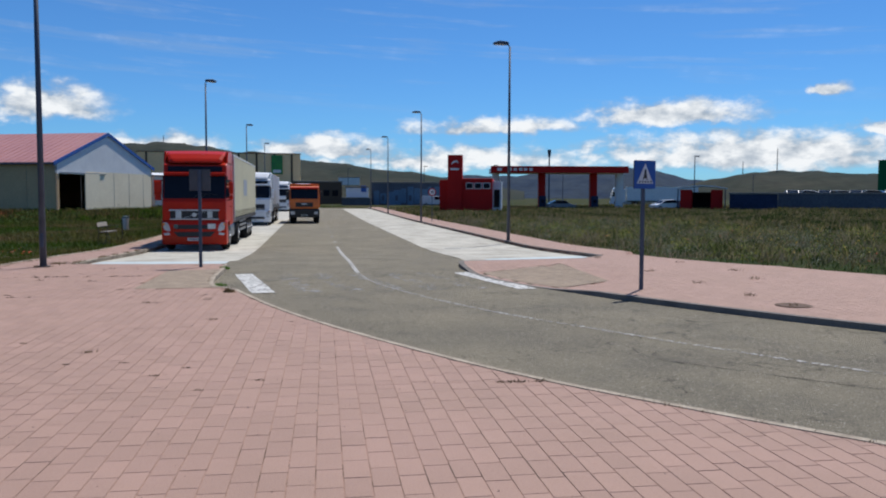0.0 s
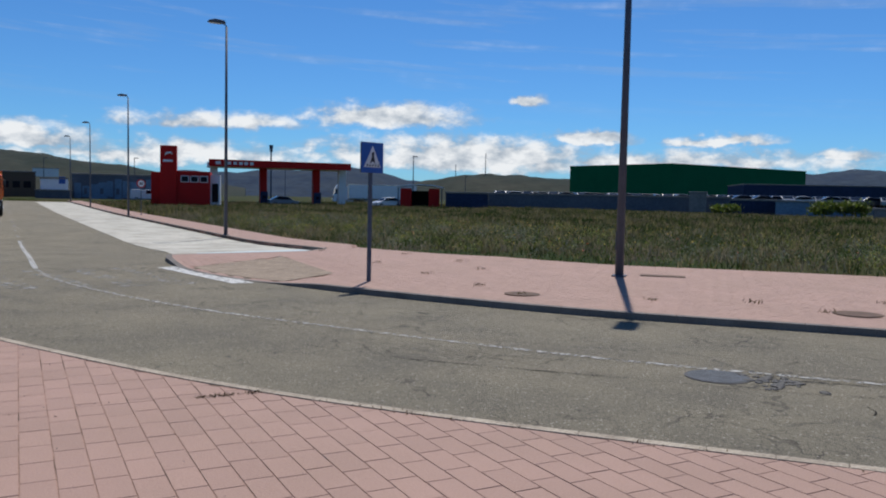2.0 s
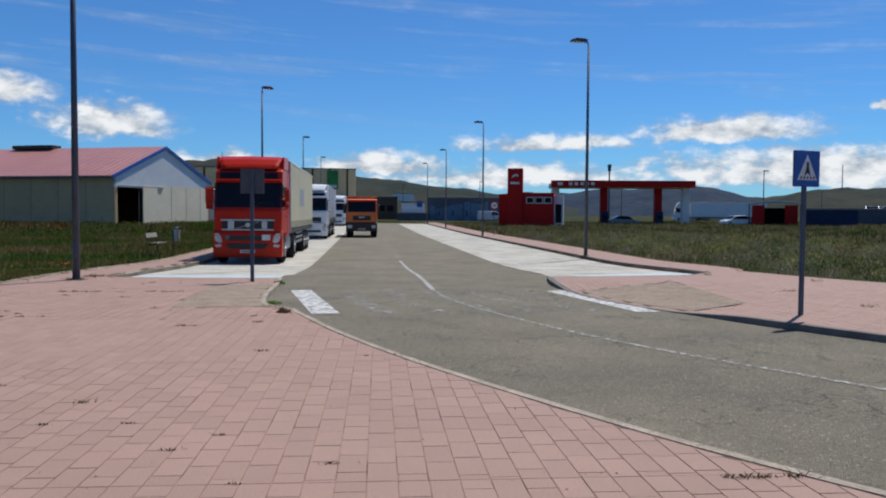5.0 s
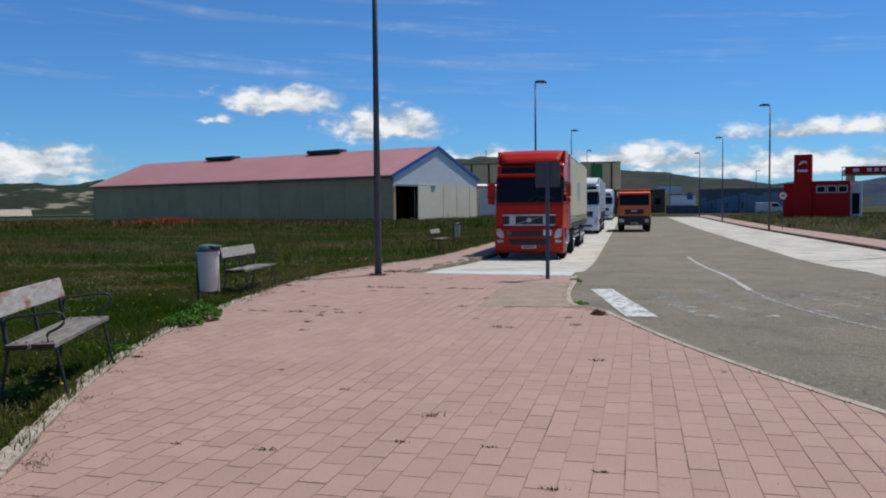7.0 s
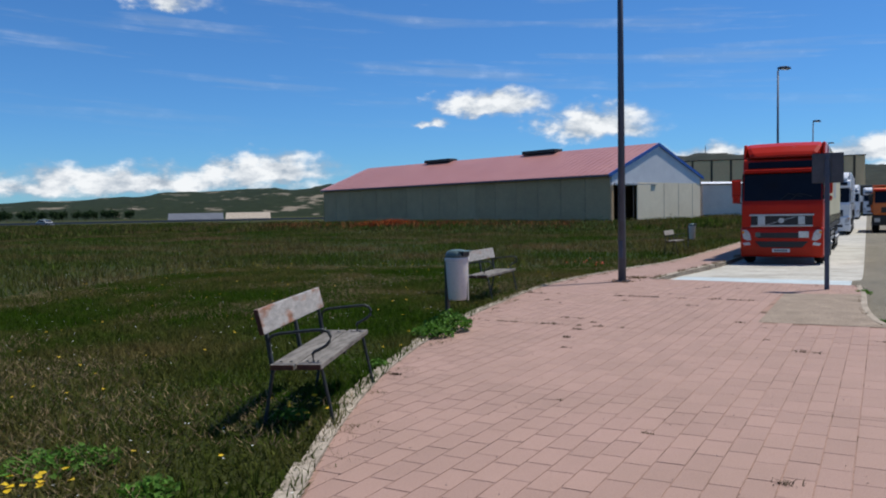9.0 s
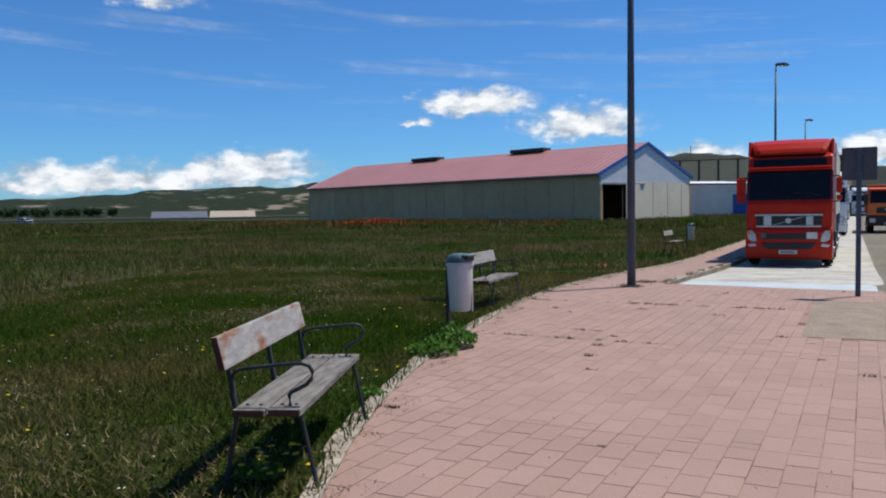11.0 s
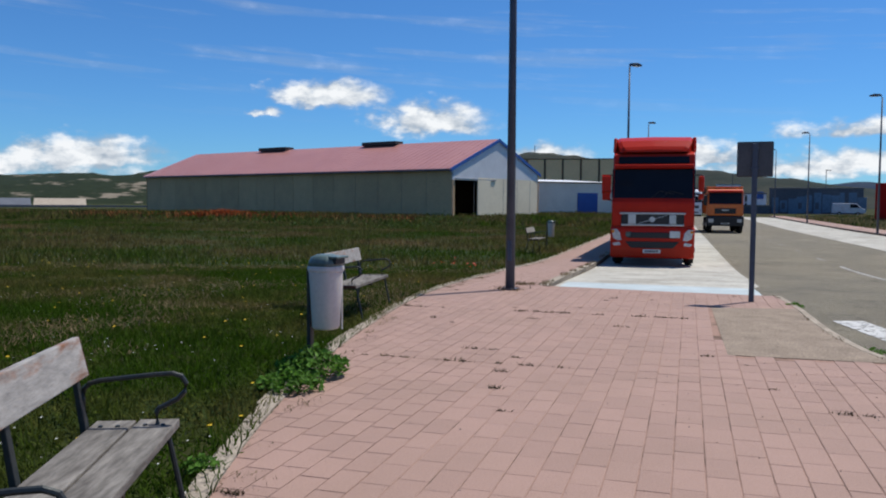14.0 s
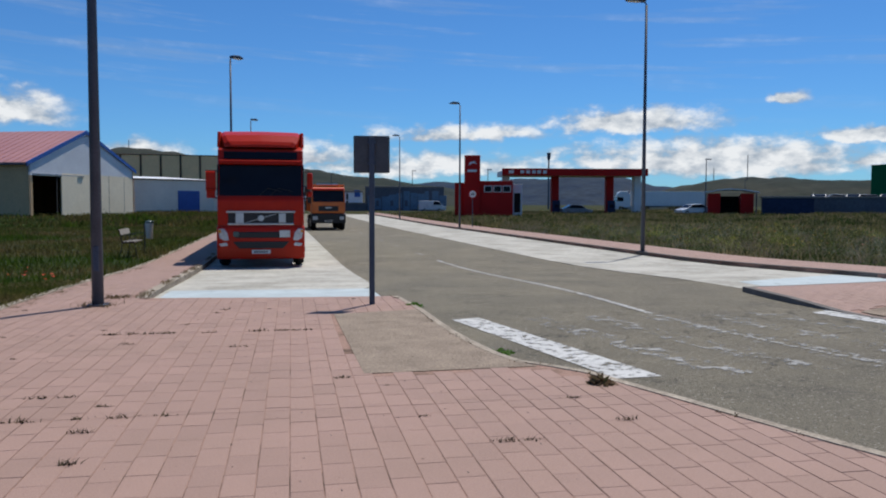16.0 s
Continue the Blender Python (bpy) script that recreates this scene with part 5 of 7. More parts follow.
# ---- buildings ----
def hangar():
    W, L, E, A = 20.5, 64.0, 5.95, 10.0
    t = thing("hangar", "long farm shed with a red sheet roof and precast walls", "shed", pose(-0.26, 105.2, -0.1, 0, 0, 53.13))
    n = 16
    for k in range(n):
        part("wall_panel", box(0, k * L / n + 0.03, -0.3, 0.22, (k + 1) * L / n - 0.03, E, 0.02), HANGAR_WALL, t)
    part("wall_core", box(0.05, 0, -0.3, 0.2, L, E - 0.02), GREY_WALL, t)
    part("side_wall", box(W - 0.2, 0, -0.3, W, L, E), HANGAR_WALL, t)
    part("back_wall", prism([(0, -0.3), (W, -0.3), (W, E), (W / 2, A - 0.1), (0, E)], "y", L - 0.2, L), HANGAR_WALL, t)
    d0, d1, dh = 0.55, 5.6, 4.55
    part("front_wall", prism([(d1, -0.3), (W, -0.3), (W, E - 1.0), (d1, E - 1.0)], "y", 0, 0.22), HANGAR_FRONT, t, "pale rendered gable wall")
    part("gable", prism([(0, E - 1.0), (W, E - 1.0), (W, E), (W / 2, A - 0.1), (0, E)], "y", 0.01, 0.2), WHITE_METAL, t, "white sheet gable")
    part("door_lintel", box(0, 0.0, dh, d1, 0.2, E - 1.0), WHITE_METAL, t)
    part("door_jamb", box(0, 0.0, -0.3, d0, 0.2, dh), HANGAR_WALL, t)
    part("sliding_door", box(d1 - 0.3, -0.14, 0.0, d1 + 2.6, -0.06, dh + 0.1, 0.01), HANGAR_FRONT, t)
    part("door_rail", box(d0, -0.12, dh + 0.1, d1 + 4, -0.02, dh + 0.22), RIM, t)
    for k in range(1, 6):
        part("front_joint", box(k * W / 6 + 1.2, -0.012, 0, k * W / 6 + 1.26, 0.0, E - 1.0), GREY_WALL, t)
    part("floor", box(0.2, 0.2, -0.25, W - 0.2, L - 0.2, -0.05), GREY_WALL, t)
    for s, x0 in ((1, -0.5), (-1, W + 0.5)):
        zz = E - 0.5 * (A - E) / (W / 2)
        part("roof", prism([(x0, zz), (W / 2, A), (W / 2, A + 0.14), (x0, zz + 0.14)], "y", -0.07, L + 0.35), RED_ROOF, t, "red sheet metal roof slope")
        part("roof_trim", prism([(x0 - s * 0.05, zz - 0.28), (W / 2, A - 0.28), (W / 2, A + 0.17), (x0 - s * 0.05, zz + 0.17)], "y", -0.16, -0.075), BLUE_TRIM, t, "blue roof edge")
    for y in (17.0, 40.0):
        part("ridge_vent", box(W / 2 - 0.9, y, A + 0.05, W / 2 + 0.9, y + 6.5, A + 0.55, 0.05), CHASSIS, t, "dark ridge vent")
    bm = bmesh.new()
    for k in range(63):
        y = k * 1.0 + 0.6
        for x0 in (-0.5,):
            prism([(x0, E - 0.04), (W / 2, A + 0.14), (W / 2, A + 0.175), (x0, E - 0.005)], "y", y, y + 0.07, bm=bm)
    part("roof_ribs", bm, RED_ROOF, t)
    part("gutter", box(-0.62, -0.3, E - 0.32, -0.45, L, E - 0.18, 0.02), GALV, t)


hangar()


def block(name, label, heading0, heading1, dist0, z0, z1, material, depth=14.0, dist1=None, roof=None, category="building"):
    """A flat-roofed building whose front runs between two headings; x along the front, y away from it."""
    a, b = polar(heading0, dist0), polar(heading1, dist1 or dist0)
    w = float(np.linalg.norm(b - a))
    t = thing(name, label, category, pose(a[0], a[1], z0, 0, 0, math.degrees(math.atan2(b[1] - a[1], b[0] - a[0]))))
    h = z1 - z0
    part("wall", box(0, 0, -1.0, w, depth, h, 0.03), material, t)
    part("roof_edge", box(-0.12, -0.12, h, w + 0.12, depth + 0.12, h + 0.22, 0.03), roof or GREY_WALL, t)
    return t, w, h


t, w, h = block("warehouse", "tan panelled warehouse with brown pilasters and a green poster", 4.5, 15.3, 190, -0.2, 11.6, TAN, 30, roof=BROWN)
for k in range(9):
    x = w * (k + 0.5) / 9
    part("pilaster", box(x - 0.2, -0.14, 0, x + 0.2, -0.01, h, 0.02), BROWN, t)
part("poster", box(w * 0.815, -0.3, h - 4.6, w * 0.885, -0.16, h - 0.3, 0.02), POSTER_GREEN, t, "green poster panel")
part("poster_band", box(w * 0.825, -0.34, h - 4.3, w * 0.875, -0.31, h - 3.6), SIGN_WHITE, t)
t, w, h = block("workshop", "low white workshop with a blue door", 5.6, 10.4, 133, -0.2, 4.9, WORKSHOP_WHITE, 14, dist1=140)
part("door", box(w * 0.52, -0.12, 0.0, w * 0.80, -0.02, 3.6, 0.02), BLUE_TRIM, t, "blue roller door")
part("roof_slope", prism([(-0.3, h + 0.2), (14.3, h + 0.2), (14.3, h + 1.0)], "x", -0.3, w + 0.3), WHITE_METAL, t)
t, w, h = block("annex", "white annex with a dark window and sloping roof", 10.4, 13.2, 140, -0.2, 3.7, WORKSHOP_WHITE, 10)
part("window", box(w * 0.35, -0.08, 1.3, w * 0.75, -0.01, 2.3, 0.01), WIND_GLASS, t)
t, w, h = block("factory", "dark brown factory at the end of the road", 14.8, 18.2, 172, -0.2, 4.9, BROWN, 20)
for k in range(5):
    part("window", box(w * (0.08 + k * 0.18), -0.08, 2.2, w * (0.08 + k * 0.18) + 1.2, -0.01, 3.4, 0.01), WIND_GLASS, t)
t, w, h = block("painted_wall", "long grey-blue wall with faded pale lettering bars", 20.3, 25.6, 152, -0.2, 4.4, SLATE, 12)
rnd = random.Random(3)
for k in range(11):
    x = 0.4 + k * w / 11
    part("mural_bar", box(x, -0.06, 0.4 + rnd.uniform(0, .6), x + rnd.uniform(.7, 1.4), -0.01, rnd.uniform(2.6, 4.2), 0.01), PALE_BLUE, t)
    if k % 2:
        part("mural_gap", box(x + 0.25, -0.1, 1.3, x + 0.75, -0.065, 2.3, 0.01), SLATE, t)
block("retaining_wall", "low slate-grey retaining wall", 18.2, 20.3, 148, -0.2, 1.5, SLATE, 6.0, category="wall")
block("white_house", "white house on the hillside", 17.9, 19.4, 330, 7.6, 9.6, WHITE_METAL, 12)
t, w, h = block("trailer_row", "row of white parked trailers", 18.5, 20.1, 150, 1.5, 3.5, TRUCK_WHITE, 2.5, category="trailer")
part("logo_patch", box(w * 0.66, -0.05, 1.2, w * 0.9, -0.005, 2.4), BLUE_TRIM, t)
for x in (w * .15, w * .45, w * .85):
    part("wheel_set", rod((x, 0.3, -0.1), (x, 2.2, -0.1), 0.4, None, 16), TYRE, t)


def station():
    m = pose(44.0, 87.7, 0.35, 0, 0, -31)
    t = thing("fuel_kiosk", "red fuel station kiosk with a tall sign tower", "kiosk", m)
    part("tower", box(-0.95, 0, -0.6, 0.82, 1.4, 6.62, 0.03), STATION_RED, t, "red sign tower")
    bm = prism([(-0.5, 5.45), (0.05, 5.75), (0.4, 5.6), (0.2, 5.95), (-0.3, 5.85)], "y", -0.05, -0.01)
    part("logo_shape", bm, SIGN_WHITE, t)
    part("logo_bar", box(-0.62, -0.05, 4.75, 0.42, -0.01, 5.0), SIGN_WHITE, t)
    part("kiosk_body", box(0.75, 0.3, -0.6, 4.5, 6.0, 3.75, 0.03), STATION_RED, t, "red clad kiosk")
    part("kiosk_wing", box(-2.1, 1.5, -0.6, -0.95, 6.0, 3.6, 0.03), STATION_RED, t)
    for x in (1.35, 2.4, 3.45):
        w = part("window", box(x, 0.22, 2.55, x + 0.75, 0.31, 3.15, 0.01), WIND_GLASS, t)
        part("window_frame", box(x - 0.08, 0.245, 2.47, x + 0.83, 0.29, 3.23, 0.01), SIGN_WHITE, w)
    part("shop_front", box(4.5, 1.5, -0.6, 5.6, 5.5, 3.4, 0.02), WHITE_METAL, t, "white shop front")
    part("shop_glass", box(4.7, 1.44, 0.2, 5.4, 1.49, 2.4, 0.01), WIND_GLASS, t)
    mc = pose(50.55, 105.65, 0.3, 0, 0, -25.3)
    c = thing("station_canopy", "flat fuel station canopy with a red fascia on red columns", "canopy", mc)
    part("roof", box(7.4, 0.12, 5.14, 27.2, 8.5, 5.85, 0.03), WHITE_METAL, c)
    part("fascia", box(7.2, -0.02, 5.09, 27.3, 0.11, 6.08, 0.02), STATION_RED, c, "red fascia")
    for x, w in ((8.1, .7), (9.7, .5), (10.5, .5), (11.3, .5), (12.0, .5), (12.8, .5)):
        part("fascia_mark", box(x, -0.06, 5.38, x + w, -0.025, 5.8, 0.01), SIGN_WHITE, c)
    for x in (8.1, 15.05, 22.8, 26.7):
        part("column", box(x - 0.5, 3.0, -0.7, x + 0.5, 4.2, 5.13, 0.03), STATION_RED if x in (15.05, 22.8) else WHITE_METAL, c)
    for x in (15.05, 22.8):
        f = thing("fuel_pump", "fuel pump under the canopy", "fuel pump", mc @ Matrix.Translation((x, 2.2, -0.35)), "fuel pumps")
        part("cabinet", box(-0.5, -0.25, 0, 0.5, 0.25, 2.1, 0.03), DARK_BLUE, f)
        part("screen", box(-0.25, -0.28, 1.1, 0.25, -0.245, 1.5, 0.01), WIND_GLASS, f)
        part("hose", tube([(0.5, 0, 1.4), (0.7, 0, 1.2), (0.7, 0, 0.6), (0.55, 0, 0.5)], 0.025), BLACK, f)
    car(mc @ pose(17.6, 1.0, -0.3, 0, 0, 95), CAR_GREY, "grey car beside the fuel pumps")
    car(pose(*polar(24.7, 146), 0.15, 0, 0, 70), CAR_WHITE, "white van before the painted wall", True)
    car(m @ pose(27.5, 13.0, -0.2, 0, 0, -70), CAR_WHITE, "white car in front of the car wash")


station()
p = polar(37.2, 162)
lorry(pose(p[0], p[1], 0.0, 0, 0, -122), TRUCK_WHITE, TRUCK_WHITE, "white articulated lorry parked behind the fuel station", True, 13.6)
t = thing("car_wash", "red car wash bays under a white arched roof", "car wash", pose(*polar(42.0, 112), 0.2, 0, 0, -44))
for x in (0.0, 3.9):
    part("bay_wall", prism([(0, -0.5), (5, -0.5), (5, 2.3), (0, 2.7)], "x", x, x + 1.5), STATION_RED, t)
# near-black back wall: shade inside the bays put into its colour
part("bay_back", box(0, 4.8, -0.5, 5.4, 5.0, 2.4), SHADE_IN, t)
part("roof", prism([(-0.6, 2.75), (1.2, 3.05), (2.7, 3.15), (4.4, 3.05), (6.0, 2.75), (6.0, 2.87), (4.4, 3.2), (2.7, 3.3), (1.2, 3.2), (-0.6, 2.87)], "y", -0.6, 5.6), WHITE_METAL, t, "white arched roof")
for x in (-0.3, 5.7):
    part("post", rod((x, 0, -0.5), (x, 0, 2.8), 0.08), GALV, t)
block("container", "dark navy container behind the weeds", 45.2, 48.2, 110, 0.2, 2.3, DARK_BLUE, 2.5, category="container")
block("car_lot_wall", "long slate-grey wall of the car lot", 48.2, 64.5, 118, -0.1, 2.35, SLATE, 1.0, category="wall", dist1=112)
block("transformer_box", "pale grey transformer box beside the wall", 61.9, 63.0, 108, -0.1, 2.9, GREY_WALL, 2.0, category="box")
block("blue_shed", "blue-grey shed beside the car lot", 67.3, 72.3, 108, -0.1, 2.0, PALE_BLUE, 6.0)
block("navy_shed", "dark navy metal shed beside the car lot", 64.5, 67.3, 112, -0.1, 2.1, DARK_BLUE, 6.0)
t, w, h = block("panel_wall", "wall of grey concrete panels", 73.0, 79.9, 96, -0.3, 1.3, GREY_WALL, 0.4, category="wall", dist1=84)
for k in range(8):
    part("panel_joint", box(w * k / 8, -0.05, -0.2, w * k / 8 + 0.08, -0.005, h), SLATE, t)
t, w, h = block("industrial_hall", "large green clad industrial hall", 53.7, 60.6, 262, -0.2, 12.6, GREEN_CLAD, 40, dist1=236, roof=GREEN_CLAD)
t, w, h = block("industrial_hall", "large green clad industrial hall, long face", 60.6, 68.9, 236, -0.2, 12.6, GREEN_CLAD, 40, dist1=285, roof=GREEN_CLAD)
block("blue_factory", "low dark blue factory behind the car lot", 65.2, 75.6, 190, -0.2, 6.0, DARK_BLUE, 20, dist1=200)
deck = thing("car_lot_deck", "raised gravel deck full of parked cars", "car lot", pose(*polar(48.0, 124), 0, 0, 0, 90 - 131), kind="structure")
part("deck", box(0, 0, -0.5, 62, 14, 1.55, 0.05), GREY_WALL, deck)
rnd = random.Random(11)
lot = car(pose(*polar(49.2, 130), 1.55, 0, 0, 35), CAR_GREY, "parked car shining in the car lot")
for k in range(40):
    hd = 49.0 + k * 0.63 + rnd.uniform(-.2, .2)
    p = polar(hd, 126.5 + 2 * (k % 2) + rnd.uniform(0, 3))
    c = copy_thing(lot, pose(p[0], p[1], 1.55, 0, 0, 35 + rnd.uniform(-14, 14) + 90 * (k % 3 == 0)))
    for o in c.children:
        if o.name.startswith("body"):
            o.data = o.data.copy()
            o.data.materials[0] = (CAR_GREY, CAR_DARK, CAR_WHITE, CAR_DARK, CAR_GREY)[k % 5]

# far left: farm buildings and the road with its guard rail
t, w, h = block("farm_barn", "grey-roofed farm barn far across the field", -30.2, -26.8, 250, -3.0, 0.4, GREY_WALL, 14)
part("roof_slope", prism([(-0.5, h), (14.5, h), (7, h + 2.0)], "x", -0.4, w + 0.4), SLATE, t, "grey sheet roof")
t, w, h = block("white_barn", "white-roofed farm barn far across the field", -26.5, -23.7, 250, -3.0, 0.4, BROWN, 14)
part("roof_slope", prism([(-0.5, h), (14.5, h), (7, h + 2.0)], "x", -0.4, w + 0.4), KERB, t, "white sheet roof")
a, b = polar(-48, 190), polar(-19, 215)
v = b - a
t = thing("guard_rail", "grey steel guard rail of a far road", "guard rail", pose(a[0], a[1], -0.2, 0, 0, math.degrees(math.atan2(v[1], v[0]))))
w = float(np.linalg.norm(v))
part("rail", box(0, -0.05, 0.5, w, 0.05, 0.85), GALV, t)
for k in range(int(w / 4)):
    part("post", box(k * 4.0, -0.05, -0.5, k * 4.0 + 0.12, 0.05, 0.6), GALV, t)
p = polar(-38.0, 196)
car(pose(p[0], p[1] + 3, -0.2, 0, 0, 75), CAR_WHITE, "white car on the far road")


# ---- hills and far trees ----
def hill(name, label, material, dist, profile, depth=500.0, seed=1):
    """A rounded ridge; profile: (heading, rise above the horizon in thousandths of the distance)."""
    hs = np.arange(profile[0][0], profile[-1][0] + 0.01, 0.35)
    rise = np.interp(hs, [p[0] for p in profile], [p[1] for p in profile])
    verts, faces = [], []
    rows = 9
    for i, (hd, r) in enumerate(zip(hs, rise)):
        for k in range(rows):
            f = k / (rows - 1)
            dd = dist + depth * (f * 1.3)
            up = math.sin(min(1.0, f * 1.3 + 0.0) * math.pi / 2) if f < 0.77 else math.cos((f - 0.77) / 0.23 * math.pi / 2)
            top = 1.5 + (dist + depth) * r / 1000
            nz = noise.fractal((hd * 0.35, f * 3.0, seed), 1.0, 2.0, 6) * 0.12 * top
            x, y = polar(hd, dd)
            verts.append((float(x), float(y), float(-3 + (top + 3) * up + nz * up)))
    n = len(hs)
    for i in range(n - 1):
        for k in range(rows - 1):
            a = i * rows + k
            faces.append((a, a + rows, a + rows + 1, a + 1))
    tagged(raw(name, verts, faces, material, smooth=True), label, "hill", kind="structure")


hill("backdrop_hill", "dark green scrubby hill behind the sheds", HILL, 600, ((-4, 18), (0, 40), (3, 57), (6, 63), (9, 58), (11.2, 52), (14, 48), (17, 41), (20, 35), (23, 30), (27, 20), (31, 8)), 350, 2)
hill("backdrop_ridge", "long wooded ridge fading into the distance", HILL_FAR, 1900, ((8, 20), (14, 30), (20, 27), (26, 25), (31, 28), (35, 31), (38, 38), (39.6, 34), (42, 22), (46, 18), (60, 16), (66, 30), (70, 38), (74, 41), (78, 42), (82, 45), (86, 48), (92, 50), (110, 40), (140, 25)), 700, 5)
hill("backdrop_mound", "low brown-green hill with masts", HILL, 700, ((40, 4), (43, 20), (45, 27), (47.7, 31), (50, 30), (54, 27), (58, 22), (64, 14), (70, 6)), 250, 9)
hill("backdrop_foothill", "dark wooded foothills", HILL, 800, ((64, 4), (70, 14), (76, 20), (82, 24), (90, 28), (110, 22), (130, 8)), 300, 4)
hill("backdrop_quarry", "quarried hillside with pale scars", QUARRY, 700, ((-70, 6), (-50, 12), (-42, 15), (-36, 20), (-31, 26), (-27, 28), (-23, 31), (-20, 34), (-14, 34), (-8, 30), (0, 20)), 300, 6)
hill("backdrop_behind", "low hills behind the plaza", HILL, 1200, ((120, 8), (150, 25), (180, 30), (210, 26), (250, 22), (290, 6)), 400, 13)
for hd, dist, z, hgt in ((47.7, 880, 26, 26), (45.6, 900, 26, 14), (6.2, 900, 56, 10)):
    p = polar(hd, dist)
    t = thing("mast", "thin steel mast on the hilltop", "mast", pose(p[0], p[1], z))
    part("pole", rod((0, 0, -6), (0, 0, hgt), 0.5, 0.35, 6), GALV, t)
p = polar(32.9, 170)
t = thing("lattice_tower", "slim lattice tower behind the station", "tower", pose(p[0], p[1], 0))
part("column", rod((0, 0, -1), (0, 0, 11.4), 0.20, 0.14, 6), GALV, t)
part("head", rod((0, 0, 10.4), (0, 0, 11.8), 0.28, 0.42, 8), GALV, t)
for hd, dist, hgt in ((29.0, 190, 9.5), (24.0, 210, 10), (18.6, 230, 10), (42.8, 150, 9.4), (33.8, 240, 10.5), (46.4, 260, 9)):
    p = polar(hd, dist)
    t = thing("street_lamp", "far grey street lamp", "street lamp", pose(p[0], p[1], -0.2), "far lamps")
    part("pole", rod((0, 0, 0), (0, 0, hgt), 0.12, 0.07, 6), GALV, t)
    part("lamp_head", box(-0.1, -0.15, hgt - 0.05, 1.0, 0.15, hgt + 0.12, 0.03), GALV, t)


def leafy(m, name, label, height, spread, count, seed, material=TREE_DARK, size=0.22):
    """A small tree or bush: forked trunk and a crown of many small leaf clumps."""
    r = random.Random(seed)
    t = thing(name, label, "tree" if name == "tree" else "bush", m)
    bm = rod((0, 0, -0.3), (0, 0, height * 0.45), height * 0.03, height * 0.018, 8)
    tips = []
    for k in range(6):
        a = k * 1.05 + r.uniform(-.3, .3)
        tip = (math.cos(a) * spread * 0.55, math.sin(a) * spread * 0.55, height * r.uniform(0.55, 0.85))
        rod((0, 0, height * r.uniform(0.2, 0.42)), tip, height * 0.014, height * 0.005, 6, bm)
        tips.append(tip)
    part("trunk", bm, BARK, t)
    vs, fs = [], []
    for k in range(count):
        c = tips[r.randrange(6)]
        p = Vector((c[0] + r.gauss(0, spread * .24), c[1] + r.gauss(0, spread * .24), max(0.05 * height, c[2] + r.gauss(0, height * .17))))
        q = Euler((r.uniform(0, 6.3), r.uniform(0, 6.3), r.uniform(0, 6.3))).to_matrix()
        s = size * r.uniform(.6, 1.5)
        b = len(vs)
        vs += [tuple(p + q @ Vector(v)) for v in ((-s, 0, 0), (0, -s * .5, s * .15), (s, 0, 0), (0, s * .5, s * .15))]
        fs.append((b, b + 1, b + 2, b + 3))
    raw("crown", vs, fs, material, t)
    return t


for k, (hd, dist, hh, sp, mt) in enumerate(((70.2, 100, 1.5, 1.5, BUSH), (71.8, 100, 1.7, 1.7, BUSH), (75.0, 97, 1.5, 1.5, TREE_DARK), (64.2, 104, 1.1, 1.7, BUSH), (77.0, 97, 1.0, 1.1, BUSH))):
    p = polar(hd, dist)
    leafy(pose(p[0], p[1], 0.3), "bush", "olive green bush before the sheds" if mt is BUSH else "dark green bush before the sheds", hh, sp, 900, 40 + k, mt)
rnd = random.Random(21)
first = leafy(pose(*polar(79, 430), -0.5), "tree", "dark green roadside tree in the distance", 6.0, 3.6, 700, 77, size=0.5)
for k in range(46):
    p = polar(78.6 + k * 0.42 + rnd.uniform(-.2, .2), 470 + rnd.uniform(0, 130))
    copy_thing(first, pose(p[0], p[1], -0.5, 0, 0, rnd.uniform(0, 360)))
for k in range(22):
    p = polar(-46 + k * 0.62 + rnd.uniform(-.2, .2), 560 + rnd.uniform(0, 60))
    copy_thing(first, pose(p[0], p[1], -0.5, 0, 0, rnd.uniform(0, 360)))


# ---- grass, weeds and flowers ----
rng = np.random.default_rng(4)


def tri_mesh(name, verts, tris, material, parent=None):
    me = bpy.data.meshes.new(name)
    me.vertices.add(len(verts))
    me.vertices.foreach_set("co", np.asarray(verts, np.float32).ravel())
    me.loops.add(tris.size)
    me.loops.foreach_set("vertex_index", tris.astype(np.int32).ravel())
    me.polygons.add(len(tris))
    me.polygons.foreach_set("loop_start", np.arange(0, tris.size, 3, dtype=np.int32))
    me.polygons.foreach_set("loop_total", np.full(len(tris), 3, np.int32))
    me.update(calc_edges=True)
    me.materials.append(material)
    ob = new(name, me)
    ob.parent = parent
    return ob


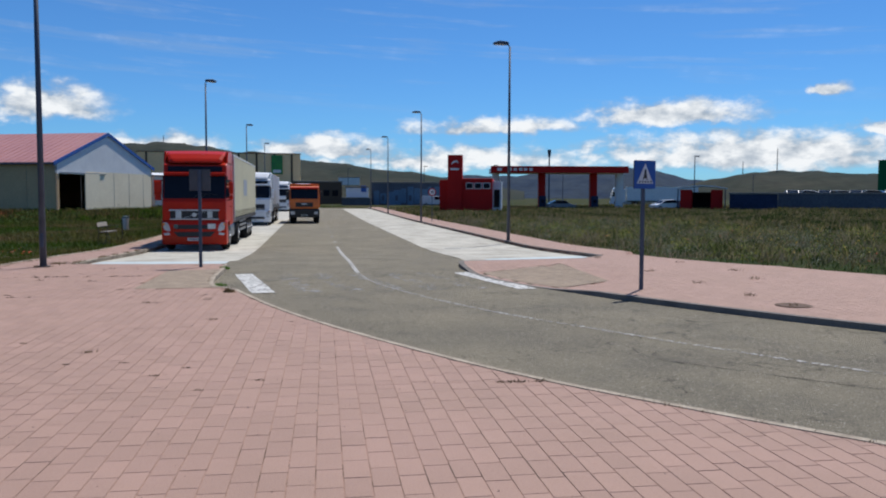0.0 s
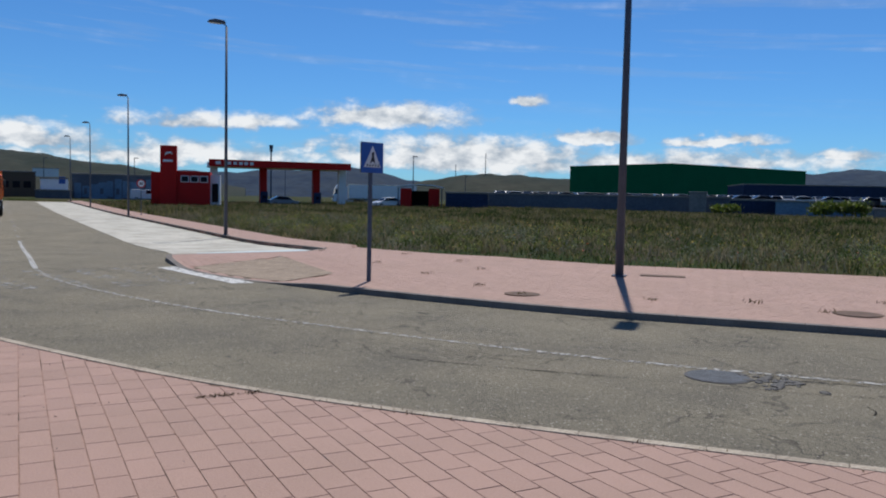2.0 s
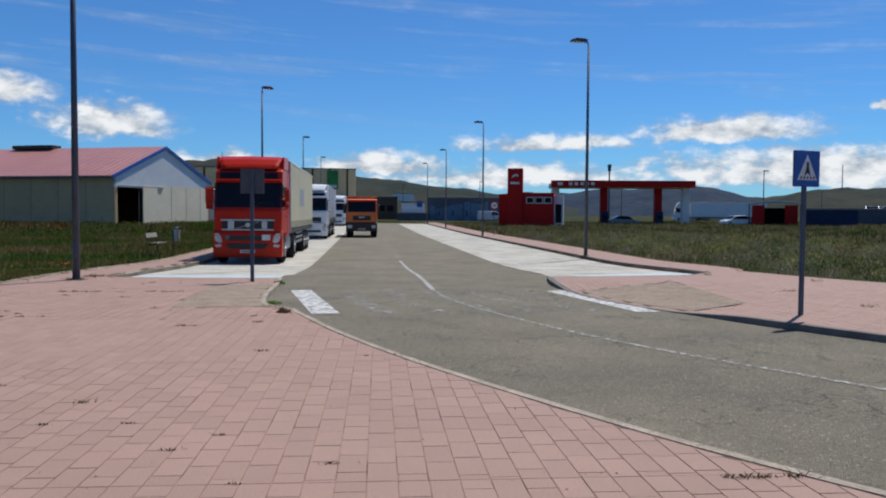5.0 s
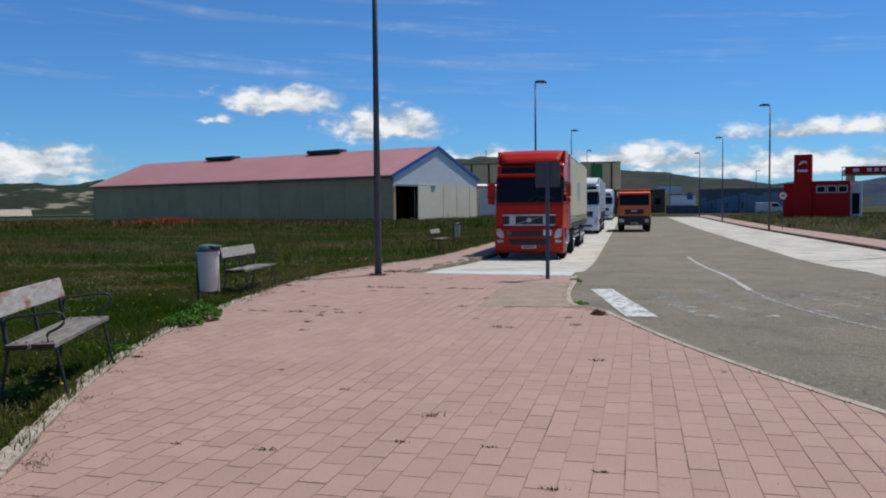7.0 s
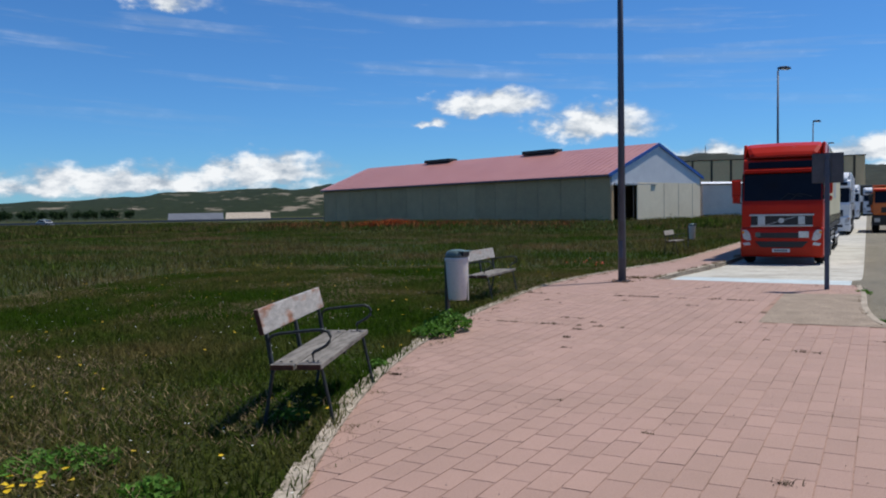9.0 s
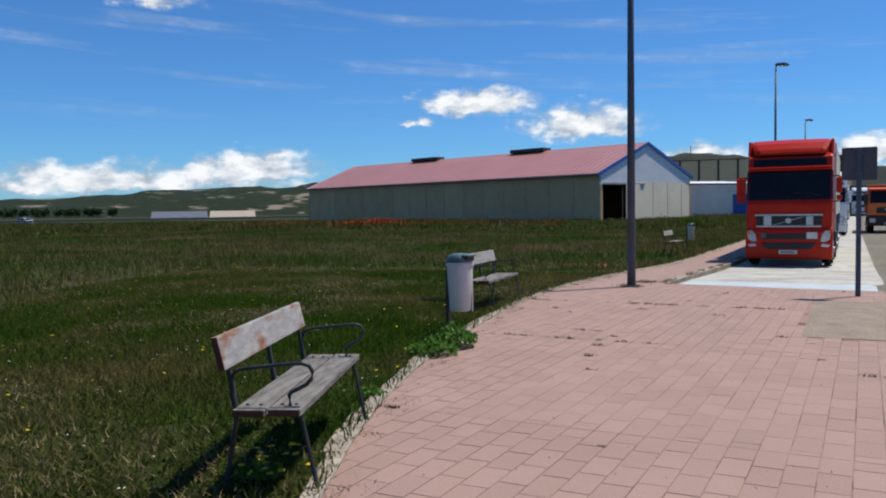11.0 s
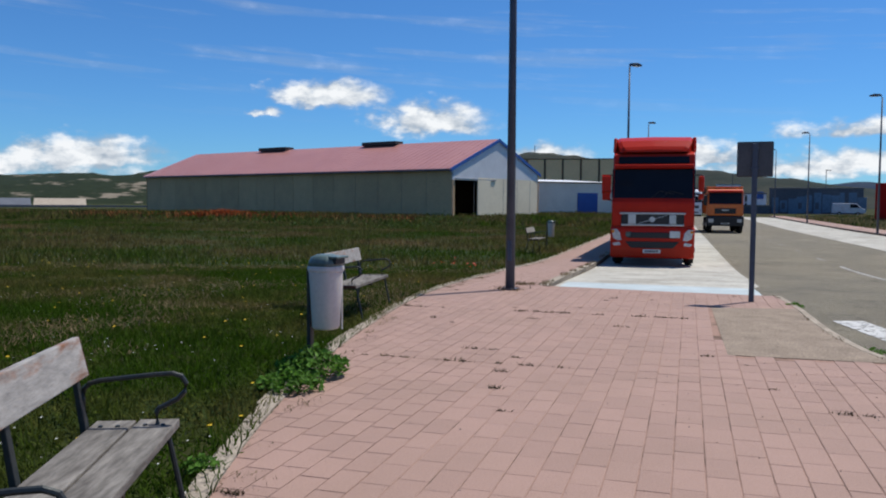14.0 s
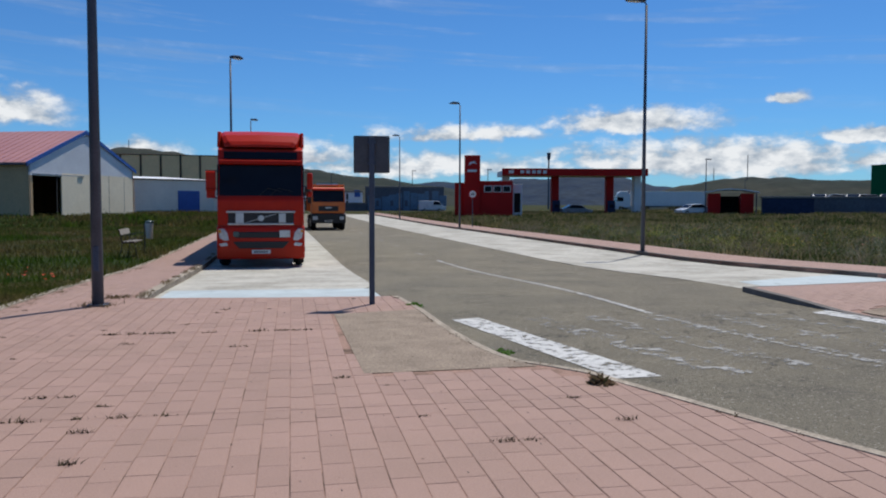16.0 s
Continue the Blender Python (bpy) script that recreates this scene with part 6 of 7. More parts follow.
def blades(name, p, z, height, width, material, label, lean=0.35, bend=True):
    """One blade at each point, of that height and width, leaning at random."""
    n = len(p)
    a, b = rng.uniform(0, math.tau, n), rng.uniform(0, math.tau, n)
    side = np.stack((np.cos(a), np.sin(a), np.zeros(n)), 1) * (width / 2)[:, None]
    tip = np.stack((np.cos(b), np.sin(b), np.zeros(n)), 1) * (height * lean * rng.uniform(0.2, 1.4, n))[:, None]
    base = np.concatenate((p, z[:, None]), 1)
    up = np.zeros((n, 3))
    up[:, 2] = height
    if bend:
        v = np.stack((base - side, base + side, base + 0.55 * up + 0.3 * tip - 0.7 * side, base + 0.55 * up + 0.3 * tip + 0.7 * side, base + up + tip), 1).reshape(-1, 3)
        k = np.arange(n)[:, None, None] * 5
        t = (np.array(((0, 1, 3), (0, 3, 2), (2, 3, 4)))[None] + k).reshape(-1, 3)
    else:
        v = np.stack((base - side, base + side, base + up + tip), 1).reshape(-1, 3)
        t = (np.array(((0, 1, 2),))[None] + np.arange(n)[:, None, None] * 3).reshape(-1, 3)
    return tagged(tri_mesh(name, v, t, material), label, "grass", kind="stuff")


def petals(name, p, z, size, material, label):
    """Small open flower heads: two crossed triangles each."""
    n = len(p)
    a = rng.uniform(0, math.tau, n)
    c = np.concatenate((p, z[:, None]), 1)
    vs = []
    for k in range(5):
        q = a + k * math.tau / 5
        vs.append(c + np.stack((np.cos(q) * size, np.sin(q) * size, rng.uniform(-.2, .5, n) * size), 1))
    v = np.stack([c] + vs, 1).reshape(-1, 3)
    t = (np.array(((0, 1, 2), (0, 2, 3), (0, 3, 4), (0, 4, 5), (0, 5, 1)))[None] + np.arange(n)[:, None, None] * 6).reshape(-1, 3)
    return tagged(tri_mesh(name, v, t, material), label, "flowers", kind="stuff")


def scatter(n, x0, x1, y0, y1):
    p = np.stack((rng.uniform(x0, x1, n), rng.uniform(y0, y1, n)), 1)
    return p[~inside(p, CORRIDOR)]


def patchy(p, scale, seed):
    q, out, amp = np.asarray(p) * scale * 2.4, np.zeros(len(p)), 0.30
    for k in range(5):
        a = seed * 1.7 + k * 2.1
        u, v = q[:, 0] * math.cos(a) + q[:, 1] * math.sin(a), q[:, 1] * math.cos(a) - q[:, 0] * math.sin(a)
        out += amp * np.sin(u + 1.3 * np.sin(v * 0.7 + seed)) * np.cos(v * 0.9 + k + 0.8 * np.sin(u * 0.6))
        q, amp = q * 1.7, amp * 0.72
    return out


# short grass round the benches
p = scatter(260000, -11.5, 0.8, -3.0, 26.0)
p = p[road_sd(p)[1] < -2]
thin = patchy(p, 0.45, 2.0)
p, thin = p[thin > rng.uniform(-0.9, -0.05, len(p))], thin[thin > -9][: len(p)]
hgt = rng.uniform(0.035, 0.11, len(p)) * (1.15 + 0.9 * patchy(p, 0.7, 5.0))
blades("grass_short", p, field_z(p), np.maximum(hgt, 0.03), rng.uniform(0.008, 0.016, len(p)), GRASS, "short patchy green and dry grass", 0.9)
p = scatter(260000, -11.5, 0.8, -3.0, 26.0)
p = p[road_sd(p)[1] < -2]
blades("ground_cover", p, field_z(p) + rng.uniform(0.0, 0.03, len(p)), rng.uniform(0.012, 0.03, len(p)), rng.uniform(0.018, 0.036, len(p)), GRASS, "low clover and moss between the grass", 2.2, False)
# longer fringe along the edging
p = scatter(60000, -6.0, 4.0, 8.0, 50.0)
p = p[near_enough(p, FIELD_EDGE) < 2.5]
d = away(p, FIELD_EDGE)
p = p[((d > 0.14) | (patchy(p, 0.8, 2.0) > 0.02)) & (d < 0.1 + rng.exponential(0.22, len(p))) & (road_sd(p)[1] < -2)]
blades("grass_fringe", p, field_z(p), rng.uniform(0.06, 0.2, len(p)), rng.uniform(0.008, 0.014, len(p)), GRASS, "longer grass fringe along the edging", 0.6)
# dead pale thatch in patches of the lawn
THATCH = mat("pale_dead_grass", (0.27, 0.20, 0.11), (0.17, 0.12, 0.06), rough=0.9, scale=1.2, bump=0, dark=0.2, vary=0.4, leaf=0.3)
p = scatter(190000, -11.5, 0.8, -3.0, 26.0)
p = p[road_sd(p)[1] < -2]
bare = patchy(p, 0.28, 7.0) + 0.62 * np.exp(-((p[:, 0] + 4.8) ** 2 + (p[:, 1] - 7.4) ** 2) / 12.0) - 0.4 * np.exp(-((p[:, 0] + 3.6) ** 2 + (p[:, 1] - 13.0) ** 2) / 6.0)
p = p[bare > rng.uniform(0.02, 0.34, len(p))]
blades("dead_grass", p, field_z(p) + rng.uniform(0.02, 0.09, len(p)), rng.uniform(0.02, 0.06, len(p)), rng.uniform(0.006, 0.012, len(p)), THATCH, "pale dead grass in patches of the lawn", 1.3, False)
# weeds that spill over the edging on to the bricks
p = np.stack((rng.uniform(-6, 2, 90000), rng.uniform(2, 40, 90000)), 1)
p = p[near_enough(p, FIELD_EDGE) < 1.2]
d = away(p, FIELD_EDGE)
k = inside(p, CORRIDOR) & (d < 0.26) & (np.abs(d - 0.12) < rng.exponential(0.04, len(p))) & (patchy(p, 1.6, 3.0) > 0.0)
p = p[k]
p = np.repeat(p, 10, 0) + rng.normal(0, 0.028, (len(p) * 10, 2))
half = rng.random(len(p)) < 0.5
for q, m, label in ((p[half], GRASS, "green weeds spilling over the edging"), (p[~half], THATCH, "dry tufts spilling over the edging")):
    blades("edge_weeds", q, field_z(q), rng.uniform(0.012, 0.042, len(q)) * (1 + patchy(q, 1.5, 8.0)), rng.uniform(0.005, 0.011, len(q)), m, label, 0.9)
# rest of the left field
p = scatter(260000, -42, 14.0, -12.0, 72.0)
p = p[(road_sd(p)[1] < -2) & ~((p[:, 0] > -11.5) & (p[:, 1] < 26) & (p[:, 1] > -3))]
blades("grass_field", p, field_z(p), rng.uniform(0.07, 0.24, len(p)) * (1 + 0.8 * patchy(p, 0.2, 9.0)), rng.uniform(0.02, 0.05, len(p)), FIELD_GRASS, "rough green field grass with dry patches", 0.6, False)
p = scatter(120000, -120, 26.0, 40.0, 135.0)
p = p[(road_sd(p)[1] < -2) & ~((p[:, 0] > -42) & (p[:, 1] < 72))]
blades("grass_far", p, field_z(p), rng.uniform(0.15, 0.5, len(p)) * (1 + 0.9 * patchy(p, 0.12, 4.0)), rng.uniform(0.08, 0.25, len(p)), FIELD_GRASS, "rough far field grass", 0.5, False)

# weeds beyond the far pavement: a low mixed cover, taller clumps of several kinds
def forbs(name, centres, n, spread, height, size, material, label):
    """Leafy clumps: n small tilted leaves round each centre."""
    m = len(centres) * n
    big = np.repeat(rng.uniform(0.5, 1.5, len(centres)), n)
    off = rng.normal(0, 1, (m, 2)) * (spread * big)[:, None]
    c = np.repeat(centres, n, 0) + off
    near = np.exp(-(off ** 2).sum(1) / (2 * (spread * big) ** 2))
    zz = np.repeat(field_z(centres), n) + height * big * rng.uniform(0.1, 1.0, m) * (0.35 + 0.65 * near)
    a, tilt = rng.uniform(0, math.tau, m), rng.uniform(-0.2, 1.2, m)
    ln, wd = size * rng.uniform(0.6, 1.5, m), size * rng.uniform(0.25, 0.5, m)
    f = np.stack((np.cos(a) * np.cos(tilt), np.sin(a) * np.cos(tilt), np.sin(tilt)), 1) * ln[:, None]
    g = np.stack((-np.sin(a), np.cos(a), np.zeros(m)), 1) * wd[:, None]
    base = np.concatenate((c, zz[:, None]), 1)
    v = np.stack((base - f * 0.5, base - g * 0.5, base + f * 0.5, base + g * 0.5), 1).reshape(-1, 3)
    t = (np.array(((0, 1, 2), (0, 2, 3)))[None] + np.arange(m)[:, None, None] * 4).reshape(-1, 3)
    tagged(tri_mesh(name, v, t, material), label, "weeds", kind="stuff")


PALE_STRAW = mat("pale_straw_heads", (0.27, 0.225, 0.155), (0.16, 0.13, 0.08), rough=0.9, scale=0.9, bump=0, dark=0.25, vary=0.4, leaf=0.3)
BROOM = mat("broom_yellow_green", (0.24, 0.25, 0.025), (0.14, 0.18, 0.035), rough=0.7, bump=0, vary=0.4, leaf=0.35)
THISTLE = mat("thistle_grey_green", (0.20, 0.21, 0.16), (0.12, 0.14, 0.09), rough=0.8, bump=0, vary=0.4, leaf=0.25)
DARK_WEED = mat("dark_green_weeds", (0.030, 0.056, 0.012), (0.060, 0.080, 0.022), rough=0.8, scale=0.8, bump=0, vary=0.5, leaf=0.3)
p = scatter(170000, 14.0, 52.0, -12.0, 62.0)
s, dd = road_sd(p)
d = near_enough(p, FAR_FIELD)
k = (dd > 3) & (d < 14) & (patchy(p, 0.8, 6.5) > rng.uniform(-0.75, 0.1, len(p)))
p, d = p[k], d[k]
kind = patchy(p, 0.30, 6.0) + 0.7 * patchy(p, 1.1, 11.0) + rng.normal(0, 0.10, len(p))
tall = np.minimum(1, 0.5 + d / 1.6) * np.maximum(0.25, 1 + 1.6 * patchy(p, 0.55, 6.0))
for name, sel, h0, h1, m, label in (("weeds_green", kind < -0.12, 0.06, 0.24, DARK_WEED, "low dark green weeds behind the pavement"), ("weeds_tall", (kind >= -0.12) & (kind < 0.20), 0.09, 0.36, WEEDS, "tall dry and green weeds behind the pavement"),
                                    ("weeds_straw", kind >= 0.20, 0.14, 0.36, PALE_STRAW, "pale dry seed heads behind the pavement")):
    q = p[sel]
    blades(name, q, field_z(q), rng.uniform(h0, h1, len(q)) * tall[sel], rng.uniform(0.012, 0.032, len(q)), m, label, 0.95)
p = scatter(170000, 14.0, 95.0, -25.0, 112.0)
s, dd = road_sd(p)
d = near_enough(p, FAR_FIELD)
p = p[(dd > 3) & ((d > 11) | (p[:, 1] > 58))]
kind = patchy(p, 0.14, 6.0) + 0.7 * patchy(p, 0.5, 11.0) + rng.normal(0, 0.10, len(p))
for name, sel, m, label in (("weeds_far", kind < 0.14, WEEDS, "tall weeds of the open plot"), ("weeds_far_dark", kind >= 0.14, DARK_WEED, "dark weeds of the open plot")):
    q = p[sel]
    blades(name, q, field_z(q), rng.uniform(0.12, 0.42, len(q)) * (1 + 0.9 * patchy(q, 0.3, 8.0)), rng.uniform(0.05, 0.14, len(q)), m, label, 0.7, False)
# leafy clumps, yellow-green broom, grey thistles and poppies among them
p = scatter(15000, 15, 45, -8, 50)
d = near_enough(p, FAR_FIELD)
p = p[(road_sd(p)[1] > 3) & (d < 16) & (d > 0.5)]
g = patchy(p, 0.35, 12.0) + rng.normal(0, 0.08, len(p))
forbs("broom", p[g > 0.30], 34, 0.15, 0.46, 0.07, BROOM, "yellow-green flowering weeds")
forbs("thistle", p[g < -0.28], 32, 0.15, 0.46, 0.07, THISTLE, "grey-green thistles")
forbs("dark_clumps", p[(g > -0.12) & (g < 0.04)], 30, 0.18, 0.36, 0.08, DARK_WEED, "dark leafy clumps among the weeds")
q = p[rng.random(len(p)) < 0.015]
petals("poppy", q, field_z(q) + rng.uniform(0.2, 0.45, len(q)), 0.028, POPPY, "scattered red poppies")
q = p[rng.random(len(p)) < 0.10]
petals("yellow_flowers_far", q, field_z(q) + rng.uniform(0.2, 0.5, len(q)), 0.024, YELLOW, "scattered yellow flowers")

# flowers of the left field
p = scatter(2200, -14, -1.0, 4.5, 32)
p = p[(patchy(p, 0.5, 3.0) > -0.1) & (road_sd(p)[1] < -2)]
petals("white_flowers", p, field_z(p) + rng.uniform(0.05, 0.14, len(p)), 0.0085, WHITE_PETAL, "tiny white flowers in the grass")
q = scatter(260, -12, -1.5, 4.5, 28)
q = q[road_sd(q)[1] < -2]
petals("yellow_flowers", q, field_z(q) + rng.uniform(0.06, 0.14, len(q)), 0.018, YELLOW, "scattered yellow flowers in the grass")
for c, n in (((-3.35, 7.75), 14), ((-2.55, 9.45), 10), ((-2.62, 9.75), 8)):
    q = np.array(c) + rng.normal(0, 0.11, (n, 2))
    petals("dandelion", q, field_z(q) + rng.uniform(0.07, 0.16, n), 0.024, YELLOW, "cluster of yellow dandelions")
q = np.array((0.0, 26.0)) + rng.normal(0, 1.0, (9, 2)) * (0.4, 2.0) + (-0.6, 1)
q = q[~inside(q, CORRIDOR)]
petals("poppy_verge", q, field_z(q) + 0.2, 0.04, POPPY, "red poppies beside the paving")
# poppies and rusty heaps of dry weeds before the hangar
RUSTY = mat("rusty_dock", (0.28, 0.085, 0.03), (0.10, 0.085, 0.03), rough=0.9, scale=0.15, bump=0, vary=0.3)
p = np.stack((rng.uniform(-38, -4, 9000), rng.uniform(78, 92, 9000)), 1)
p = p[(patchy(p, 0.16, 1.0) > 0.05) & ~inside(p, CORRIDOR)]
blades("dry_heap", p, field_z(p), rng.uniform(0.25, 0.8, len(p)), rng.uniform(0.08, 0.2, len(p)), RUSTY, "rusty dry weeds before the shed", 0.6, False)
p = np.stack((rng.normal(-22.5, 2.6, 2600), rng.normal(85.0, 1.0, 2600)), 1)
blades("poppy_bank", p, field_z(p), rng.uniform(0.3, 1.0, len(p)) * np.exp(-((p[:, 0] + 22.5) / 4.5) ** 2), rng.uniform(0.10, 0.22, len(p)),
       mat("poppy_red_bank", (0.50, 0.085, 0.02), (0.22, 0.09, 0.03), rough=0.9, scale=0.5, bump=0, vary=0.3), "bank of red poppies before the shed", 0.7, False)
p = np.stack((rng.normal(-6.0, 7.0, 90), rng.uniform(60, 90, 90)), 1)
p = p[~inside(p, CORRIDOR) & (road_sd(p)[1] < -8)]
forbs("field_clumps", p, 40, 0.45, 0.8, 0.22, DARK_WEED, "dark weed clumps far out in the field")

def leafy_weed(x, y, z, n, spread, height, seed, label, material=LEAF, size=0.035):
    """A low leafy plant: many small folded leaves on short stems."""
    r = random.Random(seed)
    t = thing("leafy_weed", label, "weed", pose(x, y, z), "weeds by the edging")
    vs, fs = [], []
    for k in range(n):
        a, d = r.uniform(0, math.tau), spread * math.sqrt(r.random())
        c = Vector((math.cos(a) * d, math.sin(a) * d, height * (1 - 0.6 * d / spread) * r.uniform(0.25, 1)))
        q = Euler((r.uniform(-.9, .9), r.uniform(-.9, .9), r.uniform(0, 6.3))).to_matrix()
        s = size * r.uniform(.6, 1.4)
        b = len(vs)
        vs += [tuple(c + q @ Vector(v)) for v in ((-s, 0, 0), (0, -s * .5, s * .12), (s, 0, s * .1), (0, s * .5, s * .12), (0, 0, -s * .1))]
        fs += [(b, b + 1, b + 4), (b + 1, b + 2, b + 4), (b + 2, b + 3, b + 4), (b + 3, b, b + 4)]
    raw("leaves", vs, fs, material, t)
    bm = bmesh.new()
    for k in range(14):
        a, d = r.uniform(0, math.tau), spread * r.uniform(.1, .8)
        rod((0, 0, -0.03), (math.cos(a) * d, math.sin(a) * d, height * r.uniform(.4, .9)), 0.004, 0.002, 4, bm)
    part("stems", bm, LEAF, t)


leafy_weed(-2.33, 14.05, 0.0, 620, 0.30, 0.30, 1, "bright green leafy weed at the edging")
leafy_weed(-2.42, 13.55, 0.0, 380, 0.26, 0.20, 2, "bright green leafy weed at the edging")
leafy_weed(-2.62, 9.55, 0.0, 160, 0.14, 0.12, 3, "small leafy weed under the bench", size=0.025)
leafy_weed(-2.75, 7.9, 0.0, 160, 0.16, 0.12, 4, "small grey-green weed in the grass", size=0.025)
leafy_weed(-3.6, 8.3, 0.0, 300, 0.35, 0.10, 5, "low dark green weed patch in the grass", size=0.03)
leafy_weed(-2.55, 11.6, 0.0, 90, 0.10, 0.10, 6, "small leafy weed at the edging", size=0.025)
leafy_weed(3.18, 13.9, -0.05, 60, 0.10, 0.14, 7, "spiky weed growing at the kerb", DRY, 0.05)
leafy_weed(3.30, 15.7, -0.08, 80, 0.16, 0.08, 8, "green weed in the gutter", LEAF, 0.03)
leafy_weed(4.05, 19.3, -0.06, 90, 0.14, 0.12, 9, "green weed at the kerb corner", LEAF, 0.03)

# ---- brick paving ----
PAVER_W, PAVER_L, COURSES = 0.1755, 0.3355, 11     # a straight seam after every eleven bricks
PAVE_TURN = 16.9
PAVE_AT = np.array((1.0, 14.13))
PAVE_U = np.array((math.sin(radians(PAVE_TURN)), math.cos(radians(PAVE_TURN))))
PAVE_V = np.array((PAVE_U[1], -PAVE_U[0]))


def clip(poly, a, b):
    """The part of a convex polygon to the left of the line from a to b."""
    out = []
    nx, ny = -(b[1] - a[1]), b[0] - a[0]
    val = [(q[0] - a[0]) * nx + (q[1] - a[1]) * ny for q in poly]
    for i in range(len(poly)):
        j = (i + 1) % len(poly)
        if val[i] >= 0:
            out.append(poly[i])
        if (val[i] >= 0) != (val[j] >= 0):
            f = val[i] / (val[i] - val[j])
            out.append((poly[i][0] + f * (poly[j][0] - poly[i][0]), poly[i][1] + f * (poly[j][1] - poly[i][1])))
    return out


def lay_pavers(owner, region, height, holes=(), single=None, gap=0.0027, uneven=0.0008):
    """Running bond in panels; at each seam the odd rows are closed with cut pieces. single: a stretch whose whole bricks are objects."""
    region = np.asarray(region)
    x, y = region[:, 0], region[:, 1]
    if np.sum(x * np.roll(y, -1) - y * np.roll(x, -1)) < 0:
        region = region[::-1]
    uv = np.stack(((region - PAVE_AT) @ PAVE_U, (region - PAVE_AT) @ PAVE_V), 1)
    rnd = random.Random(17)
    panel = PAVER_L * COURSES
    cells = []
    for i in range(int(uv[:, 1].min() / PAVER_W) - 1, int(uv[:, 1].max() / PAVER_W) + 2):
        for k in range(int(max(uv[:, 0].min(), -40) / panel) - 1, int(uv[:, 0].max() / panel) + 2):
            cut = (rnd.choice((0.25, 0.35, 0.5)) if i % 2 else rnd.choice((0.0, 0.0, 0.12))) * PAVER_L
            at, end = k * panel, (k + 1) * panel
            if cut:
                cells.append((at, i * PAVER_W, cut))
                at += cut
            while at < end - 0.02:
                ln = min(PAVER_L + rnd.uniform(-.004, .004), end - at)
                if end - at - ln < 0.05:
                    ln = end - at
                cells.append((at, i * PAVER_W, ln))
                at += ln
    cells = np.array(cells)
    mid = PAVE_AT + np.outer(cells[:, 0] + cells[:, 2] / 2, PAVE_U) + np.outer(cells[:, 1] + PAVER_W / 2, PAVE_V)
    ring = np.concatenate((region, region[:1]))
    inn = inside(mid, region)
    dist = away(mid, ring)
    use = inn | (dist < 0.2)
    for hole in holes:
        use &= ~inside(mid, hole)
    cells, mid, dist = cells[use], mid[use], dist[use]
    tops = np.concatenate([height(mid[k:k + 15000]) for k in range(0, len(mid), 15000)])
    verts, faces, shared = [], [], None
    segs_a, segs_b = region, np.roll(region, -1, axis=0)
    seg_mid = (segs_a + segs_b) / 2
    for (s, d, ln), c, dd, z in zip(cells, mid, dist, tops):
        lift = rnd.uniform(-uneven, uneven)
        z = z + lift
        g, h = gap * rnd.uniform(0.6, 1.2), gap * rnd.uniform(0.2, 0.9)
        if single and single[0] < s < single[1] and single[2] < d < single[3] and dd > 0.25 and abs(ln - PAVER_L) < 0.006:
            if shared is None:
                w, l = PAVER_W / 2 - gap, PAVER_L / 2 - 0.6 * gap
                e = 0.003
                v = [(-w + e, -l + e, 0), (w - e, -l + e, 0), (w - e, l - e, 0), (-w + e, l - e, 0), (-w, -l, -e), (w, -l, -e), (w, l, -e), (-w, l, -e), (-w, -l, -.03), (w, -l, -.03), (w, l, -.03), (-w, l, -.03)]
                f = [(0, 1, 2, 3)] + [(a, a + 4, (a + 1) % 4 + 4, (a + 1) % 4) for a in range(4)] + [(a + 4, a + 8, (a + 1) % 4 + 8, (a + 1) % 4 + 4) for a in range(4)]
                shared = bpy.data.meshes.new("brick")
                shared.from_pydata(v, [], f)
                shared.materials.append(PAVER)
            ob = new("brick", shared)
            ob.parent = owner
            ob.matrix_world = pose(c[0], c[1], z, rnd.uniform(-.15, .15), rnd.uniform(-.15, .15), -PAVE_TURN)
            continue
        quad = [tuple(PAVE_AT + (s + a) * PAVE_U + (d + b) * PAVE_V) for a, b in ((ln - h, g), (ln - h, PAVER_W - g), (h, PAVER_W - g), (h, g))]
        if dd < 0.25:
            for k in np.nonzero(np.abs(seg_mid - c).max(axis=1) < 1.0)[0]:
                if len(quad) > 2:
                    quad = clip(quad, segs_a[k], segs_b[k])
            if len(quad) < 3:
                continue
        n, b0 = len(quad), len(verts)
        cx, cy = sum(q[0] for q in quad) / n, sum(q[1] for q in quad) / n
        for q in quad:
            r = math.hypot(cx - q[0], cy - q[1]) or 1
            f = min(0.3, 0.003 / r)
            verts.append((q[0] + (cx - q[0]) * f, q[1] + (cy - q[1]) * f, lift))
        for q in quad:
            verts.append((q[0], q[1], lift - 0.014))
        faces.append(tuple(range(b0, b0 + n)))
        faces += [(b0 + k, b0 + n + k, b0 + n + (k + 1) % n, b0 + (k + 1) % n) for k in range(n)]
    v = np.array(verts)
    v[:, 2] += np.concatenate([height(v[k:k + 15000, :2]) for k in range(0, len(v), 15000)])
    ob = raw("bricks", [tuple(map(float, q)) for q in v], faces, PAVER, owner)
    tagged(ob, "pink paving bricks", kind="stuff")


lay_pavers(plaza, PLAZA, walk_z, holes=(RAMP_NEAR,), single=(-3.7, 0.0, -1.9, 2.4))
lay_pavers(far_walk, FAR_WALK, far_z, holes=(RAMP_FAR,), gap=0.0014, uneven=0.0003)

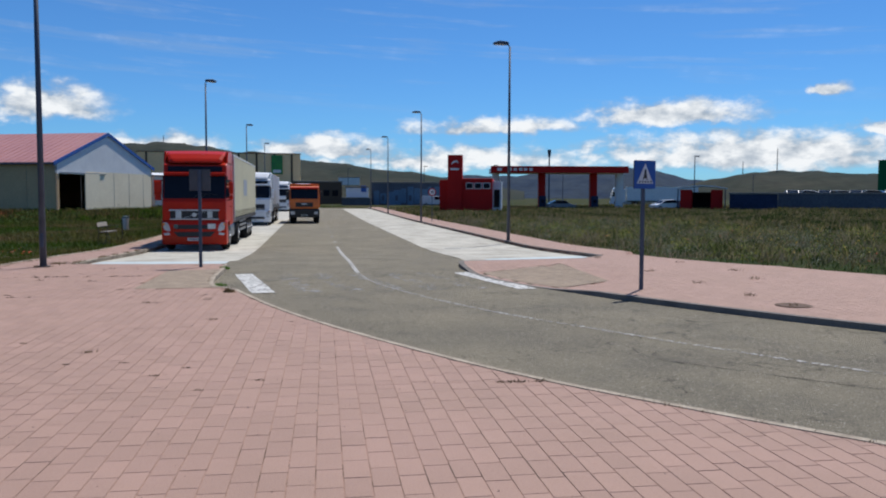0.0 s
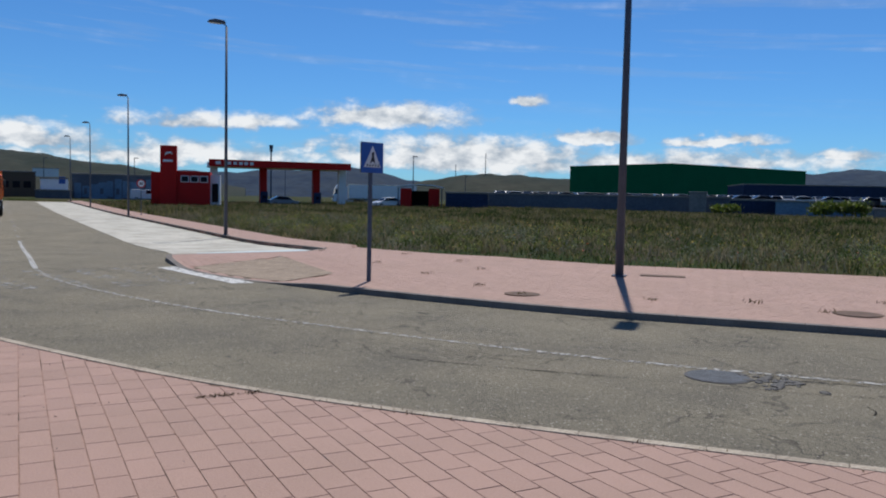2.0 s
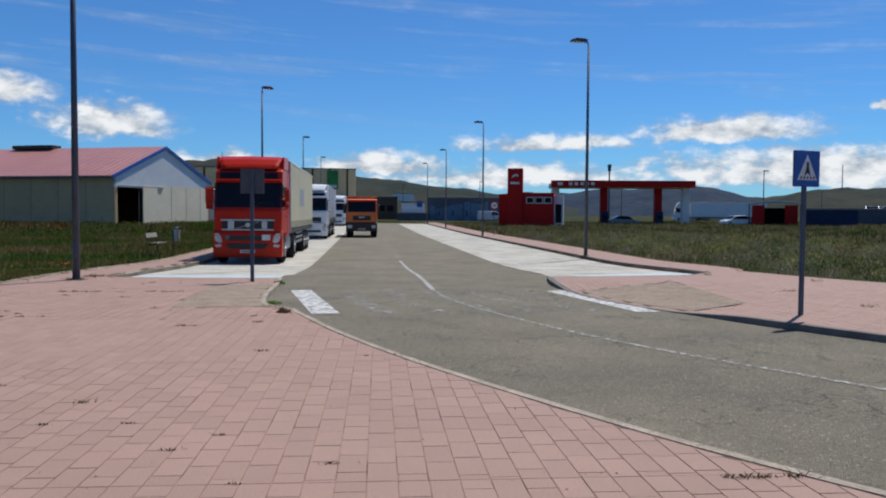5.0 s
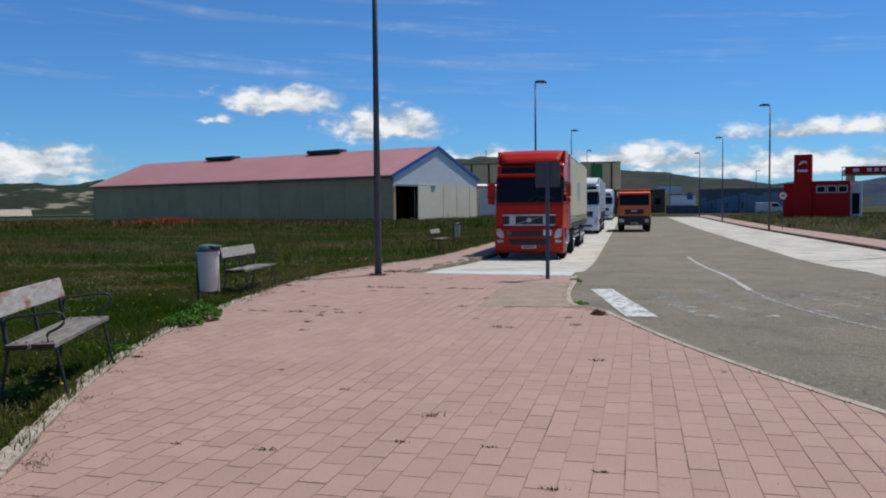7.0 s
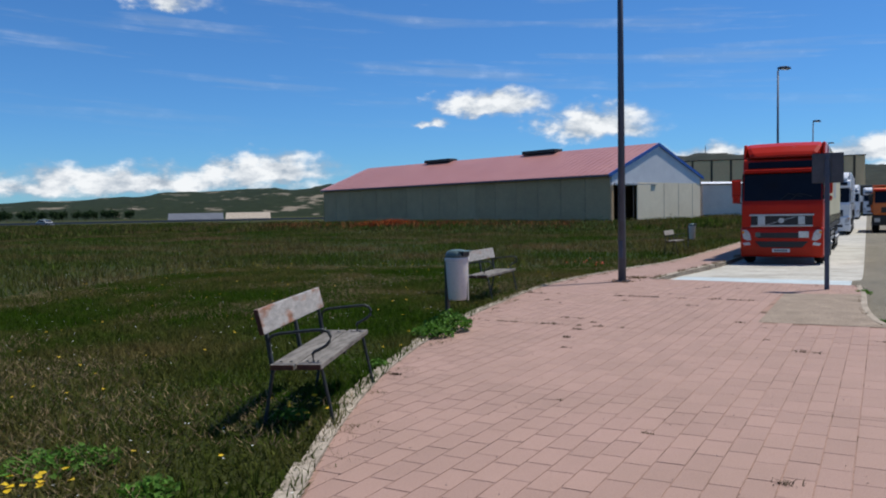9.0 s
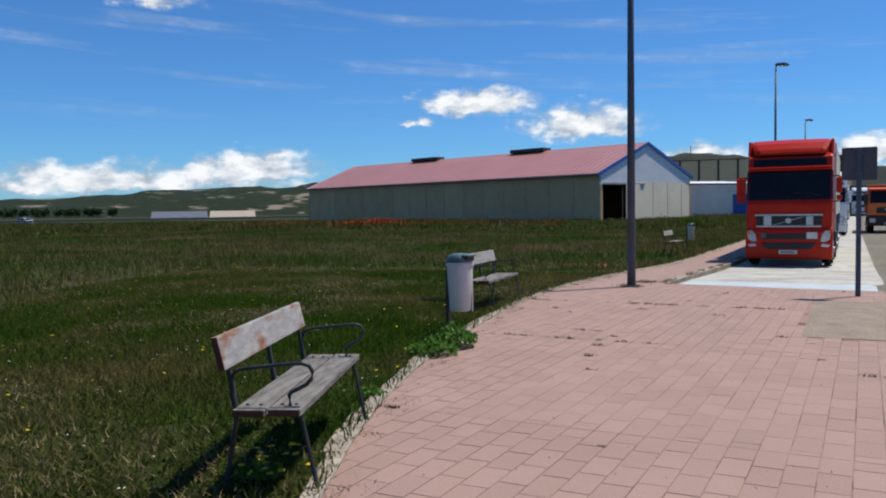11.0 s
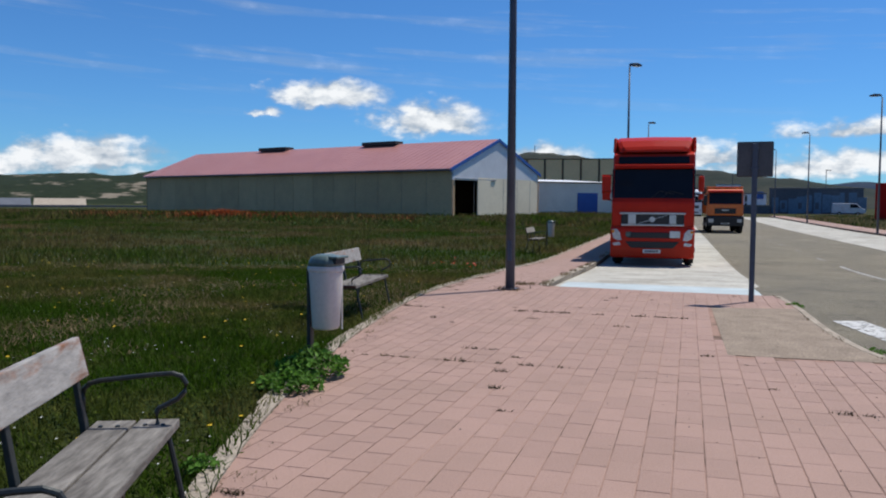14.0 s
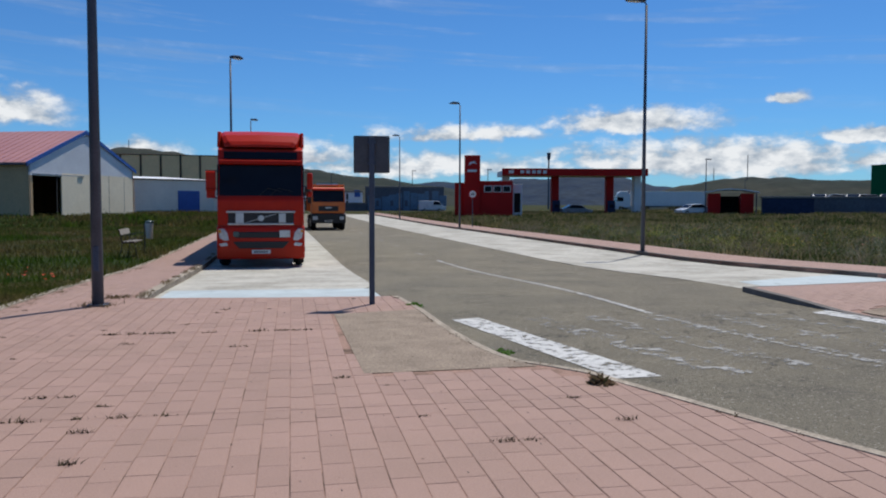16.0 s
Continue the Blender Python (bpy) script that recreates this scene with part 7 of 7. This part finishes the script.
# weeds and dead tufts in the joints
spots = [PAVE_AT + (round(u / PAVER_L) * PAVER_L) * PAVE_U + v * PAVE_V for u, v in zip(rng.uniform(-16, 7, 80), rng.uniform(-4.5, 3.5, 80))]
spots += [(4.47 + 0.09 * k, 5.3 - 0.03 * k) for k in range(-3, 4)]
for k, n in ((1, 26), (0, 24), (-1, 14), (-2, 10)):
    spots += [PAVE_AT + (k * PAVER_L * COURSES + rng.normal(0, .012)) * PAVE_U + v * PAVE_V for v in -4.4 + 4.4 * rng.random(n) ** 1.6]
spots = np.array(spots)
spots = spots[inside(spots, PLAZA) & ~inside(spots, RAMP_NEAR)]
size = np.repeat(rng.uniform(0.3, 1.5, len(spots)), 26)
p = np.repeat(spots, 26, 0) + (rng.normal(0, 1, (len(spots) * 26, 1)) * PAVE_V * 0.032 + rng.normal(0, 0.010, (len(spots) * 26, 2))) * size[:, None]
blades("joint_weeds", p, walk_z(p) - 0.005, rng.uniform(0.008, 0.034, len(p)) * size, rng.uniform(0.006, 0.014, len(p)), mat("dead_joint_moss", (0.10, 0.075, 0.045), (0.05, 0.04, 0.025), rough=0.9, scale=3, bump=0, vary=0.4), "small dead weeds in the paving joints", 1.4)
# dark crumbs of soil and gravel on the bricks
p = PAVE_AT + np.outer(rng.uniform(-17, 7, 900), PAVE_U) + np.outer(rng.normal(1.2, 2.4, 900), PAVE_V)
p = p[inside(p, PLAZA)]
blades("crumbs", p, walk_z(p), rng.uniform(0.003, 0.010, len(p)), rng.uniform(0.006, 0.018, len(p)), CHASSIS, "dark crumbs of soil on the paving", 1.6, False)
# dirt and weeds along the kerb of the lorry bay and round the lamp post
line = np.array([plan(u, -3.93) for u in np.arange(0.6, 26, 0.06)])
p = np.repeat(line, 9, 0) + rng.normal(0, 0.05, (len(line) * 9, 2))
p = p[patchy(p, 0.9, 2.5) > 0.10]
p = np.concatenate((p, np.array((-0.06, 21.2)) + rng.normal(0, 0.14, (260, 2)), plan(0.75, -4.3) + rng.normal(0, 0.12, (200, 2))))
blades("kerb_weeds", p, walk_z(p), rng.uniform(0.015, 0.075, len(p)), rng.uniform(0.006, 0.014, len(p)), DRY, "dry weeds along the bay kerb", 1.0)
line = NEAR_KERB[(NEAR_KERB[:, 1] > 0)]
p = np.repeat(line, 30, 0) + rng.normal(0, 0.10, (len(line) * 30, 2)) * (0.5, 1.6)
p = p[(away(p, NEAR_KERB) < 0.045) & (patchy(p, 1.1, 4.2) > 0.12)]
blades("kerb_moss", p, walk_z(p), rng.uniform(0.006, 0.028, len(p)), rng.uniform(0.006, 0.014, len(p)), DRY, "dead moss along the plaza kerb", 1.3)
q = FIELD_EDGE[(FIELD_EDGE[:, 1] > 5) & (FIELD_EDGE[:, 1] < 40)]
p = np.repeat(q, 60, 0) + rng.normal(0, 0.16, (len(q) * 60, 2)) + (0.12, 0)
p = p[inside(p, CORRIDOR)]
p = p[(away(p, FIELD_EDGE) < 0.30) & (patchy(p, 1.6, 3.3) > 0.22)]
blades("edge_weeds", p, walk_z(p) - 0.004, rng.uniform(0.01, 0.030, len(p)), rng.uniform(0.004, 0.008, len(p)), DRY, "grass creeping over the paving edge", 1.2)
spots = np.array([(11.5, 9.3), (12.2, 6.4), (13.4, 11.0), (12.6, 13.4), (14.2, 12.4), (13.2, 5.2), (12.0, 11.2), (14.9, 15.0), (14.7, 18.3), (11.2, 8.1), (13.1, 4.1), (14.7, 3.8)])
p = np.repeat(spots, 26, 0) + rng.normal(0, 0.07, (len(spots) * 26, 2))
blades("pavement_tufts", p, far_z(p), rng.uniform(0.02, 0.09, len(p)), rng.uniform(0.006, 0.014, len(p)), DRY, "dry tufts on the far pavement", 0.9)
q = FAR_CURVE[(FAR_CURVE[:, 1] > -4)]
